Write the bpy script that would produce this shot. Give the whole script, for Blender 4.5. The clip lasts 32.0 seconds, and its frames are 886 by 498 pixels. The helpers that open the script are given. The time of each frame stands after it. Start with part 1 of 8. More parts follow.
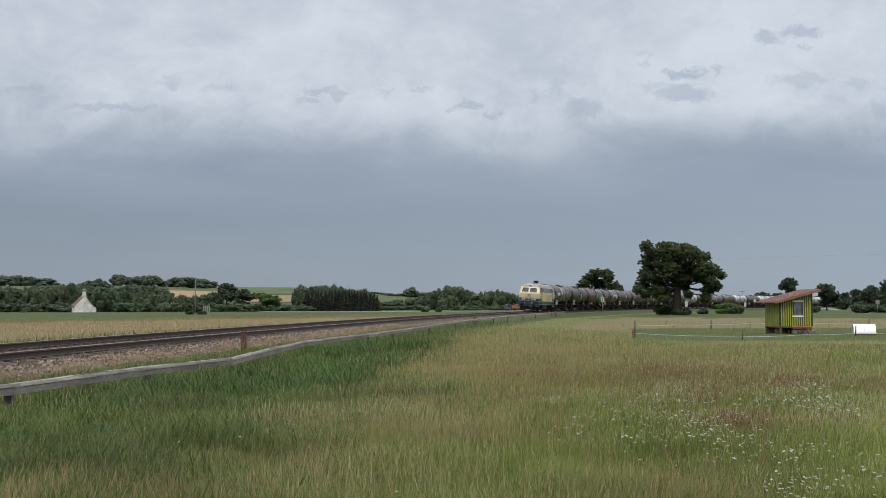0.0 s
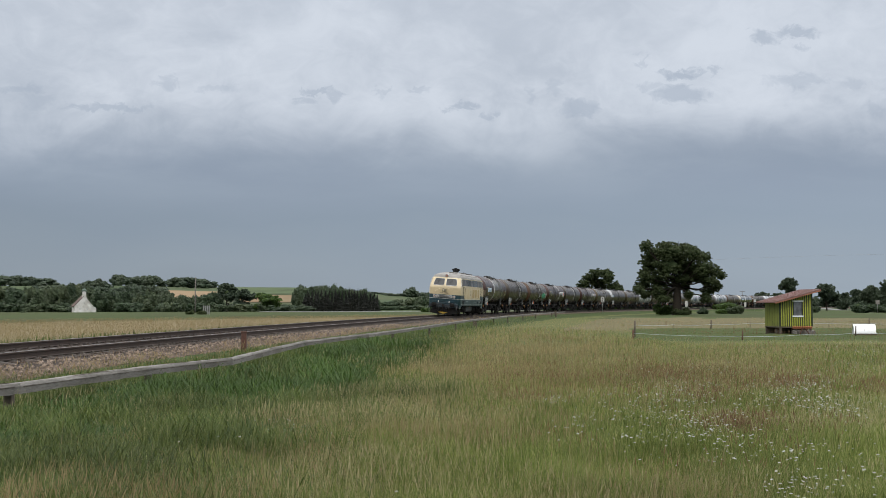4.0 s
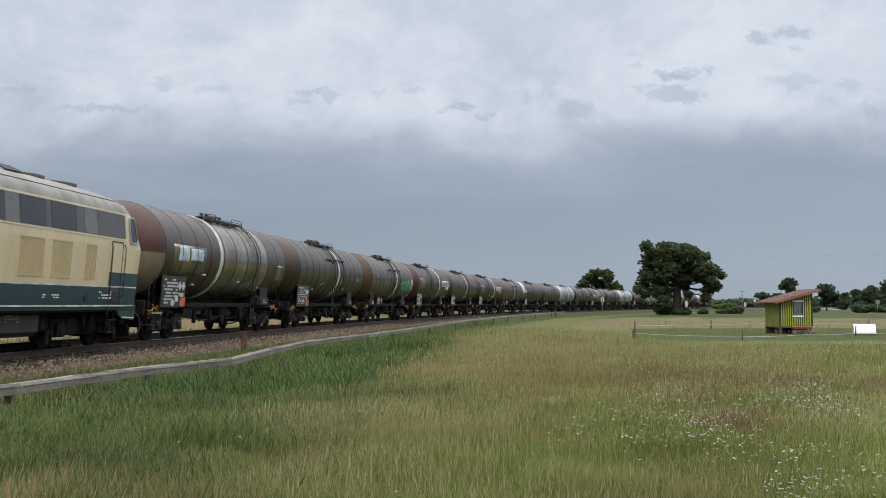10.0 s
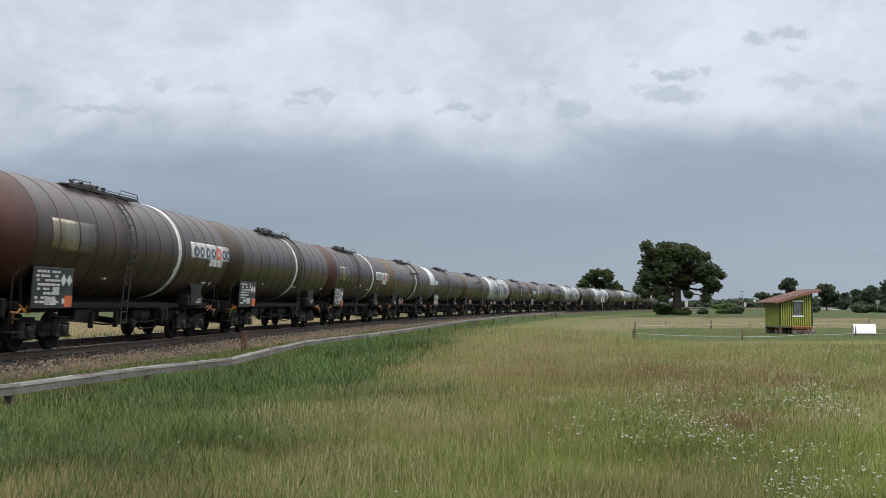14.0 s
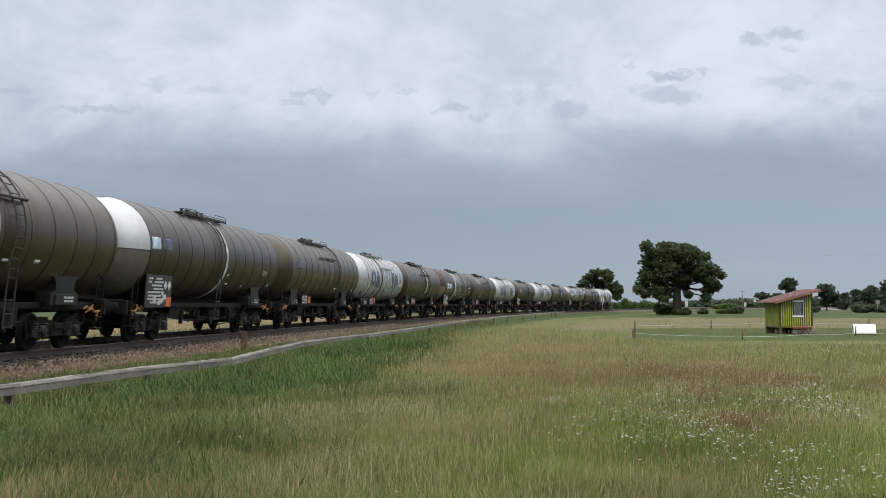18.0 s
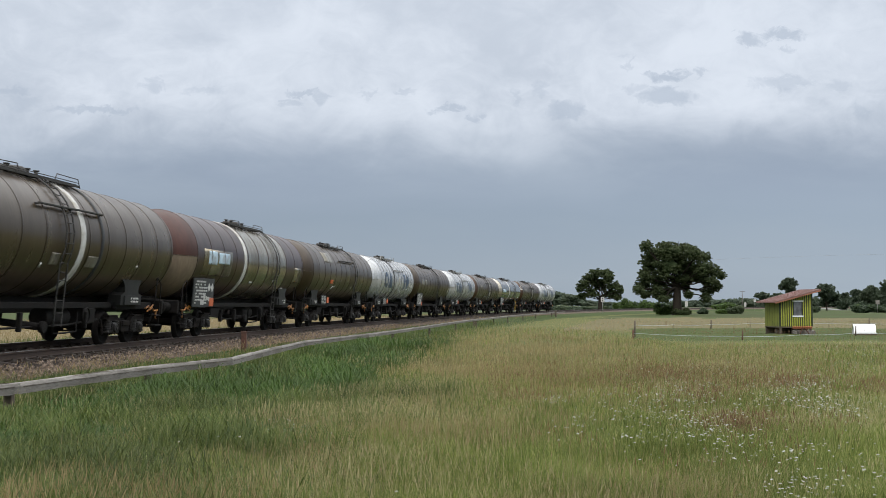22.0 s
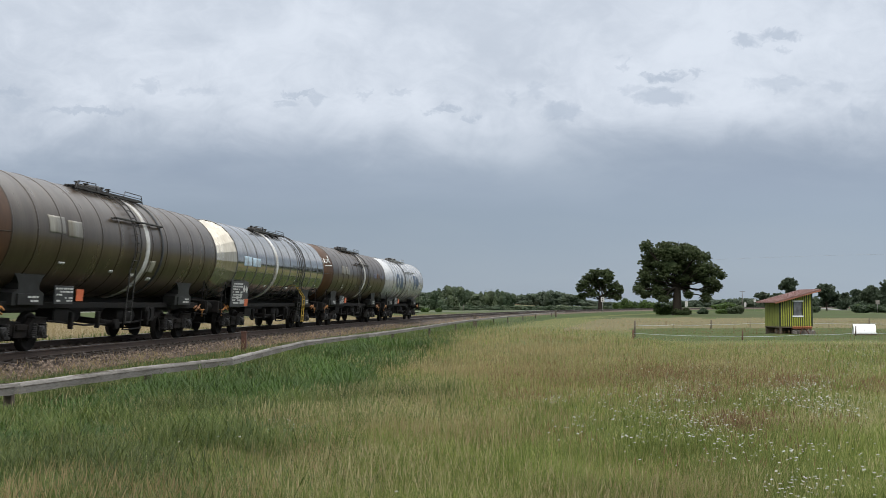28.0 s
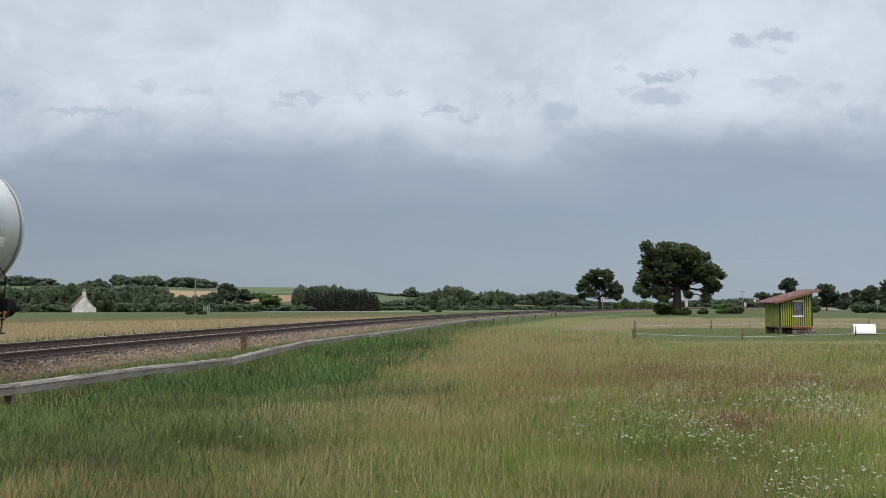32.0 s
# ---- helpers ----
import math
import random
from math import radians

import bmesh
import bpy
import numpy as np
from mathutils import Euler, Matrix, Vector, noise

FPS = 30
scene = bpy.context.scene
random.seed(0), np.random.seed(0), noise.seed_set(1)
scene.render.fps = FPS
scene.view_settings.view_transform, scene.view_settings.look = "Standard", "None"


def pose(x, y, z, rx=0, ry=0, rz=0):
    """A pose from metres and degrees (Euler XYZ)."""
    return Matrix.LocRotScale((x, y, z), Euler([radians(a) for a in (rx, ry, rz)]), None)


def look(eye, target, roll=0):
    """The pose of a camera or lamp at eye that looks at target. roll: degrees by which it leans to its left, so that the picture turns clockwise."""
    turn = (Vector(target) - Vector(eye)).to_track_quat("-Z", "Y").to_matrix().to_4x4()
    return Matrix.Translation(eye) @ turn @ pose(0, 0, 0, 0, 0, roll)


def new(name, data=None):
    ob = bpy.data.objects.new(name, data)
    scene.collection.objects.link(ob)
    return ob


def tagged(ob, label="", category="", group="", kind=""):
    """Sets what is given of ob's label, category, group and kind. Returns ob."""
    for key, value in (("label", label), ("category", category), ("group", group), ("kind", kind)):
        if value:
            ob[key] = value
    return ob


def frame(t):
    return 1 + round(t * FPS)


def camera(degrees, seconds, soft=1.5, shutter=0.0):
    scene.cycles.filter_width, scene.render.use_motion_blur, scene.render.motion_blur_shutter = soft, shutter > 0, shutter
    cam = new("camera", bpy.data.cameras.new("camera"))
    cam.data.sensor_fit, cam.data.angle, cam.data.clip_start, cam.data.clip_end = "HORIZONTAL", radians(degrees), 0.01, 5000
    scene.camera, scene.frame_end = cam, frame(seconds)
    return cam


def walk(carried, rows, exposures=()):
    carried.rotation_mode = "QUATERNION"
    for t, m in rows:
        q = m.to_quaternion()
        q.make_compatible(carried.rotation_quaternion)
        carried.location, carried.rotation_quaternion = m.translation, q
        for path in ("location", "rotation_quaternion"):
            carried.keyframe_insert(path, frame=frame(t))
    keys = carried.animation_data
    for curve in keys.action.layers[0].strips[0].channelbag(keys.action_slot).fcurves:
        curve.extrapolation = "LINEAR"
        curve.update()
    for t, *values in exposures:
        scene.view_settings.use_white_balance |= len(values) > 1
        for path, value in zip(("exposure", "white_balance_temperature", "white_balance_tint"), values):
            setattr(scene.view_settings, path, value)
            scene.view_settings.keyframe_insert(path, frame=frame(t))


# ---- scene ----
# ---- camera ----
cam = camera(45.25, 32.0, soft=0.85, shutter=0.12)
EYE = 1.6
walk(cam, [(0.0, pose(0, 0, EYE, 93.085, 0, 0)), (32.0, pose(0, 0, EYE, 93.085, 0, 0))],
     exposures=[(0.0, 0.12), (6.0, 0.11), (9.0, 0.19), (11.0, 0.27), (13.0, 0.3), (23.0, 0.3), (31.0, 0.25), (32.0, 0.22)])

# ---- world and sun: a bright overcast sky, darker towards the horizon ----
world = bpy.data.worlds.new("overcast_sky")
scene.world = world
world.use_nodes = True
wn, wl = world.node_tree.nodes, world.node_tree.links
wn.clear()


def wnode(kind, **props):
    n = wn.new(kind)
    for k, v in props.items():
        n.inputs[k].default_value = v
    return n


w_out = wn.new("ShaderNodeOutputWorld")
w_sky = wn.new("ShaderNodeTexSky")
w_sky.sky_type, w_sky.sun_disc = "NISHITA", False
w_sky.sun_elevation, w_sky.sun_rotation = radians(52), radians(150)
w_coord = wn.new("ShaderNodeTexCoord")
w_sep = wn.new("ShaderNodeSeparateXYZ")
wl.new(w_coord.outputs["Generated"], w_sep.inputs[0])
w_noise = wnode("ShaderNodeTexNoise", Scale=5.0, Detail=4.0, Roughness=0.5)
w_map = wn.new("ShaderNodeMapping")
w_map.inputs["Scale"].default_value = (1.0, 1.0, 3.0)
wl.new(w_coord.outputs["Generated"], w_map.inputs[0])
wl.new(w_map.outputs[0], w_noise.inputs["Vector"])
w_shift = wn.new("ShaderNodeMath")
w_shift.operation = "MULTIPLY_ADD"
w_shift.inputs[1].default_value = 0.09
wl.new(w_noise.outputs["Fac"], w_shift.inputs[0])
wl.new(w_sep.outputs["Z"], w_shift.inputs[2])
w_ramp = wn.new("ShaderNodeValToRGB")
SKY_STEPS = ((0.000, (0.275, 0.325, 0.385)), (0.075, (0.300, 0.358, 0.428)), (0.125, (0.272, 0.332, 0.413)), (0.170, (0.295, 0.352, 0.440)), (0.192, (0.335, 0.392, 0.480)), (0.220, (0.405, 0.462, 0.550)), (0.260, (0.500, 0.560, 0.645)), (0.330, (0.610, 0.660, 0.735)), (0.520, (1.380, 1.420, 1.480)), (1.000, (2.750, 2.760, 2.780)))
while len(w_ramp.color_ramp.elements) < len(SKY_STEPS):
    w_ramp.color_ramp.elements.new(0.5)
for el, (p, c) in zip(w_ramp.color_ramp.elements, SKY_STEPS):
    el.position, el.color = p, (*c, 1)
wl.new(w_shift.outputs[0], w_ramp.inputs[0])
w_bg1 = wnode("ShaderNodeBackground", Strength=0.05)
wl.new(w_sky.outputs[0], w_bg1.inputs[0])
w_bg2 = wnode("ShaderNodeBackground", Strength=0.95)
wl.new(w_ramp.outputs[0], w_bg2.inputs[0])
# a little brighter towards the east
w_side = wn.new("ShaderNodeMath")
w_side.operation = "MULTIPLY_ADD"
w_side.inputs[1].default_value, w_side.inputs[2].default_value = 0.26, 0.95
wl.new(w_sep.outputs["X"], w_side.inputs[0])
wl.new(w_side.outputs[0], w_bg2.inputs[1])
w_mix = wnode("ShaderNodeMixShader", Fac=0.9)
wl.new(w_bg1.outputs[0], w_mix.inputs[1])
wl.new(w_bg2.outputs[0], w_mix.inputs[2])
wl.new(w_mix.outputs[0], w_out.inputs[0])

sun = new("sun", bpy.data.lights.new("sun", "SUN"))
sun.data.energy, sun.data.angle, sun.data.color = 1.2, radians(25), (1.0, 0.96, 0.9)
sun.matrix_world = look((-50, -60, 120), (0, 40, 0))


# ---- materials ----
MATS = {}


def mat(name, base, rough=0.6, metal=0.0, var=0.15, scale=3.0, fine=40.0, bump=0.1, stretch=(1, 1, 1), second=None, amount=0.5, spec=0.5,
        island=0.0, obrand=0.0, coord="Object", translucent=0.0, rough_var=0.1):
    """A paint, metal, wood, stone or leaf: base colour with two scales of noise, an optional second colour in patches, bump."""
    if name in MATS:
        return MATS[name]
    m = bpy.data.materials.new(name)
    m.use_nodes = True
    nt = m.node_tree
    n, l = nt.nodes, nt.links
    b = n["Principled BSDF"]
    tc, mp = n.new("ShaderNodeTexCoord"), n.new("ShaderNodeMapping")
    mp.inputs["Scale"].default_value = stretch
    l.new(tc.outputs[coord], mp.inputs[0])
    big, small = n.new("ShaderNodeTexNoise"), n.new("ShaderNodeTexNoise")
    for t, s, d in ((big, scale, 5), (small, fine, 3)):
        t.inputs["Scale"].default_value, t.inputs["Detail"].default_value, t.inputs["Roughness"].default_value = s, d, 0.6
        l.new(mp.outputs[0], t.inputs["Vector"])
    mix = n.new("ShaderNodeMix")
    mix.data_type = "RGBA"
    other = second or tuple(c * 0.55 for c in base)
    mix.inputs["A"].default_value, mix.inputs["B"].default_value = (*base, 1), (*other, 1)
    ramp = n.new("ShaderNodeMapRange")
    ramp.inputs["From Min"].default_value, ramp.inputs["From Max"].default_value = 0.62 - 0.3 * amount, 0.78 - 0.2 * amount
    l.new(big.outputs["Fac"], ramp.inputs["Value"])
    l.new(ramp.outputs[0], mix.inputs["Factor"])
    hsv = n.new("ShaderNodeHueSaturation")
    val = n.new("ShaderNodeMapRange")
    val.inputs["To Min"].default_value, val.inputs["To Max"].default_value = 1 - var, 1 + var
    val.inputs["From Min"].default_value, val.inputs["From Max"].default_value = 0.3, 0.7
    l.new(small.outputs["Fac"], val.inputs["Value"])
    last = val.outputs[0]
    for amt, node, out in ((island, "ShaderNodeNewGeometry", "Random Per Island"), (obrand, "ShaderNodeObjectInfo", "Random")):
        if amt:
            g, r, mul = n.new(node), n.new("ShaderNodeMapRange"), n.new("ShaderNodeMath")
            r.inputs["To Min"].default_value, r.inputs["To Max"].default_value = 1 - amt, 1 + amt
            mul.operation = "MULTIPLY"
            l.new(g.outputs[out], r.inputs["Value"])
            l.new(r.outputs[0], mul.inputs[0])
            l.new(last, mul.inputs[1])
            last = mul.outputs[0]
    l.new(last, hsv.inputs["Value"])
    l.new(mix.outputs["Result"], hsv.inputs["Color"])
    l.new(hsv.outputs[0], b.inputs["Base Color"])
    b.inputs["Metallic"].default_value = metal
    b.inputs["Specular IOR Level"].default_value = spec
    rr = n.new("ShaderNodeMapRange")
    rr.inputs["To Min"].default_value, rr.inputs["To Max"].default_value = max(0.02, rough - rough_var), min(1, rough + rough_var)
    l.new(big.outputs["Fac"], rr.inputs["Value"])
    l.new(rr.outputs[0], b.inputs["Roughness"])
    if bump:
        bp = n.new("ShaderNodeBump")
        bp.inputs["Strength"].default_value, bp.inputs["Distance"].default_value = bump, 0.02
        l.new(small.outputs["Fac"], bp.inputs["Height"])
        l.new(bp.outputs[0], b.inputs["Normal"])
    if translucent:
        tr, mx = n.new("ShaderNodeBsdfTranslucent"), n.new("ShaderNodeMixShader")
        l.new(hsv.outputs[0], tr.inputs[0])
        mx.inputs[0].default_value = translucent
        l.new(b.outputs[0], mx.inputs[1])
        l.new(tr.outputs[0], mx.inputs[2])
        l.new(mx.outputs[0], n["Material Output"].inputs[0])
    MATS[name] = m
    return m


# ---- mesh builder ----
class Builder:
    """Gathers simple solids into one mesh."""

    def __init__(self):
        self.v, self.f, self.n, self.smooth = [], [], 0, []

    def add(self, verts, faces, smooth=False):
        k = self.n
        self.v.append(np.asarray(verts, float).reshape(-1, 3))
        self.f += [tuple(int(i) + k for i in f) for f in faces]
        self.smooth += [smooth] * len(faces)
        self.n += len(self.v[-1])
        return self

    def box(self, c, size, bevel=0.0, turn=None):
        hx, hy, hz = (s / 2 for s in size)
        c = np.asarray(c, float)
        if bevel <= 0:
            v = np.array([(x, y, z) for x in (-hx, hx) for y in (-hy, hy) for z in (-hz, hz)])
            f = [(0, 1, 3, 2), (4, 6, 7, 5), (0, 4, 5, 1), (2, 3, 7, 6), (0, 2, 6, 4), (1, 5, 7, 3)]
        else:
            e = min(bevel, hx * 0.9, hy * 0.9, hz * 0.9)
            v, ids = [], {}
            for sx in (-1, 1):
                for sy in (-1, 1):
                    for sz in (-1, 1):
                        for ax in range(3):
                            p = [sx * (hx - e), sy * (hy - e), sz * (hz - e)]
                            p[ax] = (sx * hx, sy * hy, sz * hz)[ax]
                            ids[sx, sy, sz, ax] = len(v)
                            v.append(p)
            v, f = np.array(v), []
            for ax in range(3):
                o1, o2 = (ax + 1) % 3, (ax + 2) % 3
                for s in (-1, 1):
                    q = []
                    for a, b in ((-1, -1), (1, -1), (1, 1), (-1, 1)):
                        k = [0, 0, 0]
                        k[ax], k[o1], k[o2] = s, a, b
                        q.append(ids[(*k, ax)])
                    f.append(tuple(q if s > 0 else q[::-1]))
                for a in (-1, 1):
                    for b in (-1, 1):
                        k0, k1 = [0, 0, 0], [0, 0, 0]
                        k0[ax], k1[ax] = -1, 1
                        k0[o1] = k1[o1] = a
                        k0[o2] = k1[o2] = b
                        q = [ids[(*k0, o1)], ids[(*k1, o1)], ids[(*k1, o2)], ids[(*k0, o2)]]
                        f.append(tuple(q if a * b > 0 else q[::-1]))
            for sx in (-1, 1):
                for sy in (-1, 1):
                    for sz in (-1, 1):
                        q = [ids[sx, sy, sz, i] for i in range(3)]
                        f.append(tuple(q if sx * sy * sz > 0 else q[::-1]))
        if turn is not None:
            r = np.array(Euler([radians(a) for a in turn]).to_matrix())
            v = v @ r.T
        return self.add(v + c, f)

    def cyl(self, a, b, r0, r1=None, n=12, caps=True, smooth=True):
        a, b = np.asarray(a, float), np.asarray(b, float)
        r1 = r0 if r1 is None else r1
        d = (b - a) / max(1e-9, np.linalg.norm(b - a))
        u = np.cross(d, (0, 0, 1) if abs(d[2]) < 0.9 else (1, 0, 0))
        u /= np.linalg.norm(u)
        w = np.cross(d, u)
        t = np.arange(n) * 2 * np.pi / n
        ring = np.cos(t)[:, None] * u + np.sin(t)[:, None] * w
        v = np.concatenate([a + ring * r0, b + ring * r1])
        self.add(v, [(i, (i + 1) % n, n + (i + 1) % n, n + i) for i in range(n)], smooth)
        if caps:
            k = self.n - 2 * n
            self.f += [tuple(range(k + n - 1, k - 1, -1)), tuple(range(k + n, k + 2 * n))]
            self.smooth += [False, False]
        return self

    def tube(self, pts, r, n=6):
        """A bent round bar through the points, in one piece."""
        P = [np.asarray(p, float) for p in pts]
        v, side = [], None
        for i, p in enumerate(P):
            d = P[min(i + 1, len(P) - 1)] - P[max(i - 1, 0)]
            d = d / max(np.linalg.norm(d), 1e-9)
            if side is None:
                side = np.cross(d, (0, 0, 1) if abs(d[2]) < 0.8 else (1, 0, 0))
            side = side - d * np.dot(side, d)
            side = side / max(np.linalg.norm(side), 1e-9)
            up = np.cross(d, side)
            for k in range(n):
                a = 2 * math.pi * k / n
                v.append(tuple(p + r * (side * math.cos(a) + up * math.sin(a))))
        f = [(i * n + k, i * n + (k + 1) % n, (i + 1) * n + (k + 1) % n, (i + 1) * n + k) for i in range(len(P) - 1) for k in range(n)]
        m = (len(P) - 1) * n
        self.add(v, f, True)
        return self.add([v[k] for k in range(n)] + [v[m + k] for k in range(n)], [tuple(range(n - 1, -1, -1)), tuple(range(n, 2 * n))])

    def lathe(self, prof, n=40, origin=(0, 0, 0), axis=0, a0=0.0, a1=2 * math.pi, smooth=True):
        """prof: (along, radius) pairs, turned about the x (0), y (1) or z (2) axis."""
        full = abs(a1 - a0 - 2 * math.pi) < 1e-6
        m = n if full else n + 1
        t = a0 + (a1 - a0) * np.arange(m) / n
        P = np.array(prof, float)
        v = np.zeros((len(P), m, 3))
        o = [(axis + 1) % 3, (axis + 2) % 3]
        v[:, :, axis] = P[:, :1]
        v[:, :, o[0]] = P[:, 1:] * np.cos(t)
        v[:, :, o[1]] = P[:, 1:] * np.sin(t)
        f = []
        for i in range(len(P) - 1):
            for j in range(n):
                k = (j + 1) % m
                f.append((i * m + j, i * m + k, (i + 1) * m + k, (i + 1) * m + j))
        return self.add(v.reshape(-1, 3) + np.asarray(origin, float), f, smooth)

    def prism(self, poly, lo, hi, axis=1):
        """A polygon in the two axes after `axis` (x,z for axis 1), pushed from lo to hi along it."""
        n = len(poly)
        v = []
        for t in (lo, hi):
            for p, q in poly:
                v.append({0: (t, p, q), 1: (p, t, q), 2: (p, q, t)}[axis])
        f = [tuple(range(n)), tuple(range(2 * n - 1, n - 1, -1))]
        f += [(i, n + i, n + (i + 1) % n, (i + 1) % n) for i in range(n)]
        return self.add(v, f)

    def mesh(self, name, material):
        me = bpy.data.meshes.new(name)
        me.from_pydata(np.concatenate(self.v).tolist(), [], self.f)
        me.polygons.foreach_set("use_smooth", self.smooth)
        bm = bmesh.new()
        bm.from_mesh(me)
        if len(bm.faces) < 20000:
            bmesh.ops.recalc_face_normals(bm, faces=bm.faces)
        bm.to_mesh(me)
        bm.free()
        for m in material if isinstance(material, (list, tuple)) else [material]:
            me.materials.append(m)
        return me


def part(name, shape, material, parent=None, label="", at=None):
    """Links a Builder (or a finished mesh) as one mesh object, under a thing or a part."""
    me = shape.mesh(name, material) if isinstance(shape, Builder) else shape
    ob = new(name, me)
    ob.parent = parent
    if at is not None:
        ob.matrix_basis = at
    if label:
        ob["label"] = label
    return ob


def thing(name, label, category, at=None, group="", kind=""):
    ob = new(name)
    ob.empty_display_size = 0.3
    if at is not None:
        ob.matrix_basis = at
    return tagged(ob, label, category, group, kind)


def big_mesh(name, verts, faces, material, idx=None, smooth=False):
    """A large mesh from arrays; faces all of one size."""
    me = bpy.data.meshes.new(name)
    verts, faces = np.ascontiguousarray(verts, np.float32), np.ascontiguousarray(faces, np.int32)
    k = faces.shape[1]
    me.vertices.add(len(verts))
    me.vertices.foreach_set("co", verts.ravel())
    me.loops.add(faces.size)
    me.loops.foreach_set("vertex_index", faces.ravel())
    me.polygons.add(len(faces))
    me.polygons.foreach_set("loop_start", np.arange(len(faces), dtype=np.int32) * k)
    me.polygons.foreach_set("loop_total", np.full(len(faces), k, np.int32))
    for m in material if isinstance(material, (list, tuple)) else [material]:
        me.materials.append(m)
    if idx is not None:
        me.polygons.foreach_set("material_index", np.asarray(idx, np.int32))
    me.update(calc_edges=True)
    me.polygons.foreach_set("use_smooth", np.full(len(faces), smooth))
    return me
# ---- the line of the track: a long left-hand curve, canted and rising slightly away from the camera ----
CANT, GRADE, RAIL0 = 0.0713, 0.00165, 0.6116
S_GRID = np.arange(-560.0, 520.5, 2.0)
_k = np.interp(S_GRID, (-480, -380, -290, -210, -130, -60, 60, 120), (0.00129, 0.00128, 0.00119, 0.00121, 0.00121, 0.00128, 0.00096, 0.0))
_i0 = 280


def _cum(v):
    o = np.concatenate([[0], np.cumsum((v[1:] + v[:-1]) / 2 * 2.0)])
    return o - o[_i0]


S_TH = 4.60208 + _cum(_k)
S_X, S_Y = -9.4018 + _cum(np.cos(S_TH)), 38.2177 + _cum(np.sin(S_TH))


def track(s):
    """x, y, heading and rail height at s metres along the track, forwards in the train's direction."""
    return np.interp(s, S_GRID, S_X), np.interp(s, S_GRID, S_Y), np.interp(s, S_GRID, S_TH), RAIL0 - GRADE * np.asarray(s)


def rail_point(s, lat, up):
    """A point beside the track: lat to the left of the train, up above the rail, leaning with the cant."""
    x, y, h, z = track(s)
    ly = lat * math.cos(CANT) + up * math.sin(CANT)
    return np.stack([x - np.sin(h) * ly, y + np.cos(h) * ly, z + up * math.cos(CANT) - lat * math.sin(CANT)], -1)


def rail_pose(s, half):
    """The pose of a vehicle whose bogies stand half metres before and behind s."""
    a, b = Vector([float(c) for c in rail_point(s + half, 0, 0)]), Vector([float(c) for c in rail_point(s - half, 0, 0)])
    fx = (a - b).normalized()
    side = Vector((0, 0, 1)).cross(fx).normalized()
    up = fx.cross(side)
    m = Matrix((fx, side, up)).transposed().to_4x4() @ Matrix.Rotation(-CANT, 4, "X")
    m.translation = (a + b) / 2
    return m


def track_offset(x, y):
    """Sideways distance from the track (positive on the camera's side) and the place along it."""
    x, y = np.ravel(x), np.ravel(y)
    off, along = np.empty(len(x)), np.empty(len(x))
    for i in range(0, len(x), 20000):
        dx, dy = x[i:i + 20000, None] - S_X, y[i:i + 20000, None] - S_Y
        j = np.argmin(dx * dx + dy * dy, 1)
        r = np.arange(len(j))
        c, s = np.cos(S_TH[j]), np.sin(S_TH[j])
        off[i:i + 20000] = -s * dx[r, j] + c * dy[r, j]
        along[i:i + 20000] = S_GRID[j] + c * dx[r, j] + s * dy[r, j]
    return off, along


def smooth(a, b, v):
    t = np.clip((np.asarray(v, float) - a) / (b - a), 0, 1)
    return t * t * (3 - 2 * t)


def vnoise(x, y, scale, seed=0):
    """Smooth value noise, -1 to 1."""
    x, y = np.asarray(x, float) / scale + seed * 17.3, np.asarray(y, float) / scale + seed * 9.1
    ix, iy = np.floor(x), np.floor(y)
    fx, fy = x - ix, y - iy
    fx, fy = fx * fx * (3 - 2 * fx), fy * fy * (3 - 2 * fy)

    def h(a, b):
        t = np.sin(a * 127.1 + b * 311.7 + seed * 74.7) * 43758.5453
        return (t - np.floor(t)) * 2 - 1
    return (h(ix, iy) * (1 - fx) + h(ix + 1, iy) * fx) * (1 - fy) + (h(ix, iy + 1) * (1 - fx) + h(ix + 1, iy + 1) * fx) * fy


def ground_z(x, y):
    x, y = np.ravel(np.asarray(x, float)), np.ravel(np.asarray(y, float))
    d, s = track_offset(x, y)
    rail = RAIL0 - GRADE * np.clip(s, -520, 200)
    near = np.where(d > 0, 0.05 * vnoise(x, y, 6, 1) + 0.02 * vnoise(x, y, 1.7, 2), -0.0032 * np.clip(-d - 12, 0, 380))
    bed = rail - np.where(d > 0, 0.50, 0.62)
    w = 1 - smooth(2.6, np.where(d > 0, 6.6, 4.4), np.abs(d))
    z = near * (1 - w) + bed * w
    az, r = np.degrees(np.arctan2(x, np.maximum(y, 1e-3))), np.hypot(x, y)
    rise = smooth(480, 1000, r) * (2.5 + 10.0 * (1 - smooth(-8.5, 3.0, az)) + 7.0 * (1 - smooth(-1.0, 9.0, az))) * smooth(0, 60, y)
    roll = 2.2 * vnoise(x, y, 190, 5) * smooth(600, 900, r)
    return z + rise + roll * (az < 6)


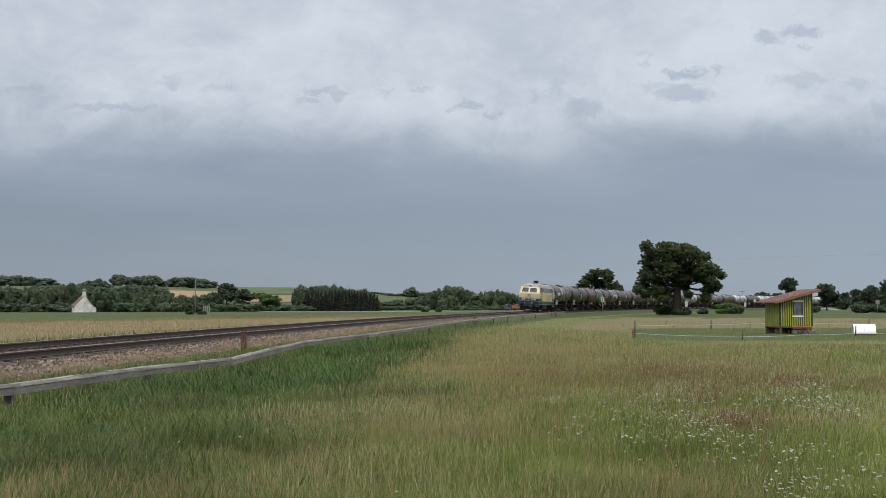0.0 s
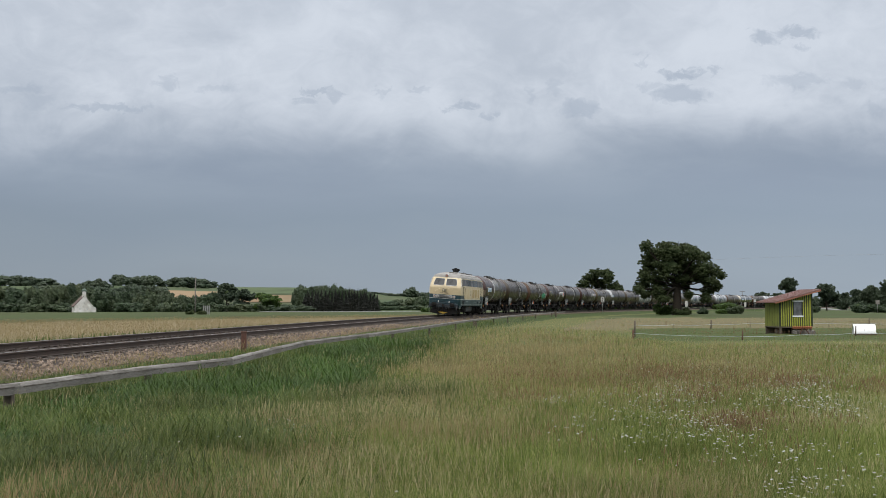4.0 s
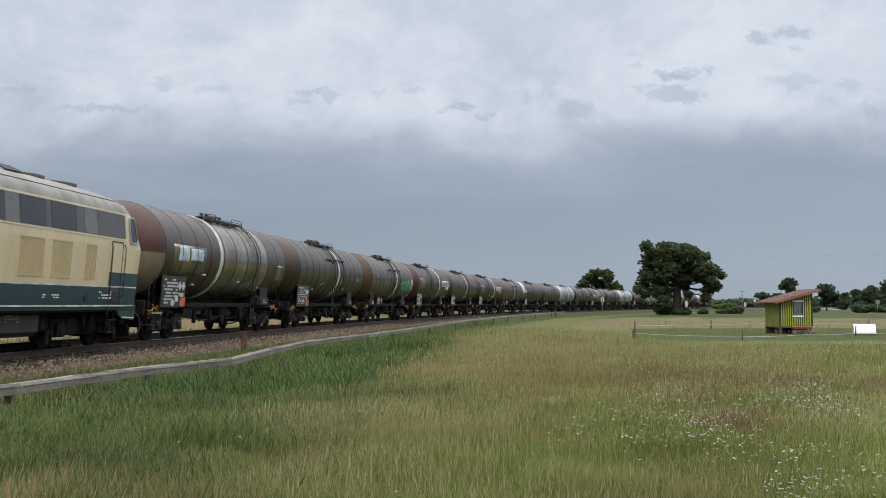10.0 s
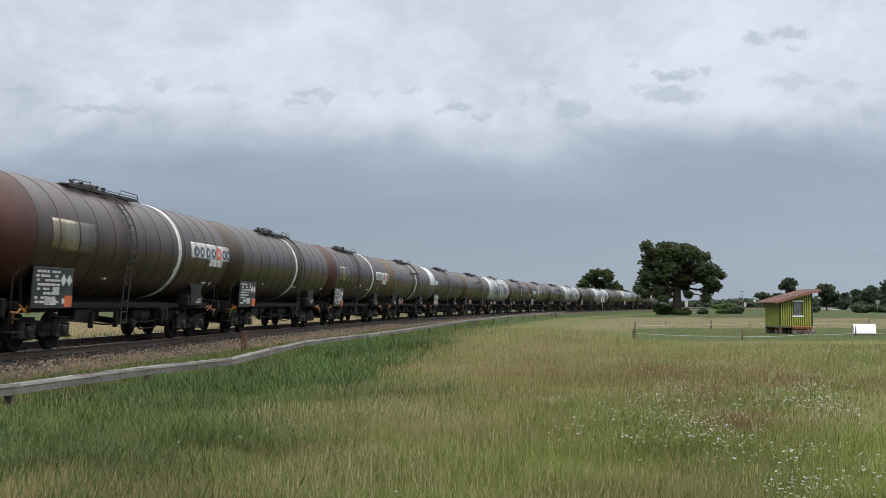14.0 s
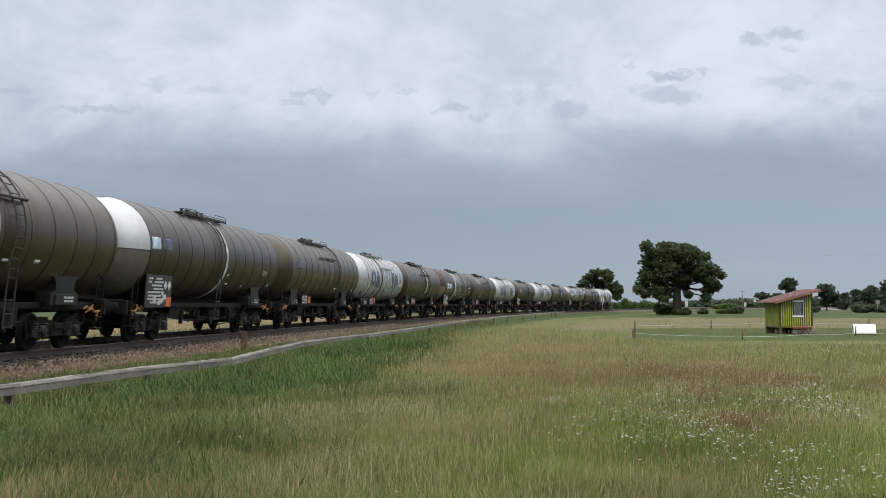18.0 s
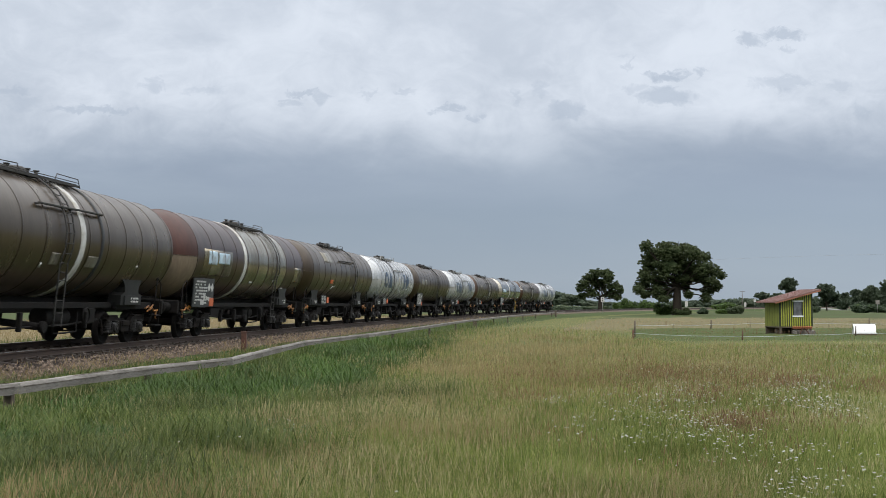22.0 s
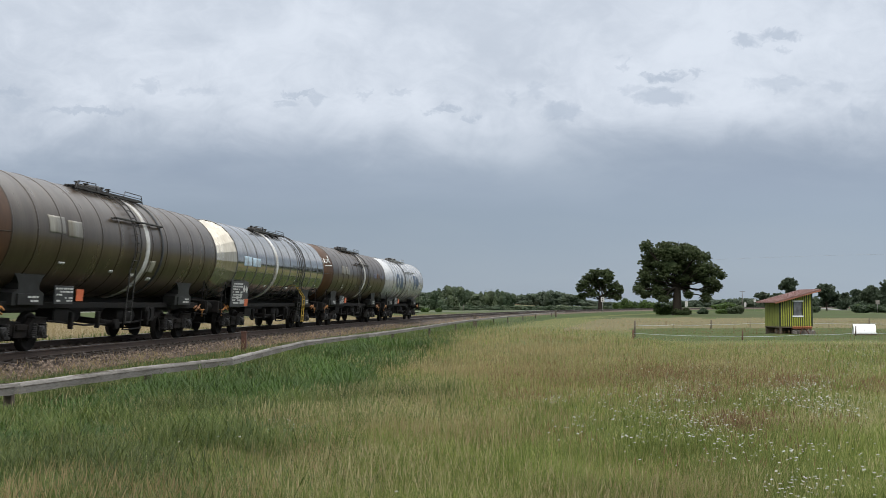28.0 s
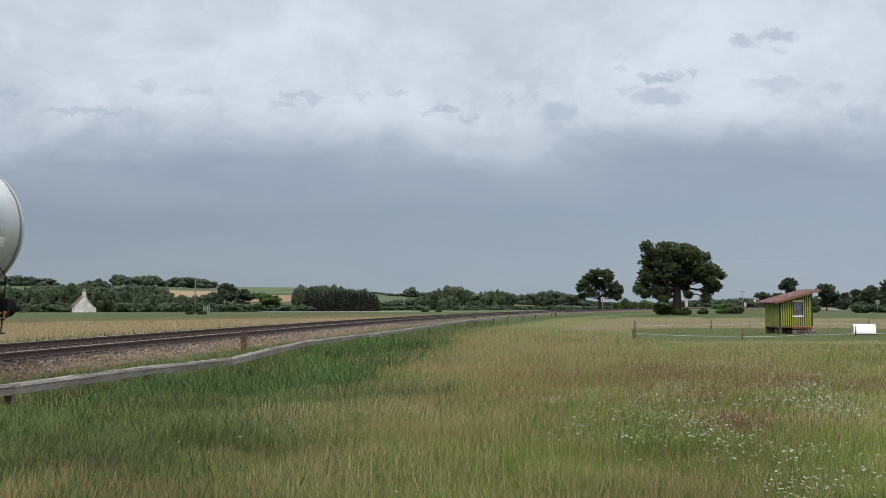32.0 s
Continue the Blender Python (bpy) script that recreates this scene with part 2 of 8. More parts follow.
# ---- ground: one sheet to the horizon ----
M_MEADOW = mat("meadow_ground", (0.100, 0.096, 0.035), 0.95, var=0.3, scale=0.25, fine=6, bump=0.6, second=(0.070, 0.084, 0.027), amount=0.8, spec=0.1)
M_VERGE = mat("verge_ground", (0.040, 0.058, 0.016), 0.95, var=0.3, scale=0.4, fine=7, bump=0.6, second=(0.022, 0.032, 0.010), spec=0.1)
M_WHEAT = mat("wheat_ground", (0.195, 0.159, 0.098), 0.95, var=0.22, scale=0.12, fine=2.5, bump=0.6, second=(0.157, 0.137, 0.075), amount=0.6, spec=0.1, stretch=(1, 0.35, 1))
M_PASTURE = mat("pasture_ground", (0.043, 0.062, 0.019), 0.95, var=0.2, scale=0.05, fine=0.8, bump=0.4, second=(0.045, 0.048, 0.021), amount=0.7, spec=0.1)
M_FARMLAND = mat("farmland", (0.050, 0.071, 0.033), 0.95, var=0.15, scale=0.006, fine=0.08, bump=0.2, second=(0.071, 0.077, 0.042), amount=0.7, spec=0.1)
M_LAWN = mat("mown_grass", (0.049, 0.065, 0.021), 0.95, var=0.25, scale=0.5, fine=9, bump=0.5, second=(0.063, 0.072, 0.025), spec=0.1)

M_HAY = mat("hay_meadow_ground", (0.113, 0.097, 0.052), 0.95, var=0.2, scale=0.2, fine=3, bump=0.5, second=(0.099, 0.091, 0.039), amount=0.6, spec=0.1)



def build_ground():
    ang = np.concatenate([np.arange(-27, 27.01, 0.18), np.arange(30, 331, 4)])
    rad = np.concatenate([[0.0], np.geomspace(0.6, 4600, 300)])
    A, R = np.meshgrid(np.radians(ang), rad)
    x, y = R * np.sin(A), R * np.cos(A)
    z = ground_z(x, y)
    v = np.stack([x.ravel(), y.ravel(), z], 1)
    n, m = len(ang), len(rad)
    i, j = np.meshgrid(np.arange(m - 1), np.arange(n), indexing="ij")
    k = (j + 1) % n
    f = np.stack([i * n + j, i * n + k, (i + 1) * n + k, (i + 1) * n + j], -1).reshape(-1, 4)
    c = v[f].mean(1)
    d, s = track_offset(c[:, 0], c[:, 1])
    r = np.hypot(c[:, 0], c[:, 1])
    wob = vnoise(c[:, 0], c[:, 1], 5, 3) * 1.1
    idx = np.zeros(len(f), int)
    idx[(d < np.clip(10.1 - 0.035 * c[:, 1], 7.4, 9.8) + 0.7 * wob) & (d > 0)] = 1
    idx[(d > 10) & (r > 150 + 12 * wob)] = 3
    yard = (c[:, 0] > 0.172 * c[:, 1] + 0.3) & (c[:, 0] < 40) & (c[:, 1] > 50.5) & (c[:, 1] < 76)
    idx[(d > 13) & (r > 70 + 8 * wob) & (r < 150 + 12 * wob)] = 6
    idx[yard] = 5
    idx[d <= 0] = 1
    idx[d < -6.5] = 2
    idx[(d < -6.5) & (r > np.clip(118 + 1.4 * (c[:, 0] + 45), 108, 190) + 5 * wob)] = 3
    idx[(r > 430) | (c[:, 1] < -30)] = 4
    me = big_mesh("ground", v, f, [M_MEADOW, M_VERGE, M_WHEAT, M_PASTURE, M_FARMLAND, M_LAWN, M_HAY], idx, smooth=True)
    return tagged(new("ground", me), "summer meadow, wheat field and rolling farmland", "ground", kind="structure")


build_ground()

# ---- the railway ----
M_BALLAST = mat("ballast", (0.095, 0.068, 0.048), 0.95, var=0.45, scale=2.0, fine=22, bump=1.0, second=(0.065, 0.050, 0.039), amount=0.6, spec=0.2)
M_OILBED = mat("oily_ballast", (0.040, 0.029, 0.022), 0.95, var=0.45, scale=2.0, fine=22, bump=1.0, second=(0.026, 0.020, 0.016), amount=0.6, spec=0.2)
M_OILSTONE = mat("oily_stone", (0.062, 0.045, 0.034), 0.9, var=0.2, scale=4, fine=30, bump=0.3, island=0.45, spec=0.2)
M_STONE = mat("ballast_stone", (0.195, 0.150, 0.118), 0.9, var=0.2, scale=4, fine=30, bump=0.3, island=0.45, spec=0.2)
M_RAIL = mat("rusty_rail", (0.040, 0.026, 0.019), 0.8, var=0.25, scale=3, fine=30, bump=0.25, second=(0.050, 0.031, 0.021), amount=0.6)
M_RAILTOP = mat("worn_rail_head", (0.17, 0.15, 0.135), 0.42, 1.0, var=0.1, scale=5, fine=50, bump=0.05)
M_SLEEPER = mat("dark_sleeper", (0.055, 0.043, 0.035), 0.9, var=0.3, scale=4, fine=30, bump=0.5, second=(0.10, 0.085, 0.07), obrand=0.3)


def sweep(s_list, prof, closed=True):
    """Vertices and quads of a profile (sideways, up) led along the track."""
    n = len(prof)
    v = np.concatenate([rail_point(s_list, p, q)[:, None, :] for p, q in prof], 1)
    m = len(s_list)
    i, j = np.meshgrid(np.arange(m - 1), np.arange(n if closed else n - 1), indexing="ij")
    k = (j + 1) % n
    f = np.stack([i * n + j, i * n + k, (i + 1) * n + k, (i + 1) * n + j], -1).reshape(-1, 4)
    return v.reshape(-1, 3), f


railway = thing("railway_track", "rusty single railway track on pale stone ballast", "railway track", kind="structure")
S_RAIL = np.concatenate([np.arange(-540, -100, 6.0), np.arange(-100, 60, 2.0), np.arange(60, 500, 8.0)])


def build_railway():
    # ballast bed with an uneven crown
    s_bed = np.concatenate([np.arange(-540, -60, 4.0), np.arange(-60, 45, 0.35), np.arange(45, 500, 8.0)])
    prof = [(-3.7, -0.72), (-3.0, -0.62), (-2.5, -0.42), (-2.1, -0.27), (-1.8, -0.22), (-1.45, -0.21), (-1.0, -0.20), (-0.5, -0.215), (0, -0.21), (0.5, -0.215), (1.0, -0.20),
            (1.45, -0.21), (1.8, -0.22), (2.1, -0.27), (2.5, -0.40), (2.9, -0.52), (3.3, -0.64), (3.8, -0.80)]
    v, f = sweep(s_bed, prof, closed=False)
    v[:, 2] += 0.022 * vnoise(v[:, 0], v[:, 1], 0.45, 8) + 0.02 * vnoise(v[:, 0], v[:, 1], 0.16, 9)
    lane = np.tile(np.arange(len(prof) - 1), len(s_bed) - 1)
    part("ballast_bed", big_mesh("ballast_bed", v, f, [M_BALLAST, M_OILBED], ((lane >= 5) & (lane <= 11)).astype(int), smooth=False), None, railway, "pale pinkish crushed stone, dark with oil between the rails")
    for side in (-1, 1):
        c = side * 0.753
        foot = [(c - 0.07, -0.172), (c + 0.07, -0.172), (c + 0.07, -0.160), (c + 0.012, -0.145), (c + 0.010, -0.055), (c + 0.035, -0.040),
                (c + 0.036, -0.010), (c + 0.030, -0.003), (c - 0.030, -0.003), (c - 0.036, -0.010), (c - 0.035, -0.040), (c - 0.010, -0.055), (c - 0.012, -0.145), (c - 0.07, -0.160)]
        v, f = sweep(S_RAIL, foot)
        rail = part("rail", big_mesh("rail", v, f, M_RAIL), None, railway)
        v, f = sweep(S_RAIL, [(c - 0.029, -0.006), (c + 0.029, -0.006), (c + 0.024, 0.0), (c - 0.024, 0.0)])
        part("rail_head", big_mesh("rail_head", v, f, M_RAILTOP), None, rail, "bright worn steel running surface")


build_railway()


# ---- the train: shared materials ----
M_UNDER = mat("underframe_grime", (0.009, 0.0085, 0.008), 0.85, var=0.3, scale=2.0, fine=20, bump=0.3, second=(0.016, 0.013, 0.011), amount=0.6, spec=0.2)
M_BOGIE = mat("bogie_dirt", (0.0075, 0.0065, 0.006), 0.9, var=0.35, scale=3.0, fine=25, bump=0.4, second=(0.014, 0.011, 0.009), amount=0.7, spec=0.15)
M_AXLEBOX = mat("greasy_axle_box", (0.017, 0.015, 0.013), 0.55, var=0.35, scale=4.0, fine=25, bump=0.3, second=(0.009, 0.008, 0.007), amount=0.7, spec=0.35)
M_SPRING = mat("dusty_spring_steel", (0.026, 0.024, 0.021), 0.6, 0.1, var=0.3, scale=4.0, fine=25, bump=0.2, second=(0.012, 0.010, 0.009), amount=0.6, spec=0.35)
M_SADDLE = mat("dark_grey_saddle_paint", (0.017, 0.017, 0.016), 0.6, var=0.2, scale=2.0, fine=16, bump=0.15, second=(0.010, 0.009, 0.008), amount=0.6, spec=0.3)
M_WHEEL = mat("wheel_steel", (0.011, 0.0095, 0.0085), 0.8, 0.1, var=0.25, scale=4, fine=30, bump=0.2, second=(0.016, 0.013, 0.011), spec=0.15)
M_STEEL = mat("galvanised_steel", (0.30, 0.30, 0.29), 0.5, 0.6, var=0.2, scale=3, fine=30, bump=0.1, second=(0.16, 0.14, 0.12))
M_DARKSTEEL = mat("dark_ladder_steel", (0.042, 0.039, 0.036), 0.65, 0.2, var=0.2, scale=3, fine=30, bump=0.1)
M_WHITE = mat("white_band_paint", (0.54, 0.54, 0.525), 0.5, var=0.06, scale=2, fine=20, bump=0.03, second=(0.30, 0.28, 0.24), amount=0.7)
M_MARK = mat("white_marking", (0.46, 0.46, 0.44), 0.6, var=0.12, scale=4, fine=30, bump=0.02, second=(0.5, 0.49, 0.46))
M_ORANGE = mat("orange_plate", (0.55, 0.12, 0.04), 0.5, var=0.1, scale=3, fine=20, bump=0.02)
M_AMBER = mat("amber_paint", (0.40, 0.16, 0.022), 0.55, var=0.15, scale=5, fine=30, bump=0.05, second=(0.15, 0.06, 0.02), amount=0.7)
M_YELLOW = mat("yellow_paint", (0.42, 0.27, 0.03), 0.6, var=0.12, scale=5, fine=30, bump=0.05)
M_BOARD = mat("sign_board_black", (0.020, 0.021, 0.022), 0.55, var=0.2, scale=3, fine=20, bump=0.05)
M_NAVY = mat("navy_lettering", (0.022, 0.046, 0.090), 0.5, var=0.18, scale=3, fine=25, bump=0.02, second=(0.050, 0.075, 0.110))
M_RUBBER = mat("rubber_hose", (0.011, 0.011, 0.011), 0.7, var=0.2, scale=4, fine=30, bump=0.1)
M_PALEBLUE = mat("faded_blue_marking", (0.42, 0.54, 0.62), 0.5, var=0.2, scale=3, fine=20, bump=0.02, second=(0.2, 0.2, 0.2), amount=0.6)
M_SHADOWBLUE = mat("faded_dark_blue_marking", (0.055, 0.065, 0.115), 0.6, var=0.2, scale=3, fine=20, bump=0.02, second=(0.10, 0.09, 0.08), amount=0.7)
M_GREEN = mat("green_graffiti", (0.028, 0.20, 0.065), 0.5, var=0.15, scale=2.2, fine=9, bump=0.02, second=(0.018, 0.25, 0.17), amount=0.7)
M_TEAL = mat("teal_graffiti", (0.022, 0.205, 0.160), 0.45, var=0.18, scale=2.2, fine=9, bump=0.02, second=(0.030, 0.215, 0.085), amount=0.6)
M_SPRAY = mat("white_spray_paint", (0.62, 0.62, 0.6), 0.6, var=0.1, scale=4, fine=30, bump=0.0)
M_RED = mat("red_ring", (0.62, 0.10, 0.06), 0.5, var=0.1, scale=3, fine=20, bump=0.0)

# wagon paints: taupe grime, maroon, white, bright steel; long streaks run down round the barrel
TAUPE = ((0.058, 0.043, 0.026), (0.040, 0.027, 0.015))
PAINTS = {
    "taupe": (TAUPE[0], 0.30, TAUPE[1]), "dark_taupe": ((0.038, 0.027, 0.017), 0.33, (0.026, 0.017, 0.010)), "brown": ((0.047, 0.032, 0.018), 0.34, (0.031, 0.019, 0.010)),
    "maroon": ((0.038, 0.018, 0.013), 0.33, (0.025, 0.015, 0.011)), "red_brown": ((0.054, 0.017, 0.011), 0.45, (0.036, 0.014, 0.010)), "rust": ((0.074, 0.034, 0.014), 0.55, (0.048, 0.024, 0.012)),
    "stone": ((0.120, 0.108, 0.090), 0.5, (0.092, 0.082, 0.068)), "band_grey": ((0.120, 0.121, 0.122), 0.45, (0.085, 0.085, 0.084)),
    "beige": ((0.200, 0.152, 0.105), 0.5, (0.135, 0.104, 0.072)),
    "tan": ((0.105, 0.074, 0.038), 0.50, (0.070, 0.047, 0.025)), "white": ((0.405, 0.412, 0.418), 0.27, (0.372, 0.378, 0.372)), "cream": ((0.46, 0.43, 0.365), 0.28, (0.36, 0.325, 0.26)),
    "grey": ((0.26, 0.25, 0.215), 0.4, (0.15, 0.135, 0.105)), "pale": ((0.40, 0.39, 0.345), 0.5, (0.285, 0.27, 0.215)),
}


def paint(kind):
    if kind == "bright_steel":
        return mat("bright_steel_cladding", (0.39, 0.375, 0.35), 0.11, 0.95, var=0.10, scale=0.8, fine=6, bump=0.05, second=(0.30, 0.28, 0.245), amount=0.6, stretch=(2.0, 1, 0.35), rough_var=0.06)
    if kind == "dull_steel":
        return mat("dull_steel_cladding", (0.29, 0.265, 0.205), 0.24, 0.8, var=0.14, scale=0.8, fine=6, bump=0.05, second=(0.16, 0.13, 0.085), amount=0.7, stretch=(2.0, 1, 0.35), rough_var=0.08)
    base, rough, other = PAINTS[kind]
    sheen = {"white": 0.32, "cream": 0.8, "grey": 0.3, "pale": 0.3, "rust": 0.1, "tan": 0.1, "beige": 0.1, "stone": 0.1, "red_brown": 0.1}.get(kind, 0.14)
    return mat("weathered_" + kind + "_cladding", base, rough, sheen, var=0.06 if kind == "white" else 0.16, scale=0.9, fine=7, bump=0.03 if kind == "white" else 0.06, second=other, amount=0.75, stretch=(2.2, 1, 0.35), rough_var=0.10, spec=0.42)


R_TANK, Z_TANK = 1.482, 2.74
_cache = {}


def shared(key, make):
    if key not in _cache:
        _cache[key] = make()
    return _cache[key]


def shell_patch(b, x0, x1, a0, a1, r, n=10):
    """A curved sheet on the barrel from x0 to x1 between two angles above the horizontal, on the left side."""
    t = np.linspace(radians(a0), radians(a1), n)
    v = []
    for rr in (r, r - 0.008):
        for x in (x0, x1):
            v += [(x, rr * math.cos(a), Z_TANK + rr * math.sin(a)) for a in t]
    f = [(i, i + 1, n + i + 1, n + i) for i in range(n - 1)]
    f += [(2 * n + i, 3 * n + i, 3 * n + i + 1, 2 * n + i + 1) for i in range(n - 1)]
    f += [(0, n, 3 * n, 2 * n), (n - 1, 3 * n - 1, 4 * n - 1, 2 * n - 1)]
    f += [(i, 2 * n + i, 2 * n + i + 1, i + 1) for i in range(n - 1)] + [(n + i, n + i + 1, 3 * n + i + 1, 3 * n + i) for i in range(n - 1)]
    b.add(v, f, True)
    return b


def shell_rows(b, x0, x1, a0, a1, r, left, right, n=12):
    """A shape on the barrel between two edges, given from its foot (0) to its top (1) as shares of the width."""
    v = []
    for k in range(n + 1):
        t = k / n
        a = radians(a0 + (a1 - a0) * t)
        v += [(x0 + (x1 - x0) * q, r * math.cos(a), Z_TANK + r * math.sin(a)) for q in (left(t), right(t))]
    return b.add(v, [(2 * k, 2 * k + 1, 2 * k + 3, 2 * k + 2) for k in range(n)], True)


def shell_ring(b, x0, x1, a0, a1, r, inner=0.52, n=28):
    """An oval ring on the barrel."""
    v = []
    for k in range(n):
        c, d = math.cos(2 * math.pi * k / n), math.sin(2 * math.pi * k / n)
        for q in (1.0, inner):
            a = radians((a0 + a1) / 2 + (a1 - a0) / 2 * d * q)
            v.append(((x0 + x1) / 2 + (x1 - x0) / 2 * c * (q if q == 1.0 else q * 0.9), r * math.cos(a), Z_TANK + r * math.sin(a)))
    return b.add(v, [(2 * k, 2 * k + 1, (2 * k + 3) % (2 * n), (2 * k + 2) % (2 * n)) for k in range(n)], True)


def cone_patch(b, prof, x0, x1, a0, a1, out=0.008, n=6):
    """A sheet that lies on a turned end, between two places along it and two angles."""
    ds, rs = [p for p, q in prof], [q for p, q in prof]
    v = []
    for x in np.linspace(x0, x1, n):
        r = float(np.interp(x, ds, rs)) + out
        v += [(x + out * 0.5, r * math.cos(radians(a)), Z_TANK + r * math.sin(radians(a))) for a in np.linspace(a0, a1, n)]
    return b.add(v, [(i * n + j, i * n + j + 1, (i + 1) * n + j + 1, (i + 1) * n + j) for i in range(n - 1) for j in range(n - 1)], True)


SHAPES = {
    "triangle_shape": (lambda t: 0.42 * t, lambda t: 1 - 0.42 * t),
    "wedge_shape": (lambda t: 0.34 - 0.22 * t, lambda t: 0.66 + 0.22 * t),
    "diamond_shape": (lambda t: 0.42 * abs(2 * t - 1), lambda t: 1 - 0.42 * abs(2 * t - 1)),
}


def bogie_meshes():
    side = Builder()
    side.prism([(-1.26, 0.72), (-1.14, 0.80), (-0.56, 0.80), (-0.32, 0.63), (0.32, 0.63), (0.56, 0.80), (1.14, 0.80), (1.26, 0.72), (1.22, 0.67), (0.64, 0.67), (0.43, 0.42),
                (0.22, 0.36), (-0.22, 0.36), (-0.43, 0.42), (-0.64, 0.67), (-1.22, 0.67)], 0.94, 1.06)
    side.box((0, 1.0, 0.60), (0.50, 0.22, 0.14), 0.02).box((-0.9, 1.0, 0.815), (0.62, 0.18, 0.03)).box((0.9, 1.0, 0.815), (0.62, 0.18, 0.03))
    for x in (-0.34, 0.34):
        side.box((x, 1.07, 0.52), (0.05, 0.06, 0.26), 0.01)
    box = Builder()
    box.box((0, 1.02, 0.48), (0.27, 0.26, 0.30), 0.03).box((0, 1.01, 0.365), (0.76, 0.22, 0.055), 0.015)
    box.cyl((0, 1.13, 0.47), (0, 1.20, 0.47), 0.125, 0.11, 14).cyl((0, 1.20, 0.47), (0, 1.22, 0.47), 0.05, 0.04, 8)
    for a in range(4):
        c, d = 0.088 * math.cos(radians(45 + 90 * a)), 0.088 * math.sin(radians(45 + 90 * a))
        box.cyl((c, 1.20, 0.47 + d), (c, 1.215, 0.47 + d), 0.016, 0.016, 6)
    spring = Builder()
    coil = []
    for k in range(6):
        coil += [(0.405 + 0.048 * k - 0.020, 0.088), (0.405 + 0.048 * k, 0.112), (0.405 + 0.048 * k + 0.012, 0.112)]
    spring.lathe([(0.385, 0.0), (0.385, 0.12)] + coil + [(0.675, 0.12), (0.685, 0.0)], 10, (0, 1.02, 0), axis=2)
    beam = Builder().box((0, 0, 0.62), (0.5, 1.9, 0.2), 0.03).box((-1.15, 0, 0.55), (0.1, 1.9, 0.12)).box((1.15, 0, 0.55), (0.1, 1.9, 0.12))
    beam.cyl((0, 0, 0.7), (0, 0, 0.95), 0.3, 0.25, 14)
    rig = Builder()
    for x in (-0.42, 0.42):
        rig.box((x, 0.70, 0.42), (0.09, 0.26, 0.34), 0.02).tube([(x, 0.8, 0.7), (x * 0.8, 0.82, 0.28)], 0.025)
    rig.tube([(-0.42, 0.6, 0.27), (0.42, 0.6, 0.27)], 0.03)
    pipe = Builder().tube([(0, 0.9, 0.74), (0, 0.98, 0.5), (0, 0.98, 0.3)], 0.03, 5)
    return {"side_frame": side.mesh("side_frame", M_BOGIE), "axle_box": box.mesh("axle_box", M_AXLEBOX), "spring": spring.mesh("spring", M_SPRING),
            "bolster": beam.mesh("bolster", M_BOGIE), "brake_rigging": rig.mesh("brake_rigging", M_BOGIE), "brake_pipe": pipe.mesh("brake_pipe", M_BOGIE)}


def wheel_mesh(r):
    b = Builder()
    for s in (-1, 1):
        y = s * 0.75
        prof = [(y - s * 0.072, r + 0.03), (y - s * 0.045, r + 0.03), (y - s * 0.032, r), (y + s * 0.062, r - 0.006), (y + s * 0.066, r - 0.07), (y + s * 0.03, r - 0.09), (y + s * 0.0, r * 0.45),
                (y + s * 0.05, r * 0.32), (y + s * 0.06, 0.11), (y + s * 0.24, 0.085), (y + s * 0.24, 0.0)]
        b.lathe(prof, 32, axis=1)
        b.lathe([(y - s * 0.072, r + 0.03), (y - s * 0.072, r - 0.08), (y - s * 0.02, r * 0.5), (y - s * 0.07, 0.1)], 32, axis=1)
        for k in range(6):
            a = k * math.pi / 3
            b.cyl((0.2 * math.cos(a), y + s * 0.035, 0.2 * math.sin(a)), (0.2 * math.cos(a), y + s * 0.075, 0.2 * math.sin(a)), 0.022, 0.022, 6)
    b.cyl((0, -0.75, 0), (0, 0.75, 0), 0.085, 0.085, 12)
    return b.mesh("wheelset", M_WHEEL)


WHEELS = []


def add_bogie(wagon, x, base=1.8, r=0.46):
    ms = shared("bogie", bogie_meshes)
    beam = part("bogie", ms["bolster"], None, wagon, at=pose(x, 0, 0))
    h = base / 2
    for turn in (0, 180):
        p = pose(0, 0, 0, 0, 0, turn)
        part("side_frame", ms["side_frame"], None, beam, at=p)
        for q in (-h, h):
            part("axle_box", ms["axle_box"], None, beam, at=p @ pose(q, 0, 0))
            for e in (-0.24, 0.24):
                part("spring", ms["spring"], None, beam, at=p @ pose(q + e, 0, 0))
        part("brake_rigging", ms["brake_rigging"], None, beam, at=p)
        for q in (-1.40, 1.40):
            part("brake_pipe", ms["brake_pipe"], None, beam, at=p @ pose(q, 0, 0))
    for q in (-h, h):
        w = part("wheelset", shared(("wheel", r), lambda: wheel_mesh(r)), None, wagon, at=pose(x + q, 0, r))
        WHEELS.append((w, wagon, x + q, r))


def buffers(half):
    b = Builder()
    b.box((half - 0.66, 0.875, 1.05), (0.06, 0.4, 0.4), 0.02)
    b.lathe([(half - 0.64, 0.15), (half - 0.3, 0.13), (half - 0.3, 0.105), (half - 0.06, 0.10), (half - 0.055, 0.21), (half - 0.02, 0.22), (half, 0.18), (half + 0.01, 0.0)], 20, (0, 0.875, 1.05))
    return b.mesh("buffer", M_UNDER)


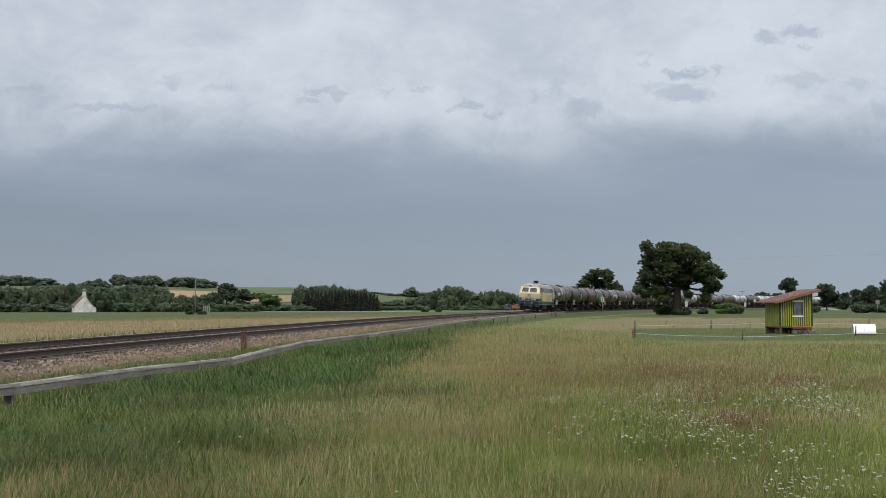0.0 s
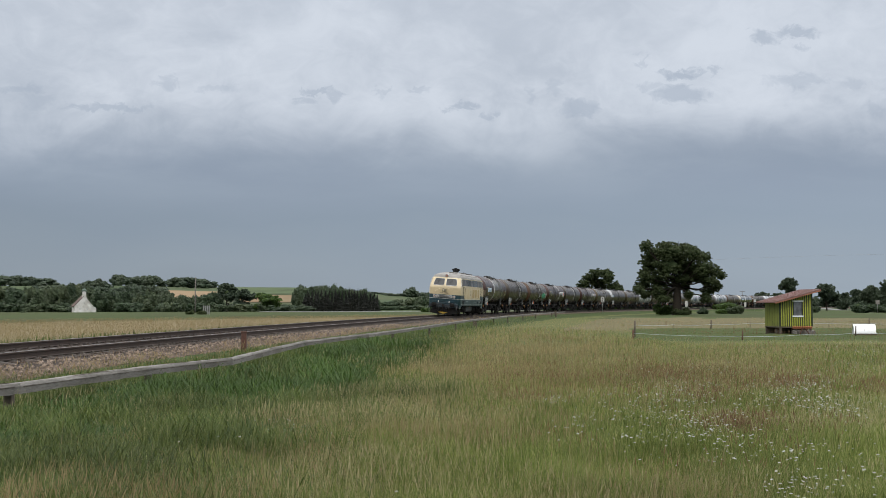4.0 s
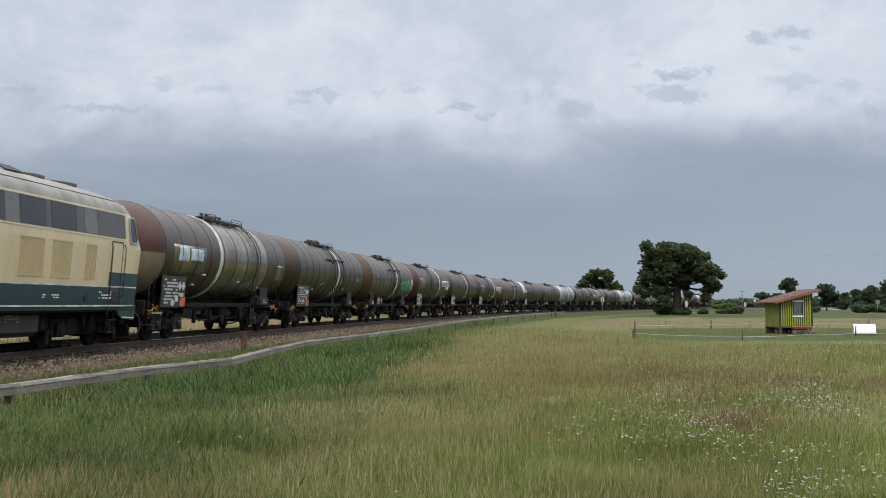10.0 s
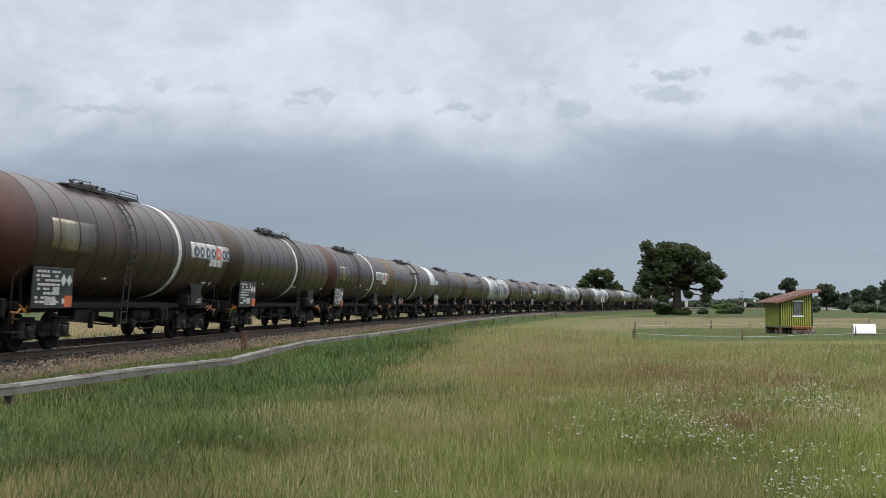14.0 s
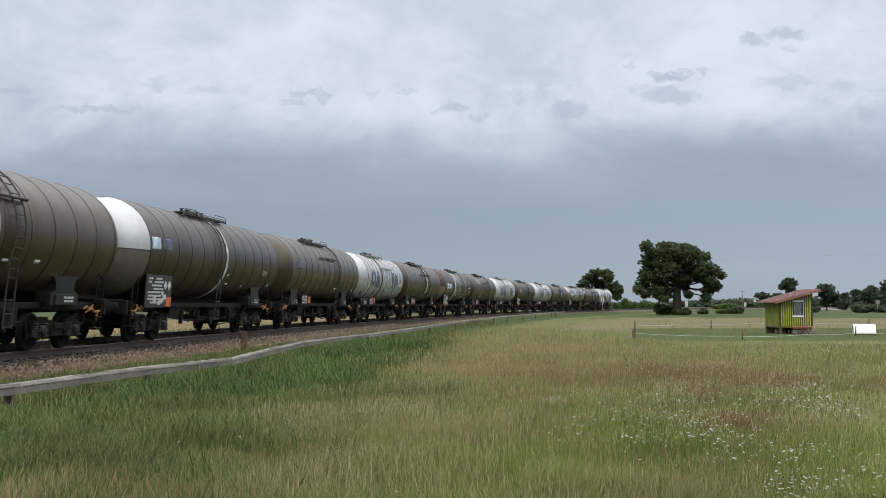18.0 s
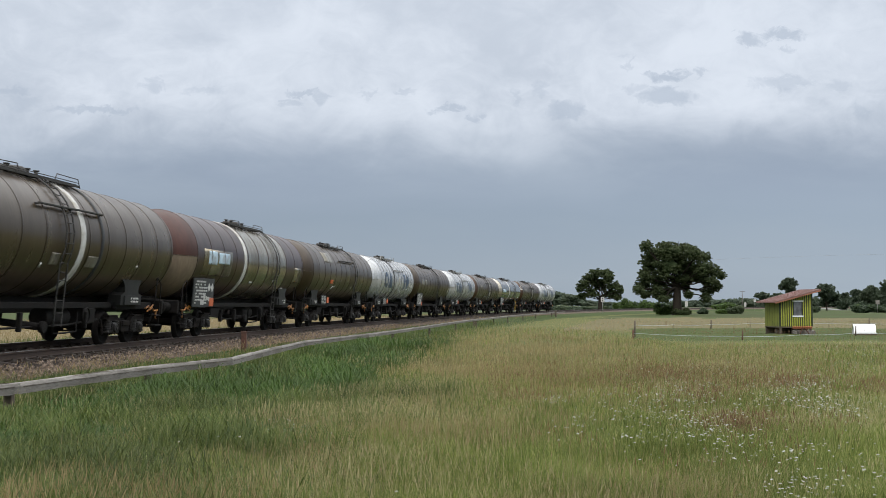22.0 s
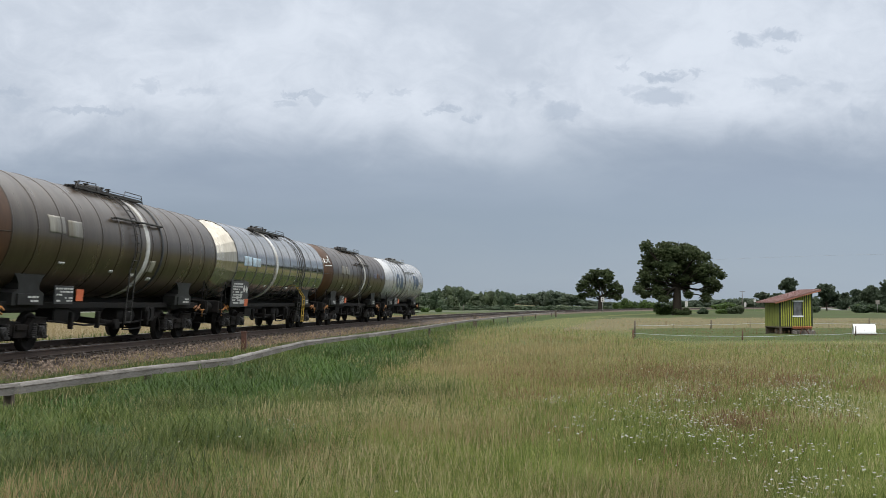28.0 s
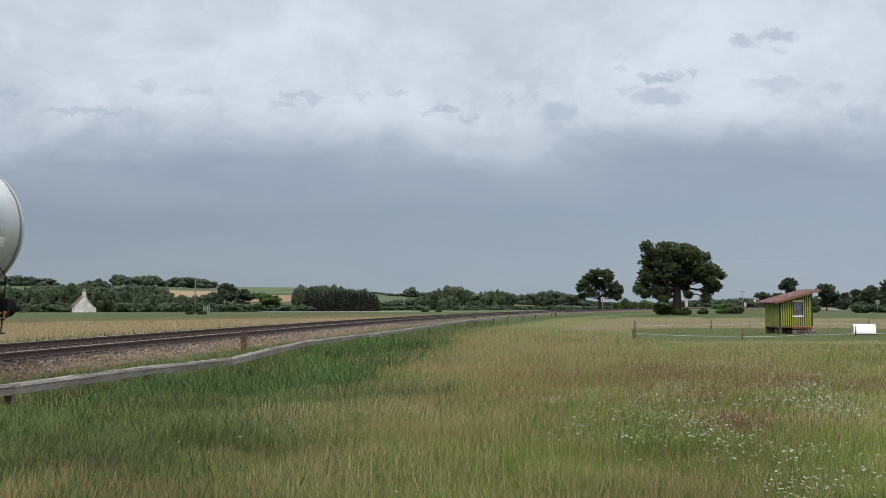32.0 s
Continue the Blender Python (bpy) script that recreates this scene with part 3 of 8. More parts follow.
def bars(b, x0, x1, z0, z1, y, rows, seed, face=1):
    """Lines of illegible small writing as bars on an upright board."""
    rng = random.Random(seed)
    dz = (z1 - z0) / rows
    for k in range(rows):
        x = x0
        while x < x1 - 0.05:
            w = rng.uniform(0.06, 0.22)
            if rng.random() < 0.75:
                b.box((min(x + w / 2, x1 - 0.02), y, z1 - (k + 0.5) * dz), (min(w, x1 - x), 0.008, dz * 0.55))
            x += w + 0.04
    return b


def patches(b, x, y, seed):
    """Pasted white labels of several sizes on a data board."""
    rng = random.Random(seed)
    for _ in range(5):
        b.box((x + rng.uniform(-0.85, 0.35), y, rng.uniform(1.2, 1.5)), (rng.uniform(0.14, 0.36), 0.008, rng.uniform(0.08, 0.20)))
    return b


def tank_wagon(spec):
    """One bogie tank wagon, its middle at the origin, riding towards +x."""
    L = spec["length"]
    half, tl = L / 2, L - 1.25
    t0, t1 = -tl / 2, tl / 2
    bx = half - (3.05 if L > 15 else 2.75)
    w = thing("tank_wagon", spec["label"], "tank wagon", group="wagons of the goods train")
    kinds = spec["zones"]
    # barrel in lengthwise zones, with rolled seams
    depth = 1.5 if spec["type"] == "white" else 1.15 if spec.get("head") == "cream" else 0.88
    rim, stern = t1 - depth, t0 + 0.30
    for (u0, k), u1 in zip(kinds, [z[0] for z in kinds[1:]] + [1.0]):
        xa, xb = min(rim, t1 - tl * u0), max(stern, t1 - tl * u1)
        n = max(2, round((xa - xb) / 0.5))
        prof = [(xa + (xb - xa) * i / n, R_TANK + 0.0015 * math.sin(i * 2.1)) for i in range(n + 1)]
        part("barrel", Builder().lathe(prof, 56, (0, 0, Z_TANK)), paint(k), w)
    # long coned front end, rounded rear end
    for s, key in ((1, "head"), (-1, "tail")):
        kind = spec.get(key, kinds[0][1] if s > 0 else kinds[-1][1])
        if s < 0:
            prof = [(stern - d, r) for d, r in ((0, R_TANK), (0.12, 1.475), (0.22, 1.452), (0.31, 1.407), (0.40, 1.31), (0.55, 1.0), (0.66, 0.6), (0.70, 0.0))]
        elif spec["type"] == "white" or kind == "cream":
            prof = [(rim + d * depth, r) for d, r in ((0, R_TANK), (0.02, 1.479), (0.5, 1.23), (0.86, 0.98), (0.95, 0.80), (1.0, 0.0))]
        else:
            prof = [(rim + d * depth, r) for d, r in ((0, R_TANK), (0.04, 1.479), (0.35, 1.37), (0.7, 1.18), (0.88, 0.98), (0.97, 0.62), (1.0, 0.0))]
        two = spec.get("head_lower") if s > 0 else None
        if two:
            part("upper_end", Builder().lathe(prof, 28, (0, 0, Z_TANK), a0=0, a1=math.pi), paint(kind), w)
            part("lower_end", Builder().lathe(prof, 28, (0, 0, Z_TANK), a0=math.pi, a1=2 * math.pi), paint(two), w)
        else:
            part("tank_end", Builder().lathe(prof, 56 if kind != "cream" else 24, (0, 0, Z_TANK), smooth=kind != "cream"), paint(kind), w)
        if s > 0 and spec["type"] == "white":
            hz = part("hazard_sign", cone_patch(Builder(), prof, rim + 0.78 * depth, rim + 0.925 * depth, 6, 30), M_BOARD, w, "dark hazard panel with orange signs")
            part("hazard_ring", cone_patch(Builder(), prof, rim + 0.80 * depth, rim + 0.905 * depth, 8, 17, 0.014), M_ORANGE, hz)
            part("hazard_triangle", cone_patch(Builder(), prof, rim + 0.81 * depth, rim + 0.895 * depth, 20, 27, 0.014), M_AMBER, hz)
            part("hazard_triangle", cone_patch(Builder(), prof, rim + 0.80 * depth, rim + 0.905 * depth, 32, 41, 0.010), M_AMBER, w)
        if s > 0 and (spec["type"] == "white" or two or kind in ("rust", "tan", "taupe", "brown")):
            seam = Builder()
            for a in ((0, 180, 62, 118) if spec["type"] == "white" else (0, 180)):
                pts = [(p + s * 0.008, q * math.cos(radians(a)), Z_TANK + q * math.sin(radians(a))) for p, q in prof[1:-1]]
                seam.tube(pts, 0.010, 5)
            part("end_seam", seam, M_STEEL if spec["type"] == "white" else paint("brown"), w)
    if spec.get("tag"):
        # white sprayed strokes on the coned end
        for stroke in (((0.25, 40), (0.30, 22), (0.55, 34), (0.30, 34), (0.62, 24)), ((0.70, 38), (0.72, 26), (0.88, 26)), ((0.86, 42), (0.90, 28)), ((0.84, 42), (0.97, 40)), ((0.15, 17), (0.80, 19))):
            ds, rs = (0, 0.04, 0.35, 0.7, 0.88, 1.0), (R_TANK, 1.479, 1.37, 1.18, 0.98, 0.5)
            pts = [(rim + u * depth * 0.8, (np.interp(u * 0.8, ds, rs) + 0.006) * math.cos(radians(a)), Z_TANK + (np.interp(u * 0.8, ds, rs) + 0.006) * math.sin(radians(a))) for u, a in stroke]
            part("spray_stroke", Builder().tube(pts, 0.03, 5), M_SPRAY, w, "white sprayed stroke")
    # cladding bands
    def band_mesh():
        return Builder().lathe([(-0.040, R_TANK - 0.006), (-0.024, R_TANK + 0.012), (0.024, R_TANK + 0.012), (0.040, R_TANK - 0.006)], 56, (0, 0, Z_TANK)).mesh("band", M_DARKSTEEL)
    nb = spec.get("bands", 14)
    bandmat = paint(spec.get("band_paint", "dark_taupe"))
    key = ("band", spec.get("band_paint", "dark_taupe"))
    if key not in _cache:
        me = band_mesh()
        me.materials.clear()
        me.materials.append(bandmat)
        _cache[key] = me
    for i in range(nb):
        part("band", _cache[key], None, w, at=pose(rim - (rim - stern) * i / (nb - 1), 0, 0))
    # broad white band round the middle
    if spec.get("stripe"):
        x = t1 - tl * spec["stripe"]
        sw = spec.get("stripe_w", 0.13)
        part("white_band", Builder().lathe([(x - sw, R_TANK), (x - sw + 0.01, R_TANK + 0.018), (x + sw - 0.01, R_TANK + 0.018), (x + sw, R_TANK)], 56, (0, 0, Z_TANK)), M_WHITE, w, "dull white painted hoop")
    # dome and walkway on top
    top = Z_TANK + R_TANK
    xm = t1 - tl * spec.get("walk", 0.5)
    deck = Builder()
    for y in (-0.70, -0.34, 0.34, 0.70):
        deck.box((xm, y, top - 0.05), (4.4, 0.035, 0.055))
    for k in (-2.0, -1.0, 0, 1.0, 2.0):
        deck.box((xm + k, 0, top - 0.045), (0.05, 1.44, 0.07))
    pale = spec["type"] == "white"
    walkway = part("walkway", deck, M_STEEL if pale else M_DARKSTEEL, w, "galvanised grating walkway" if pale else "dark steel grating walkway")
    plank = shared(("plank", pale), lambda: Builder().box((0, 0, 0), (4.4, 0.075, 0.025)).mesh("plank", M_STEEL if pale else M_DARKSTEEL))
    for y in (-0.63, -0.52, -0.41, 0.41, 0.52, 0.63):
        part("plank", plank, None, walkway, at=pose(xm, y, top - 0.008))
    part("manhole_dome", Builder().lathe([(top - 0.1, 0.32), (top + 0.12, 0.32), (top + 0.16, 0.28), (top + 0.17, 0.0)], 20, (xm + 0.2, 0.1, 0), axis=2), M_DARKSTEEL, w)
    for sy in (-1, 1):
        y = sy * 0.72
        r = Builder().tube([(xm - 2.25, y, top - 0.10), (xm - 2.1, y, top + 0.13), (xm - 0.9, y, top + 0.14), (xm - 0.8, y, top - 0.04)], 0.013)
        r.tube([(xm + 2.3, y, top - 0.10), (xm + 2.15, y, top + 0.11), (xm + 1.1, y, top + 0.14), (xm + 1.0, y, top - 0.04)], 0.013)
        r.tube([(xm - 2.12, y, top + 0.04), (xm + 2.17, y, top + 0.03)], 0.011)
        part("handrail", r, M_STEEL if pale else M_DARKSTEEL, walkway)
    valve = Builder()
    for dx in (-0.7, -0.25, 0.75, 1.3):
        valve.cyl((xm + dx, 0.28, top), (xm + dx, 0.28, top + 0.14), 0.05, 0.05, 8).cyl((xm + dx, 0.28, top + 0.14), (xm + dx, 0.28, top + 0.17), 0.08, 0.08, 8)
    part("valve_gear", valve, M_DARKSTEEL, w)
    # side ladder that follows the barrel
    if spec.get("ladder"):
        x = t1 - tl * spec["ladder"]
        lad = Builder()
        ang = [88, 75, 62, 48, 34, 20, 6, -8, -22]
        for dx in (-0.2, 0.2):
            pts = [(x + dx, (R_TANK + 0.09) * math.cos(radians(a)), Z_TANK + (R_TANK + 0.09) * math.sin(radians(a))) for a in ang]
            lad.tube(pts + [(x + dx, 1.42, 1.1), (x + dx, 1.42, 0.62)], 0.020)
        part("ladder", lad, M_DARKSTEEL, w, "dark steel side ladder")
        rung = Builder()
        for a in range(-40, 90, 9):
            rr = R_TANK + 0.09
            p = (rr * math.cos(radians(a)), Z_TANK + rr * math.sin(radians(a)))
            if a < -22:
                p = (1.42, Z_TANK + rr * math.sin(radians(a)))
            rung.cyl((x - 0.2, *p), (x + 0.2, *p), 0.014, n=5)
        for z in (0.66, 0.95, 1.25):
            rung.cyl((x - 0.2, 1.42, z), (x + 0.2, 1.42, z), 0.014, n=5)
        part("ladder_rungs", rung, M_DARKSTEEL, w)
    # grab rail along the side
    if spec.get("rail"):
        a, b = spec["rail"]
        xa, xb = t1 - tl * a, t1 - tl * b
        ga = radians(28)
        y, z = (R_TANK + 0.1) * math.cos(ga), Z_TANK + (R_TANK + 0.1) * math.sin(ga)
        r = Builder().box(((xa + xb) / 2, y, z), (abs(xa - xb), 0.10, 0.045), 0.008)
        for x in (xa, (xa + xb) / 2, xb):
            r.box((x, y - 0.07, z - 0.02), (0.04, 0.16, 0.04))
        part("side_gutter", r, M_STEEL if spec["type"] == "white" else M_DARKSTEEL, w)
    if spec.get("hoop"):
        x = t1 - tl * spec["hoop"]
        part("dark_hoop", Builder().lathe([(x - 0.07, R_TANK), (x - 0.06, R_TANK + 0.03), (x + 0.06, R_TANK + 0.03), (x + 0.07, R_TANK)], 56, (0, 0, Z_TANK)), M_BOARD, w, "dark weathered hoop")
    # painted panels and markings on the side
    for name, k, u0, u1, a0, a1 in spec.get("patches", ()):
        m = {"green": M_GREEN, "navy": M_NAVY, "mark": M_MARK, "paleblue": M_PALEBLUE, "darkblue": M_SHADOWBLUE, "white_sign": M_WHITE, "orange": M_ORANGE, "red": M_RED, "amber": M_AMBER, "black": M_BOARD, "teal": M_TEAL}.get(k) or paint(k)
        if name in SHAPES:
            part(name, shell_rows(Builder(), t1 - tl * u0, t1 - tl * u1, a0, a1, R_TANK + 0.013, *SHAPES[name]), m, w)
            continue
        if name == "ring_shape":
            part(name, shell_ring(Builder(), t1 - tl * u0, t1 - tl * u1, a0, a1, R_TANK + 0.013), m, w)
            continue
        part(name, shell_patch(Builder(), t1 - tl * u0, t1 - tl * u1, a0, a1, R_TANK + (0.008 if name.endswith("mark") else 0.005)), m, w)
    # small stencilled marks low on the barrel
    rng = random.Random(spec["seed"])
    for k in range(min(4, spec.get("marks", 4))):
        u, a = rng.uniform(0.2, 0.95), rng.uniform(-42, -22)
        part("stencil_mark", shell_patch(Builder(), t1 - tl * u, t1 - tl * u - rng.uniform(0.12, 0.4), a, a + rng.uniform(2.5, 5), R_TANK + 0.005, 3), M_MARK, w)
    # underframe
    sole = Builder()
    for y in (-1.0, 1.0):
        sole.box((0, y * 0.86, 1.10), (L - 1.3, 0.10, 0.15), 0.01)
        for e in (-1, 1):
            sole.box((e * (bx + 0.4), y, 1.10), (2.3, 0.12, 0.2), 0.01)
    for s in (-1, 1):
        sole.box((s * (half - 0.70), 0, 1.06), (0.12, 2.5, 0.42), 0.02)
        sole.box((s * (half - 1.9), 0, 1.08), (0.1, 2.0, 0.2))
    sole.box((0, 0, 1.10), (L - 1.4, 0.5, 0.46))
    part("underframe", sole, M_UNDER, w)
    for s in (-1, 1):
        sad = Builder()
        prof = [(-0.75, 1.12), (0.75, 1.12), (0.75, 1.40), (0.50, 1.48), (0.50, 1.62), (0.62, 1.78), (0.90, 1.93), (-0.90, 1.93), (-0.62, 1.78), (-0.50, 1.62), (-0.50, 1.48), (-0.75, 1.40)]
        if spec["type"] == "white":
            prof = [(-0.85, 1.12), (0.85, 1.12), (0.85, 1.34), (1.05, 1.52), (-1.05, 1.52), (-0.85, 1.34)]
        part("saddle", sad.prism([(s * bx + a, b) for a, b in prof], 0.80, 1.18), M_SADDLE, w)
        part("saddle", Builder().prism([(s * bx + a, b) for a, b in prof], -1.18, -0.80), M_SADDLE, w)
        part("saddle_plate", Builder().box((s * bx, 1.20, 1.26), (1.1, 0.05, 0.26), 0.01), M_SADDLE, w)
        pl = Builder()
        bars(pl, s * bx - 0.40, s * bx + 0.1, 1.18, 1.36, 1.228, 2, spec["seed"] + s)
        part("saddle_lettering", pl, M_MARK, w)
        # end steps, handrails, brackets
        e = Builder()
        xe = s * (half - 0.95)
        e.tube([(xe, 1.25, 0.55), (xe, 1.25, 1.75), (xe - s * 0.32, 1.25, 1.95), (xe - s * 0.42, 1.25, 1.2)], 0.018)
        e.box((xe - s * 0.2, 1.2, 0.52), (0.42, 0.28, 0.03)).box((xe - s * 0.2, 1.2, 0.82), (0.42, 0.24, 0.03))
        part("end_step", e, M_UNDER, w)
        h = Builder().tube([(s * (half - 0.62), 0.55, 0.98), (s * (half - 0.40), 0.55, 0.9), (s * (half - 0.30), 0.5, 0.6), (s * (half - 0.38), 0.42, 0.5)], 0.03)
        part("brake_hose", h, M_RUBBER, w)
        br = Builder()
        xh = s * (bx + 1.1)
        br.tube([(xh, 1.2, 1.02), (xh + s * 0.18, 1.22, 1.10), (xh + s * 0.30, 1.22, 0.98), (xh + s * 0.48, 1.22, 1.05), (xh + s * 0.62, 1.22, 0.95), (xh + s * 0.95, 1.22, 0.97)], 0.030, 5)
        br.tube([(xh + s * 0.80, 1.22, 0.98), (xh + s * 0.80, 1.22, 0.72)], 0.030, 5).tube([(xh + s * 0.1, 1.22, 0.93), (xh + s * 0.55, 1.22, 1.13)], 0.024, 5)
        part("brake_handle", br, M_AMBER, w, "amber brake changeover handles")
        cp = Builder().box((s * (half - 0.42), 0, 0.98), (0.5, 0.12, 0.16), 0.03).tube([(s * (half - 0.3), 0, 0.98), (s * (half - 0.02), 0, 0.88), (s * (half - 0.12), 0, 0.6)], 0.035)
        part("coupling", cp, M_UNDER, w)
        for turn in ((0, 1) if s > 0 else (2, 3)):
            me = shared(("buffer", L), lambda: buffers(half))
            part("buffer", me, None, w, at=(pose(0, 0, 0) if turn == 0 else pose(0, -1.75, 0) if turn == 1 else pose(0, 0, 0, 0, 0, 180) if turn == 2 else pose(0, 1.75, 0, 0, 0, 180)))
        add_bogie(w, s * bx)
    # gear below the middle
    g = Builder()
    g.cyl((-2.2, 0.55, 0.78), (-0.9, 0.55, 0.78), 0.24, 0.24, 18)
    part("air_reservoir", g, M_UNDER, w)
    part("brake_cylinder", Builder().cyl((1.2, 0.45, 0.8), (1.9, 0.45, 0.8), 0.18, 0.18, 14), M_UNDER, w)
    o = Builder().cyl((0.1, 0, 1.3), (0.1, 0, 0.62), 0.14, 0.14, 12).cyl((0.1, 0, 0.66), (0.1, 1.15, 0.60), 0.09, 0.09, 12).cyl((0.1, 1.12, 0.6), (0.1, 1.24, 0.6), 0.14, 0.14, 12)
    part("outlet_pipe", o, M_UNDER, w)
    t = Builder().tube([(-bx + 1.6, 0.9, 0.72), (-1.6, 0.95, 0.60), (1.6, 0.95, 0.58), (bx - 1.6, 0.9, 0.72)], 0.028)
    t.tube([(-1.9, 1.1, 0.95), (-1.9, 1.1, 0.45), (-1.2, 1.1, 0.42), (-0.6, 1.1, 0.42), (-0.6, 1.1, 0.95)], 0.025)
    for x in (-2.6, 0.9, 2.5):
        t.box((x, 1.0, 0.72), (0.12, 0.12, 0.45), 0.02)
    part("brake_gear", t, M_UNDER, w)
    part("gear_box", Builder().box((-3.0, 0.7, 0.82), (0.7, 0.5, 0.42), 0.03), M_UNDER, w)
    part("gear_box", Builder().box((2.7, 0.6, 0.84), (0.9, 0.5, 0.36), 0.03), M_UNDER, w)
    part("hand_wheel", Builder().lathe([(1.14, 0.20), (1.16, 0.23), (1.18, 0.20)], 18, (-2.3, 0, 0.85), axis=1), M_UNDER, w)
    if spec.get("tall_board"):
        xb = bx + 0.36
        bd = part("sign_board", Builder().box((xb, 1.34, 1.55), (2.05, 0.04, 0.98), 0.01), M_BOARD, w, "black data board with white lettering")
        part("board_lettering", patches(bars(Builder(), xb - 0.30, xb + 0.85, 1.16, 1.98, 1.366, 8, spec["seed"] + 5), xb, 1.366, spec["seed"]), M_MARK, bd)
        d = Builder()
        for q, z in ((-0.48, 1.74), (-0.80, 1.74)):
            d.box((xb + q, 1.367, z), (0.21, 0.008, 0.21), 0, (0, 45, 0))
        part("hazard_diamond", d, M_MARK, bd)
        part("orange_plate", Builder().box((xb - 0.80, 1.37, 1.23), (0.40, 0.02, 0.28), 0.004), M_ORANGE, bd, "orange hazard number plate")
    else:
        xb = bx - 1.6
        bd = part("sign_board", Builder().box((xb, 1.26, 1.38), (1.0, 0.04, 0.45), 0.01), M_BOARD, w, "grey data board with white lettering")
        part("board_lettering", bars(Builder(), xb - 0.45, xb + 0.45, 1.2, 1.57, 1.286, 5, spec["seed"] + 5), M_MARK, bd)
        part("orange_plate", Builder().box((xb - 0.85, 1.28, 1.38), (0.4, 0.02, 0.3), 0.004), M_ORANGE, w, "orange hazard number plate")
    if spec.get("yellow_ladder"):
        x = t1 - tl * spec["yellow_ladder"]
        y = Builder()
        for dx in (-0.18, 0.18):
            y.tube([(x + dx, 1.5, 0.35), (x + dx, 1.5, 1.5), (x + dx + 0.7, 1.35, 1.95)], 0.024)
        for k in range(5):
            y.cyl((x - 0.18, 1.5, 0.4 + 0.25 * k), (x + 0.18, 1.5, 0.4 + 0.25 * k), 0.016, n=5)
        part("yellow_ladder", y, M_YELLOW, w, "yellow lower ladder")
    return w


# ---- the locomotive ----
M_CREAM = mat("cream_paint", (0.51, 0.42, 0.268), 0.42, var=0.06, scale=0.8, fine=8, bump=0.03, second=(0.45, 0.365, 0.23), amount=0.6, stretch=(2, 1, 0.4))
M_CREAM2 = mat("pale_cream_paint", (0.66, 0.575, 0.40), 0.38, var=0.05, scale=0.8, fine=8, bump=0.02, second=(0.60, 0.52, 0.36), amount=0.5)
M_OCEAN = mat("ocean_blue_paint", (0.010, 0.036, 0.050), 0.42, var=0.12, scale=0.9, fine=8, bump=0.03, second=(0.014, 0.036, 0.042), amount=0.6, stretch=(2, 1, 0.4))
M_ROOF = mat("grey_roof_paint", (0.217, 0.208, 0.191), 0.6, var=0.14, scale=0.9, fine=8, bump=0.06, second=(0.145, 0.136, 0.123), amount=0.7, stretch=(1.5, 1, 0.6))
M_GLASS = mat("dark_window_glass", (0.030, 0.031, 0.032), 0.10, var=0.05, scale=1, fine=5, bump=0.0, spec=0.5, rough_var=0.04)
M_LOUVRE = mat("grey_louvre", (0.070, 0.070, 0.076), 0.5, var=0.12, scale=1.4, fine=10, bump=0.05, second=(0.07, 0.07, 0.07))
M_LOUVRE2 = mat("pale_grey_louvre", (0.120, 0.120, 0.126), 0.5, var=0.12, scale=1.4, fine=10, bump=0.05)
M_ALU = mat("aluminium_trim", (0.42, 0.42, 0.41), 0.4, 0.6, var=0.08, scale=3, fine=30, bump=0.02)
M_LENS = mat("lamp_lens", (0.36, 0.35, 0.32), 0.10, var=0.05, scale=5, fine=30, bump=0.05)
M_REDLENS = mat("red_lamp_lens", (0.30, 0.16, 0.125), 0.2, var=0.05, scale=5, fine=30, bump=0.05)
M_TANKOLIVE = mat("fuel_tank_paint", (0.020, 0.021, 0.016), 0.65, var=0.2, scale=2, fine=12, bump=0.1, second=(0.013, 0.012, 0.010))
M_HATCH = mat("yellowed_cream_paint", (0.50, 0.395, 0.225), 0.45, var=0.06, scale=0.9, fine=8, bump=0.03, second=(0.43, 0.335, 0.19))

A_L, B_L, Z_L = ((7.00, 7.04, 7.08, 7.10, 7.18, 7.17, 7.02, 6.55, 6.45, 6.28, 5.95, 5.50, 4.90, 4.0, 3.3),
                 (1.50, 1.52, 1.53, 1.53, 1.53, 1.525, 1.50, 1.41, 1.37, 1.28, 1.10, 0.84, 0.52, 0.2, 0.01),
                 (1.02, 1.15, 1.64, 2.02, 2.66, 2.74, 2.95, 3.60, 3.72, 3.86, 3.99, 4.10, 4.19, 4.24, 4.25))


BAND_X = (5.75, 4.55, 3.72, 3.50, 3.05, 2.08, 0.85, 0.20, -1.02, -1.30, -2.62, -3.10, -3.92, -5.70)


def nose_x(y, z):
    a, b = np.interp(z, Z_L, A_L), np.interp(z, Z_L, B_L)
    u = min(1.0, abs(y) / b)
    return a - 0.20 * u ** 2 - 0.20 * u ** 12


def side_y(z):
    return float(np.interp(z, Z_L, B_L))


FRONT_U = np.array([0, 0.2, 0.4, 0.6, 0.75, 0.85, 0.92, 0.96, 0.985, 1.0])
SIDE_X = np.array([6.1, 5.4, 4.72, 3.0, 1.5, 0.0, -1.5, -3.0, -4.72, -5.4, -6.1]) / 6.7


def body_ring(z):
    a, b = float(np.interp(z, Z_L, A_L)), float(np.interp(z, Z_L, B_L))
    pts = [(nose_x(u * b, z), u * b) for u in FRONT_U]
    side = [(sx * (a - 0.4) / 1.0, b) for sx in SIDE_X]
    half = pts + side + [(-x, y) for x, y in pts[::-1]]
    ring = half + [(x, -y) for x, y in half[::-1][1:-1]]
    return [(x, y, z) for x, y in ring]


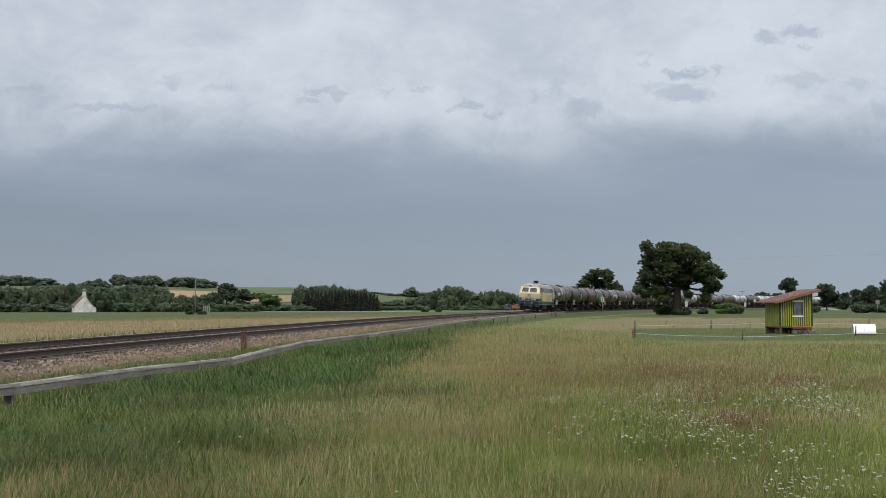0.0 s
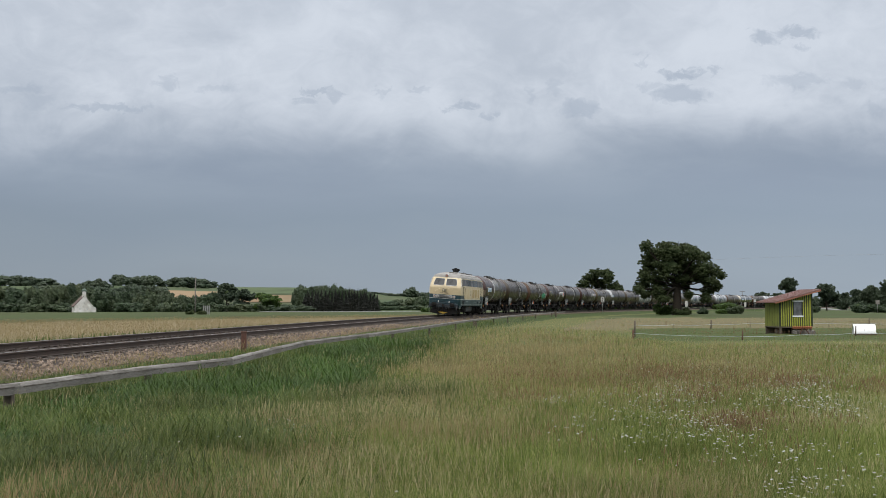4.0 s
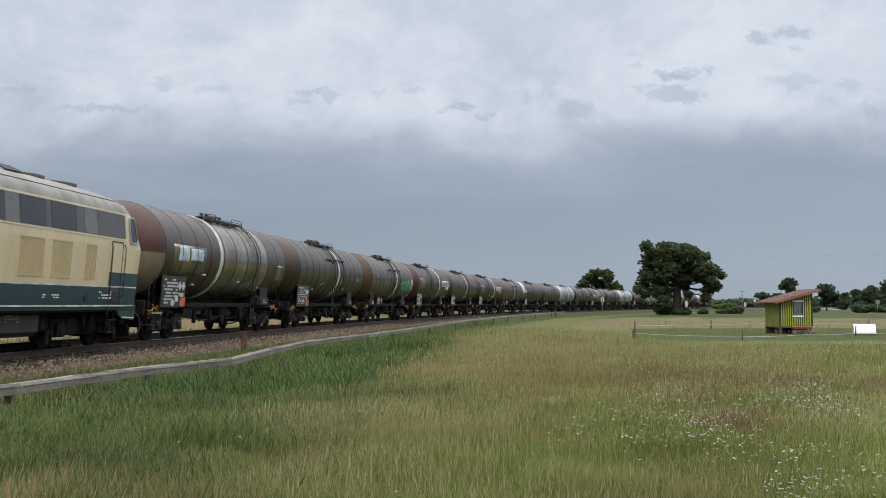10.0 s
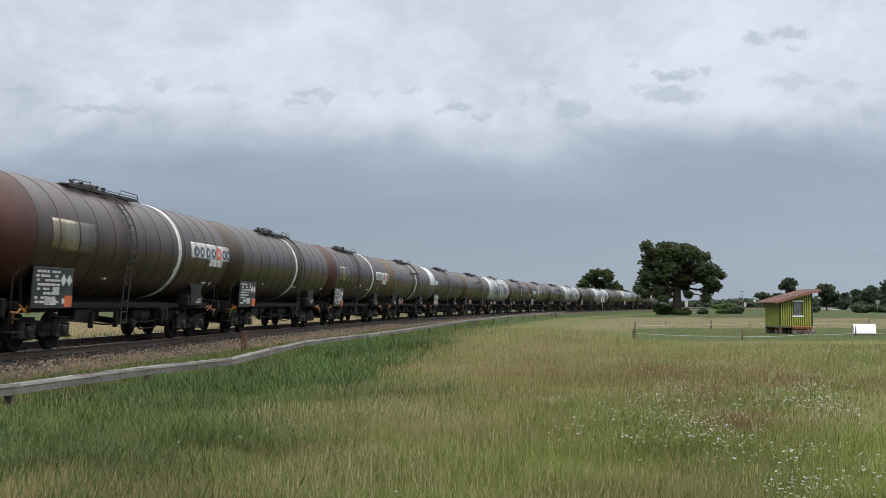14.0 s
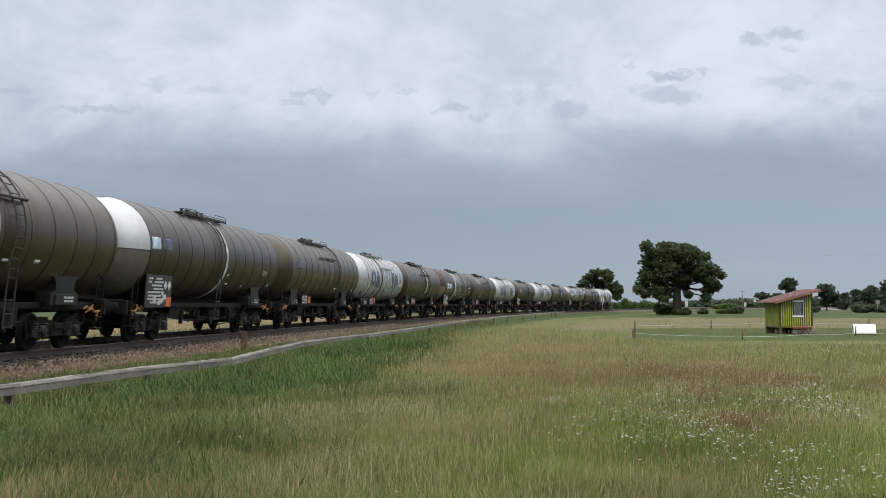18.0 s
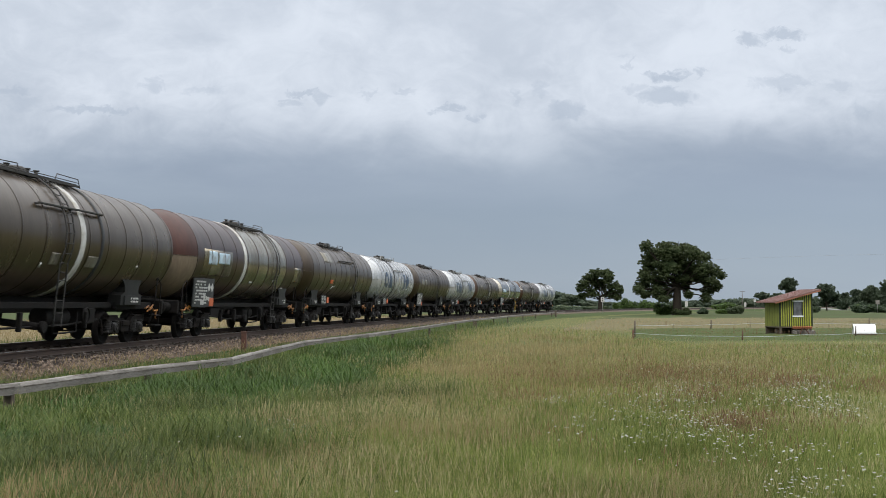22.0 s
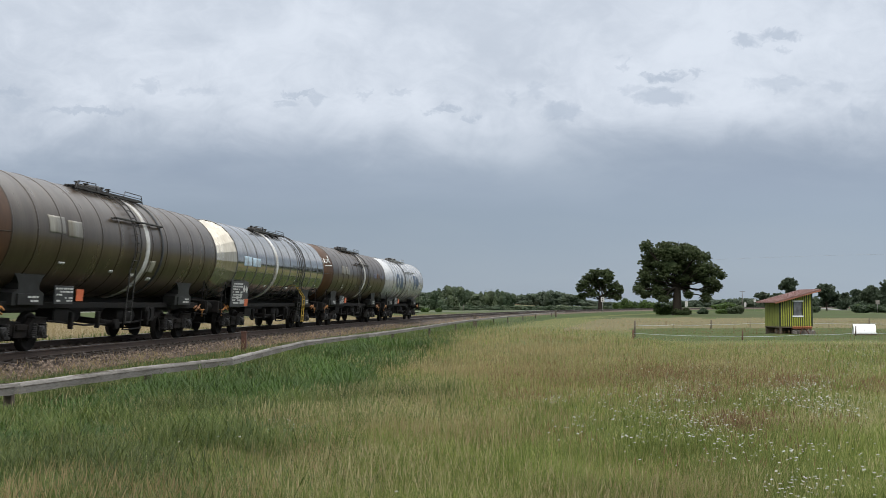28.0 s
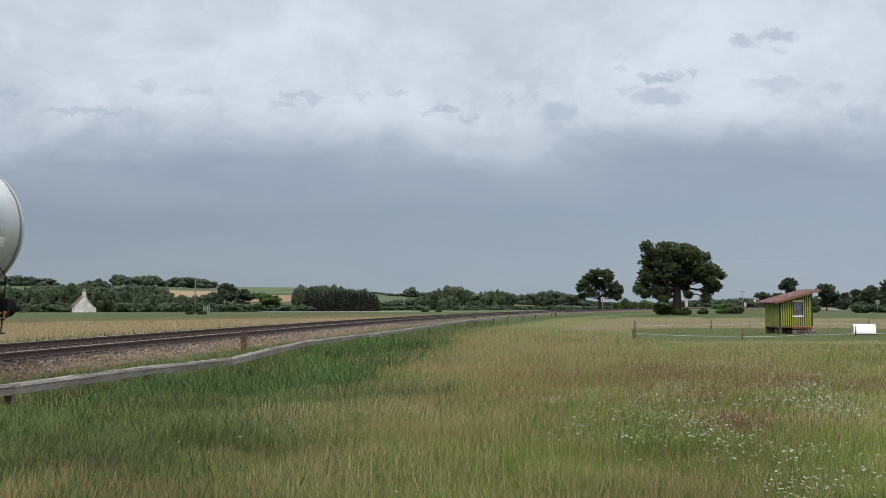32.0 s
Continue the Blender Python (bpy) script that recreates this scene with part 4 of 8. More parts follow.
def body_strip(zs, keep=None):
    b = Builder()
    rings = [body_ring(z) for z in zs]
    n = len(rings[0])
    v = [p for r in rings for p in r]
    f = []
    for i in range(len(rings) - 1):
        for j in range(n):
            k = (j + 1) % n
            c = sum(rings[i][q][0] for q in (j, k)) / 2
            if keep is None or keep(c):
                f.append((i * n + j, i * n + k, (i + 1) * n + k, (i + 1) * n + j))
    used = sorted({i for q in f for i in q})
    back = {i: k for k, i in enumerate(used)}
    return b.add([v[i] for i in used], [tuple(back[i] for i in q) for q in f], True)


def body_strip_side(zs, side):
    """The middle part of a strip on one flank."""
    rows = [[(x, side * float(np.interp(z, Z_L, B_L)), z) for x in np.array([4.72, 3.0, 1.5, 0.0, -1.5, -3.0, -4.72]) / 6.7 * (float(np.interp(z, Z_L, A_L)) - 0.4)] for z in zs]
    n = len(rows[0])
    return Builder().add([p for r in rows for p in r], [(i * n + j, i * n + j + 1, (i + 1) * n + j + 1, (i + 1) * n + j) for i in range(len(zs) - 1) for j in range(n - 1)], True)


def rounded(q, r, n=4):
    """A polygon with rounded corners."""
    out, m = [], len(q)
    for i in range(m):
        p, a, b = Vector(q[i]), Vector(q[i - 1]), Vector(q[(i + 1) % m])
        s, e = p + (a - p).normalized() * r, p + (b - p).normalized() * r
        for k in range(n + 1):
            t = k / n
            out.append(s * (1 - t) ** 2 + p * 2 * t * (1 - t) + e * t ** 2)
    return out


def shrink(q, w):
    us, vs = [p[0] for p in q], [p[1] for p in q]
    cu, cv = (min(us) + max(us)) / 2, (min(vs) + max(vs)) / 2
    ku, kv = 1 - 2 * w / (max(us) - min(us)), 1 - 2 * w / (max(vs) - min(vs))
    return [(cu + (u - cu) * ku, cv + (v - cv) * kv) for u, v in q]


def ring_frame(q, wid, r, depth, surf):
    """A frame with rounded corners laid on a curved surface surf(u, v, out)."""
    o, i = rounded(q, r), rounded(shrink(q, wid), r * 0.85)
    n = len(o)
    v = [surf(*p, 0.0) for p in o] + [surf(*p, depth) for p in o] + [surf(*p, depth) for p in i] + [surf(*p, 0.006) for p in i]
    f = [(a * n + k, a * n + (k + 1) % n, (a + 1) * n + (k + 1) % n, (a + 1) * n + k) for a in range(3) for k in range(n)]
    return Builder().add(v, f)


def ring_pane(q, wid, r, out, surf):
    p = rounded(shrink(q, wid), r)
    n = len(p)
    c = sum((Vector(k) for k in p), Vector((0, 0))) / n
    v = [surf(*k, out) for k in p] + [surf(*c, out)]
    return Builder().add(v, [(k, (k + 1) % n, n) for k in range(n)])


def slab(b, pts, normal, depth):
    nn = Vector(normal).normalized() * depth
    v = [tuple(Vector(p)) for p in pts] + [tuple(Vector(p) + nn) for p in pts]
    return b.add(v, [(3, 2, 1, 0), (4, 5, 6, 7)] + [(i, (i + 1) % 4, 4 + (i + 1) % 4, 4 + i) for i in range(4)])


def locomotive():
    w = thing("diesel_locomotive", "cream and ocean-blue diesel locomotive with grey roof heading the tank train", "locomotive")
    mid = lambda x: abs(x) < 4.65
    part("lower_body", body_strip([1.02, 1.15, 1.62]), M_OCEAN, w, "dark ocean-blue lower body band")
    for s in (1, -1):
        part("cab_band", body_strip([1.655, 1.8, 2.02], lambda x: s * x >= 4.65), M_OCEAN, w, "dark ocean-blue band round the cab")
    part("white_line", body_strip([1.62, 1.655]), M_WHITE, w)
    body = part("upper_body", body_strip([2.02, 2.4, 2.66, 2.74, 2.95, 3.3, 3.60, 3.64]), M_CREAM, w, "cream upper body")
    for s in (1, -1):
        part("middle_body", body_strip_side([1.655, 1.8, 2.02], s), M_CREAM, w)
    part("roof", body_strip([3.64, 3.70, 3.78, 3.86, 3.93, 3.99, 4.05, 4.10, 4.15, 4.19, 4.24, 4.25]), M_ROOF, w, "dull grey domed roof")
    part("floor_plate", Builder().box((0, 0, 1.0), (13.9, 2.9, 0.06)), M_UNDER, w)
    sill = Builder()
    for y in (-1.525, 1.525):
        sill.box((0, y, 1.13), (13.0, 0.012, 0.035))
    part("sill_line", sill, M_WHITE, w)
    for s in (1, -1):
        turn = pose(0, 0, 0, 0, 0, 0 if s > 0 else 180)
        # gutter over the cab front
        g = Builder().tube([(nose_x(y, 3.65) + 0.012, y, 3.65) for y in np.linspace(-1.3, 1.3, 13)], 0.014)
        part("rain_strip", g, M_CREAM2, w, at=turn)
        # front windows
        for c in (-1, 1):
            q = [(0.08, 2.87), (1.17, 2.87), (1.03, 3.55), (0.08, 3.55)]
            nose = lambda u, v, o: (nose_x(u, v) + 0.9 * o, c * u, v + 0.35 * o)
            fr = part("window_frame", ring_frame(q, 0.024, 0.15, 0.05, nose), M_ALU, w, at=turn)
            part("window_pane", ring_pane(q, 0.03, 0.14, 0.036, nose), M_GLASS, fr)
            y0 = c * 0.62
            wp = Builder().tube([(nose_x(y0, 3.52) + 0.06, y0 + 0.1, 3.52), (nose_x(y0, 3.22) + 0.06, y0 - 0.16, 3.22)], 0.018).tube(
                [(nose_x(y0, 3.4) + 0.07, y0 + 0.03, 3.4), (nose_x(y0, 3.0) + 0.06, y0 - 0.3, 3.02)], 0.014)
            part("wiper", wp, M_RUBBER, w, at=turn)
            # headlight pairs
            for yy, m in ((0.95, M_REDLENS), (0.66, M_LENS)):
                y = c * yy
                x = nose_x(y, 1.84)
                h = part("headlight", Builder().lathe([(x - 0.05, 0.135), (x + 0.07, 0.135), (x + 0.08, 0.115), (x + 0.06, 0.105)], 22, (0, y, 1.84)), M_ALU, w, at=turn)
                part("lens", Builder().lathe([(x + 0.055, 0.105), (x + 0.062, 0.0)], 20, (0, y, 1.84)), m if m is M_LENS else M_LENS, h)
                part("inner_lens", Builder().lathe([(x + 0.06, 0.06), (x + 0.075, 0.055), (x + 0.08, 0.0)], 14, (0, y, 1.84)), m, h)
            # cab side window
            sy = c
            qs = [(5.98, 2.84), (6.56, 2.84), (6.34, 3.58), (5.98, 3.58)]
            flank = lambda u, v, o: (u, sy * (side_y(v) + 0.003 + o), v)
            fr = part("side_window_frame", ring_frame(qs, 0.05, 0.11, 0.03, flank), M_ALU, w, at=turn)
            part("side_window_pane", ring_pane(qs, 0.05, 0.09, 0.014, flank), M_GLASS, fr)
            # cab door with its gaps and grab poles
            d = Builder()
            for x in (4.80, 5.52):
                d.box((x, sy * 1.526, 1.85), (0.02, 0.02, 1.95))
            d.box((5.16, sy * 1.522, 2.84), (0.7, 0.03, 0.02))
            part("door_gap", d, M_RUBBER, w, at=turn)
            for x in (4.72, 5.60):
                part("grab_pole", Builder().tube([(x, sy * 1.54, 1.35), (x, sy * 1.59, 1.42), (x, sy * 1.59, 2.70), (x, sy * 1.54, 2.78)], 0.014), M_DARKSTEEL, w, at=turn)
            part("door_step_recess", Builder().box((5.16, sy * 1.53, 1.36), (0.4, 0.03, 0.3), 0.01), M_RUBBER, w, at=turn)
            st = Builder()
            for z in (0.42, 0.75):
                st.box((5.16, sy * 1.42, z), (0.5, 0.28, 0.03))
            st.tube([(4.93, sy * 1.46, 0.42), (4.93, sy * 1.46, 1.05)], 0.018).tube([(5.39, sy * 1.46, 0.42), (5.39, sy * 1.46, 1.05)], 0.018)
            part("cab_steps", st, M_UNDER, w, at=turn)
            sk = Builder().prism([(6.85, 1.04), (5.45, 1.04), (5.95, 0.78), (6.8, 0.72)], sy * 1.44 - 0.03, sy * 1.44 + 0.03)
            part("corner_skirt", sk, M_OCEAN, w, at=turn)
            part("skirt_line", Builder().box((6.38, sy * 1.475, 0.80), (0.85, 0.012, 0.03), 0, (0, 2, 0)), M_CREAM2, w, at=turn)
            # lower marker lamps, buffers and hoses
            part("marker_handle", Builder().box((nose_x(0.52, 1.3) + 0.06, c * 0.52, 1.33), (0.06, 0.07, 0.2), 0.01), M_WHITE, w, at=turn)
            bf = Builder().box((7.13, c * 0.875, 1.05), (0.06, 0.34, 0.34), 0.02)
            bf.lathe([(7.12, 0.125), (7.40, 0.120), (7.40, 0.10), (7.60, 0.095), (7.605, 0.18), (7.64, 0.19), (7.66, 0.15), (7.67, 0.0)], 26, (0, c * 0.875, 1.05))
            part("buffer", bf, M_UNDER, w, at=turn)
            for k, yy in enumerate((0.28, 0.42, 0.58)):
                pts = [(7.16, c * yy, 0.95), (7.34, c * yy, 0.92 - 0.02 * k), (7.42, c * (yy - 0.03), 0.68), (7.38, c * (yy - 0.06), 0.45 + 0.04 * k), (7.26, c * (yy - 0.05), 0.42)]
                part("brake_hose", Builder().tube(pts, 0.026), M_RUBBER, w, at=turn)
            cb = [(7.2, c * 1.25, 0.98), (7.45, c * 1.36, 0.8), (7.52, c * 1.40, 0.5), (7.4, c * 1.36, 0.3), (7.15, c * 1.28, 0.32)]
            part("corner_grab_iron", Builder().tube(cb, 0.026), M_RUBBER, w, at=turn)
        grid = part("light_panel", Builder().box((nose_x(0, 1.84) + 0.025, 0, 1.84), (0.06, 1.06, 0.24), 0.02), M_ALU, w, "grey grille panel between the headlights", at=turn)
        gr = Builder()
        for k in range(4):
            gr.box((nose_x(0, 1.84) + 0.06, 0, 1.76 + 0.052 * k), (0.02, 0.92, 0.03))
        part("grille", gr, M_RUBBER, grid)
        x = nose_x(0, 3.84) + 0.08
        lamp = part("top_headlight", Builder().lathe([(x - 0.25, 0.16), (x + 0.10, 0.16), (x + 0.12, 0.13), (x + 0.09, 0.12)], 22, (0, 0, 3.84)), M_ALU, w, at=turn)
        part("lens", Builder().lathe([(x + 0.09, 0.12), (x + 0.10, 0.07), (x + 0.10, 0.0)], 18, (0, 0, 3.84)), M_REDLENS, lamp)
        nx = nose_x(0, 2.43)
        part("nose_badge", Builder().box((nx + 0.02, 0.0, 2.43), (0.03, 0.40, 0.27), 0.01), M_BOARD, w, "dark square emblem", at=turn)
        badge = part("badge_face", Builder().box((nx + 0.039, 0, 2.43), (0.01, 0.35, 0.22), 0.004), M_CREAM2, w, at=turn)
        part("badge_inset", Builder().box((nx + 0.046, 0, 2.43), (0.008, 0.31, 0.18)), M_BOARD, badge)
        for y in (-0.075, 0.075):
            part("badge_stroke", Builder().box((nx + 0.052, y, 2.43), (0.008, 0.09, 0.11)), M_CREAM2, badge)
        for k in range(8):
            if k != 3:
                part("number_bar", Builder().box((nose_x(0, 2.17) + 0.006, -0.33 + 0.095 * k, 2.17), (0.012, 0.055, 0.095)), M_BOARD, w, at=turn)
        hr = Builder().tube([(nose_x(0, 2.80) + 0.03, y, 2.80) for y in (-0.75, -0.73)] + [(nose_x(y, 2.80) + 0.05, y, 2.80) for y in np.linspace(-0.72, 0.72, 7)], 0.016)
        part("nose_handle", Builder().tube([(nose_x(0.9, 2.45) + 0.05, -0.92, 2.15), (nose_x(0.9, 2.3) + 0.07, -0.88, 2.30), (nose_x(0.6, 2.45) + 0.07, -0.62, 2.44)], 0.016), M_CREAM2, w, at=turn)
        part("front_handrail", hr, M_CREAM2, w, at=turn)
        for y in (-0.5, 0.42):
            part("lamp_bracket", Builder().box((nose_x(y, 2.58) + 0.03, y, 2.58), (0.06, 0.07, 0.1), 0.01), M_CREAM2, w, at=turn)
        part("buffer_beam", Builder().box((7.0, 0, 0.96), (0.18, 2.80, 0.36), 0.04), mat("grimy_beam_paint", (0.010, 0.020, 0.026), 0.7, var=0.3, scale=2.5, fine=18, bump=0.2, second=(0.008, 0.010, 0.011), amount=0.8), w, "grimy dark blue buffer beam", at=turn)
        part("draw_gear", Builder().box((6.8, 0, 0.70), (0.4, 2.3, 0.24), 0.03), M_UNDER, w, at=turn)
        for z in (1.22, 1.36):
            part("front_ledge", Builder().tube([(nose_x(y, z) + 0.012, y, z) for y in np.linspace(-1.2, 1.2, 13)], 0.024), M_OCEAN, w, at=turn)
        pl = Builder().prism([(-1.2, 0.56), (1.2, 0.56), (1.28, 0.26), (0.5, 0.13), (-0.5, 0.13), (-1.28, 0.26)], 7.05, 7.13, axis=0)
        plough = part("snow_plough", pl, M_UNDER, w, at=turn)
        part("yellow_chevron", Builder().prism([(-0.50, 0.36), (0.50, 0.36), (0.06, 0.20), (-0.06, 0.20)], 7.135, 7.15, axis=0), M_YELLOW, plough, "yellow plough marking")
        cp = Builder().box((7.3, 0, 1.0), (0.4, 0.12, 0.18), 0.03).tube([(7.45, 0, 1.0), (7.55, 0, 0.75), (7.48, 0, 0.5)], 0.05).box((7.5, 0, 0.62), (0.1, 0.16, 0.2), 0.03)
        part("coupling", cp, M_UNDER, w, at=turn)
        # bogie
        bx = s * 4.2
        fb = Builder()
        bg = part("bogie", Builder().box((0, 0, 0.72), (3.4, 1.9, 0.25), 0.04).cyl((0, 0, 0.7), (0, 0, 1.02), 0.4, 0.35, 16), M_BOGIE, w, at=pose(bx, 0, 0))
        for c in (-1, 1):
            sf = Builder().prism([(-2.1, 0.78), (2.1, 0.78), (2.05, 0.55), (1.0, 0.50), (0.7, 0.38), (-0.7, 0.38), (-1.0, 0.50), (-2.05, 0.55)], c * 1.08 - 0.07, c * 1.08 + 0.07)
            part("side_frame", sf, M_BOGIE, bg)
            for q in (-1.4, 1.4):
                ax = Builder().box((q, c * 1.12, 0.52), (0.42, 0.28, 0.36), 0.03).cyl((q, c * 1.2, 0.5), (q, c * 1.3, 0.5), 0.14, 0.12, 14)
                part("axle_box", ax, M_BOGIE, bg)
                for e in (-0.42, 0.42):
                    coil = []
                    for k in range(6):
                        coil += [(0.40 + 0.07 * k - 0.025, 0.085), (0.40 + 0.07 * k, 0.11), (0.40 + 0.07 * k + 0.025, 0.085)]
                    part("spring", Builder().lathe(coil, 10, (q + e, c * 1.14, 0), axis=2), M_BOGIE, bg)
            part("damper", Builder().cyl((0.1, c * 1.24, 0.42), (0.35, c * 1.24, 1.0), 0.05, 0.07, 10), M_BOGIE, bg)
            part("damper", Builder().cyl((-0.35, c * 1.24, 0.95), (-0.1, c * 1.24, 0.45), 0.07, 0.05, 10), M_BOGIE, bg)
            for q in (-2.0, 2.0):
                part("sand_pipe", Builder().box((q, c * 1.15, 0.35), (0.2, 0.1, 0.35), 0.02), M_BOGIE, bg)
        for q in (-1.4, 1.4):
            ws = part("wheelset", shared(("wheel", 0.5), lambda: wheel_mesh(0.5)), None, w, at=pose(bx + q, 0, 0.5))
            WHEELS.append((ws, w, bx + q, 0.5))
    # side bands of windows and louvres, hatches, grilles
    rng = random.Random(4)
    for c in (-1, 1):
        xs = BAND_X
        for i in range(len(BAND_X) - 1):
            xa, xb = xs[i] - 0.012, xs[i + 1] + 0.012
            kind = (M_LOUVRE, M_LOUVRE2, M_LOUVRE, M_LOUVRE2, M_GLASS, M_GLASS, M_LOUVRE2, M_GLASS, M_LOUVRE, M_GLASS, M_LOUVRE, M_LOUVRE2, M_LOUVRE)[i]
            pts = [(x, c * (side_y(z) + 0.004), z) for x, z in ((xa, 2.95), (xb, 2.95), (xb, 3.58), (xa, 3.58))]
            part("window_panel", slab(Builder(), pts, (0, c, 0.15), 0.012), kind, w)
        t = Builder()
        for z in (2.92, 3.61):
            t.box((0.0, c * (side_y(z) + 0.008), z), (11.6, 0.02, 0.035))
        part("window_trim", t, M_CREAM2, w)
        for x0, x1 in ((4.45, 3.81), (2.89, 2.17)):
            part("side_hatch", Builder().box(((x0 + x1) / 2, c * 1.532, 2.2), (abs(x0 - x1), 0.02, 0.92), 0.008), M_HATCH, w)
        for x0, x1 in ((0.17, -0.99), (-1.37, -2.43), (-3.20, -3.85)):
            g = Builder()
            n = int(abs(x0 - x1) / 0.075)
            for k in range(n):
                g.box((x1 + (k + 0.5) * (x0 - x1) / n, c * 1.535, 2.25), (0.022, 0.02, 0.85))
            for z in (1.82, 2.68):
                g.box(((x0 + x1) / 2, c * 1.536, z), (abs(x0 - x1), 0.02, 0.03))
            part("vent_grille", g, M_HATCH, w, "cream slatted ventilation grille")
        dk = Builder().box((1.2, c * 1.533, 2.42), (0.2, 0.012, 0.26), 0.004).box((1.2, c * 1.533, 2.12), (0.34, 0.012, 0.08))
        part("side_emblem", dk, M_BOARD, w)
        lt = Builder()
        bars(lt, 2.6, 3.6, 1.38, 1.5, c * 1.532, 2, 3)
        bars(lt, -1.9, -1.1, 1.30, 1.42, c * 1.532, 2, 4)
        bars(lt, -5.0, -4.2, 1.30, 1.52, c * 1.532, 3, 5)
        part("side_lettering", lt, M_MARK, w)
        part("filler_cap", Builder().cyl((-3.4, c * 1.5, 1.36), (-3.4, c * 1.545, 1.36), 0.11, 0.11, 14), M_RUBBER, w)
    ft = Builder().box((0.0, 0, 0.70), (3.4, 2.5, 0.62), 0.12)
    part("fuel_tank", ft, M_TANKOLIVE, w, "dark olive fuel tank between the bogies")
    part("tank_lettering", bars(Builder(), -0.6, 0.0, 0.72, 0.92, 1.256, 3, 9), M_AMBER, w)
    # Added dark box that blocks daylight through the gap below the floor.
    part("underfloor", Builder().box((0, 0, 0.86), (12.6, 1.5, 0.30), 0.03), M_UNDER, w)
    ub = Builder()
    for x in (2.35, -2.05):
        ub.box((x, 0, 0.75), (0.3, 2.3, 0.5), 0.04)
    part("battery_box", ub, M_UNDER, w)
    # roof gear
    for c in (-1, 1):
        part("roof_seam", Builder().tube([(x, c * (side_y(3.95) + 0.004), 3.952) for x in (-5.6, -2, 2, 5.6)], 0.012, 5), M_DARKSTEEL, w)
        ex = Builder().cyl((1.95, c * 0.10, 4.15), (1.95, c * 0.11, 4.36), 0.13, 0.13, 10, caps=False).cyl((1.95, c * 0.11, 4.34), (1.95, c * 0.20, 4.64), 0.14, 0.25, 4, caps=False, smooth=False)
        part("exhaust_pipe", ex, M_RUBBER, w, "sooty flared exhaust outlet")
    for x in (-4.2, -2.4):
        part("roof_fan", Builder().lathe([(4.16, 0.62), (4.25, 0.62), (4.27, 0.55), (4.26, 0.0)], 26, (x, 0, 0), axis=2), M_DARKSTEEL, w)
    for c, size in (((4.9, 0.35, 4.18), (0.8, 0.7, 0.07)), ((3.5, 0.1, 4.235), (0.5, 0.8, 0.06)), ((0.6, 0, 4.25), (1.6, 1.1, 0.06)), ((-6.0, 0, 4.06), (0.5, 0.6, 0.06)), ((1.6, 0.45, 4.22), (0.3, 0.3, 0.07))):
        part("roof_hatch", Builder().box(c, size, 0.02), M_ROOF, w)
    part("open_roof_vent", Builder().box((-0.95, 0.5, 4.25), (0.9, 0.4, 0.03), 0.005, (-22, 0, 0)), M_RUBBER, w)
    return w


# ---- the train, vehicle by vehicle from the front ----
LETTERS = (("ring_shape", "navy", 0.192, 0.280, -18, 21), ("triangle_shape", "navy", 0.290, 0.385, -18, 20), ("wedge_shape", "navy", 0.664, 0.742, -18, 21), ("diamond_shape", "navy", 0.745, 0.825, -18, 21),
            ("dark_mark", "black", 0.318, 0.345, -40, -33), ("pointer_mark", "pale", 0.545, 0.565, -6, 12), ("panel_mark", "grey", 0.515, 0.555, -34, -20), ("patch_mark", "mark", 0.88, 0.93, -14, -6))
WHITE = dict(type="white", length=14.4, zones=((0, "white"),), head="white", tail="white", bands=13, band_paint="band_grey", rail=(0.445, 0.685), hoop=0.43, walk=0.48, patches=LETTERS,
             label="white insulated tank wagon with large navy shapes", marks=5)
STRIPED = dict(type="std", length=16.45, zones=((0, "taupe"),), bands=13, stripe=0.57, ladder=0.51, rail=(0.42, 0.645), hoop=0.645, walk=0.5, tall_board=False, marks=6)
SIGN = (("panel_mark", "dull_steel", 0.104, 0.256, -12, 18), ("sign_panel", "white_sign", 0.735, 1.0, -2, 18), ("sign_panel", "white_sign", 0.86, 0.95, -11, -2))
for _i, _u in enumerate((0.75, 0.79, 0.83, 0.868, 0.945, 0.975)):
    SIGN += (("ring_shape", "navy", _u, _u + (0.030 if _i else 0.036), 0, 13),)
SIGN += (("ring_shape", "red", 0.900, 0.940, -1, 15),)
MAROON = dict(type="std", length=16.45, zones=((0, "maroon"), (0.415, "dull_steel"), (0.80, "maroon")), head="red_brown", head_lower="beige", bands=11, band_paint="maroon", stripe=0.405, stripe_w=0.15, walk=0.55, tall_board=True,
              patches=(("bare_panel", "dull_steel", 0.10, 0.30, -24, 12), ("logo_mark", "paleblue", 0.13, 0.19, -8, 10), ("logo_mark", "paleblue", 0.20, 0.28, -6, 9), ("panel_mark", "dull_steel", 0.885, 0.96, -24, 2)), marks=8, ladder=0.69,
              label="maroon tank wagon with dull steel middle and white hoop")
SIGNED = dict(type="std", length=16.45, zones=((0, "maroon"),), head="red_brown", bands=14, band_paint="maroon", stripe=0.665, ladder=0.41, walk=0.4, tall_board=True, patches=SIGN, marks=6,
              label="maroon-brown tank wagon with a white company sign")
_rng = random.Random(17)
GRAFFITI = tuple(("graffiti_panel", "green" if k < 10 else "teal", 0.672 + 0.0149 * k, 0.672 + 0.0149 * (k + 1), -30 + 10 * abs(k - 9) / 9 + _rng.uniform(-4, 4), 5 - 9 * abs(k - 10) / 12 + _rng.uniform(-3, 4)) for k in range(16))
GRAFFITI += tuple(("graffiti_line_mark", "rust" if k % 2 else "red", 0.674 + 0.021 * k, 0.674 + 0.021 * (k + 1.0), *_rng.choice(((3, 4.4), (1, 2.3), (5, 6.5), (-12, -10.5), (-20, -18.5)))) for k in range(11))
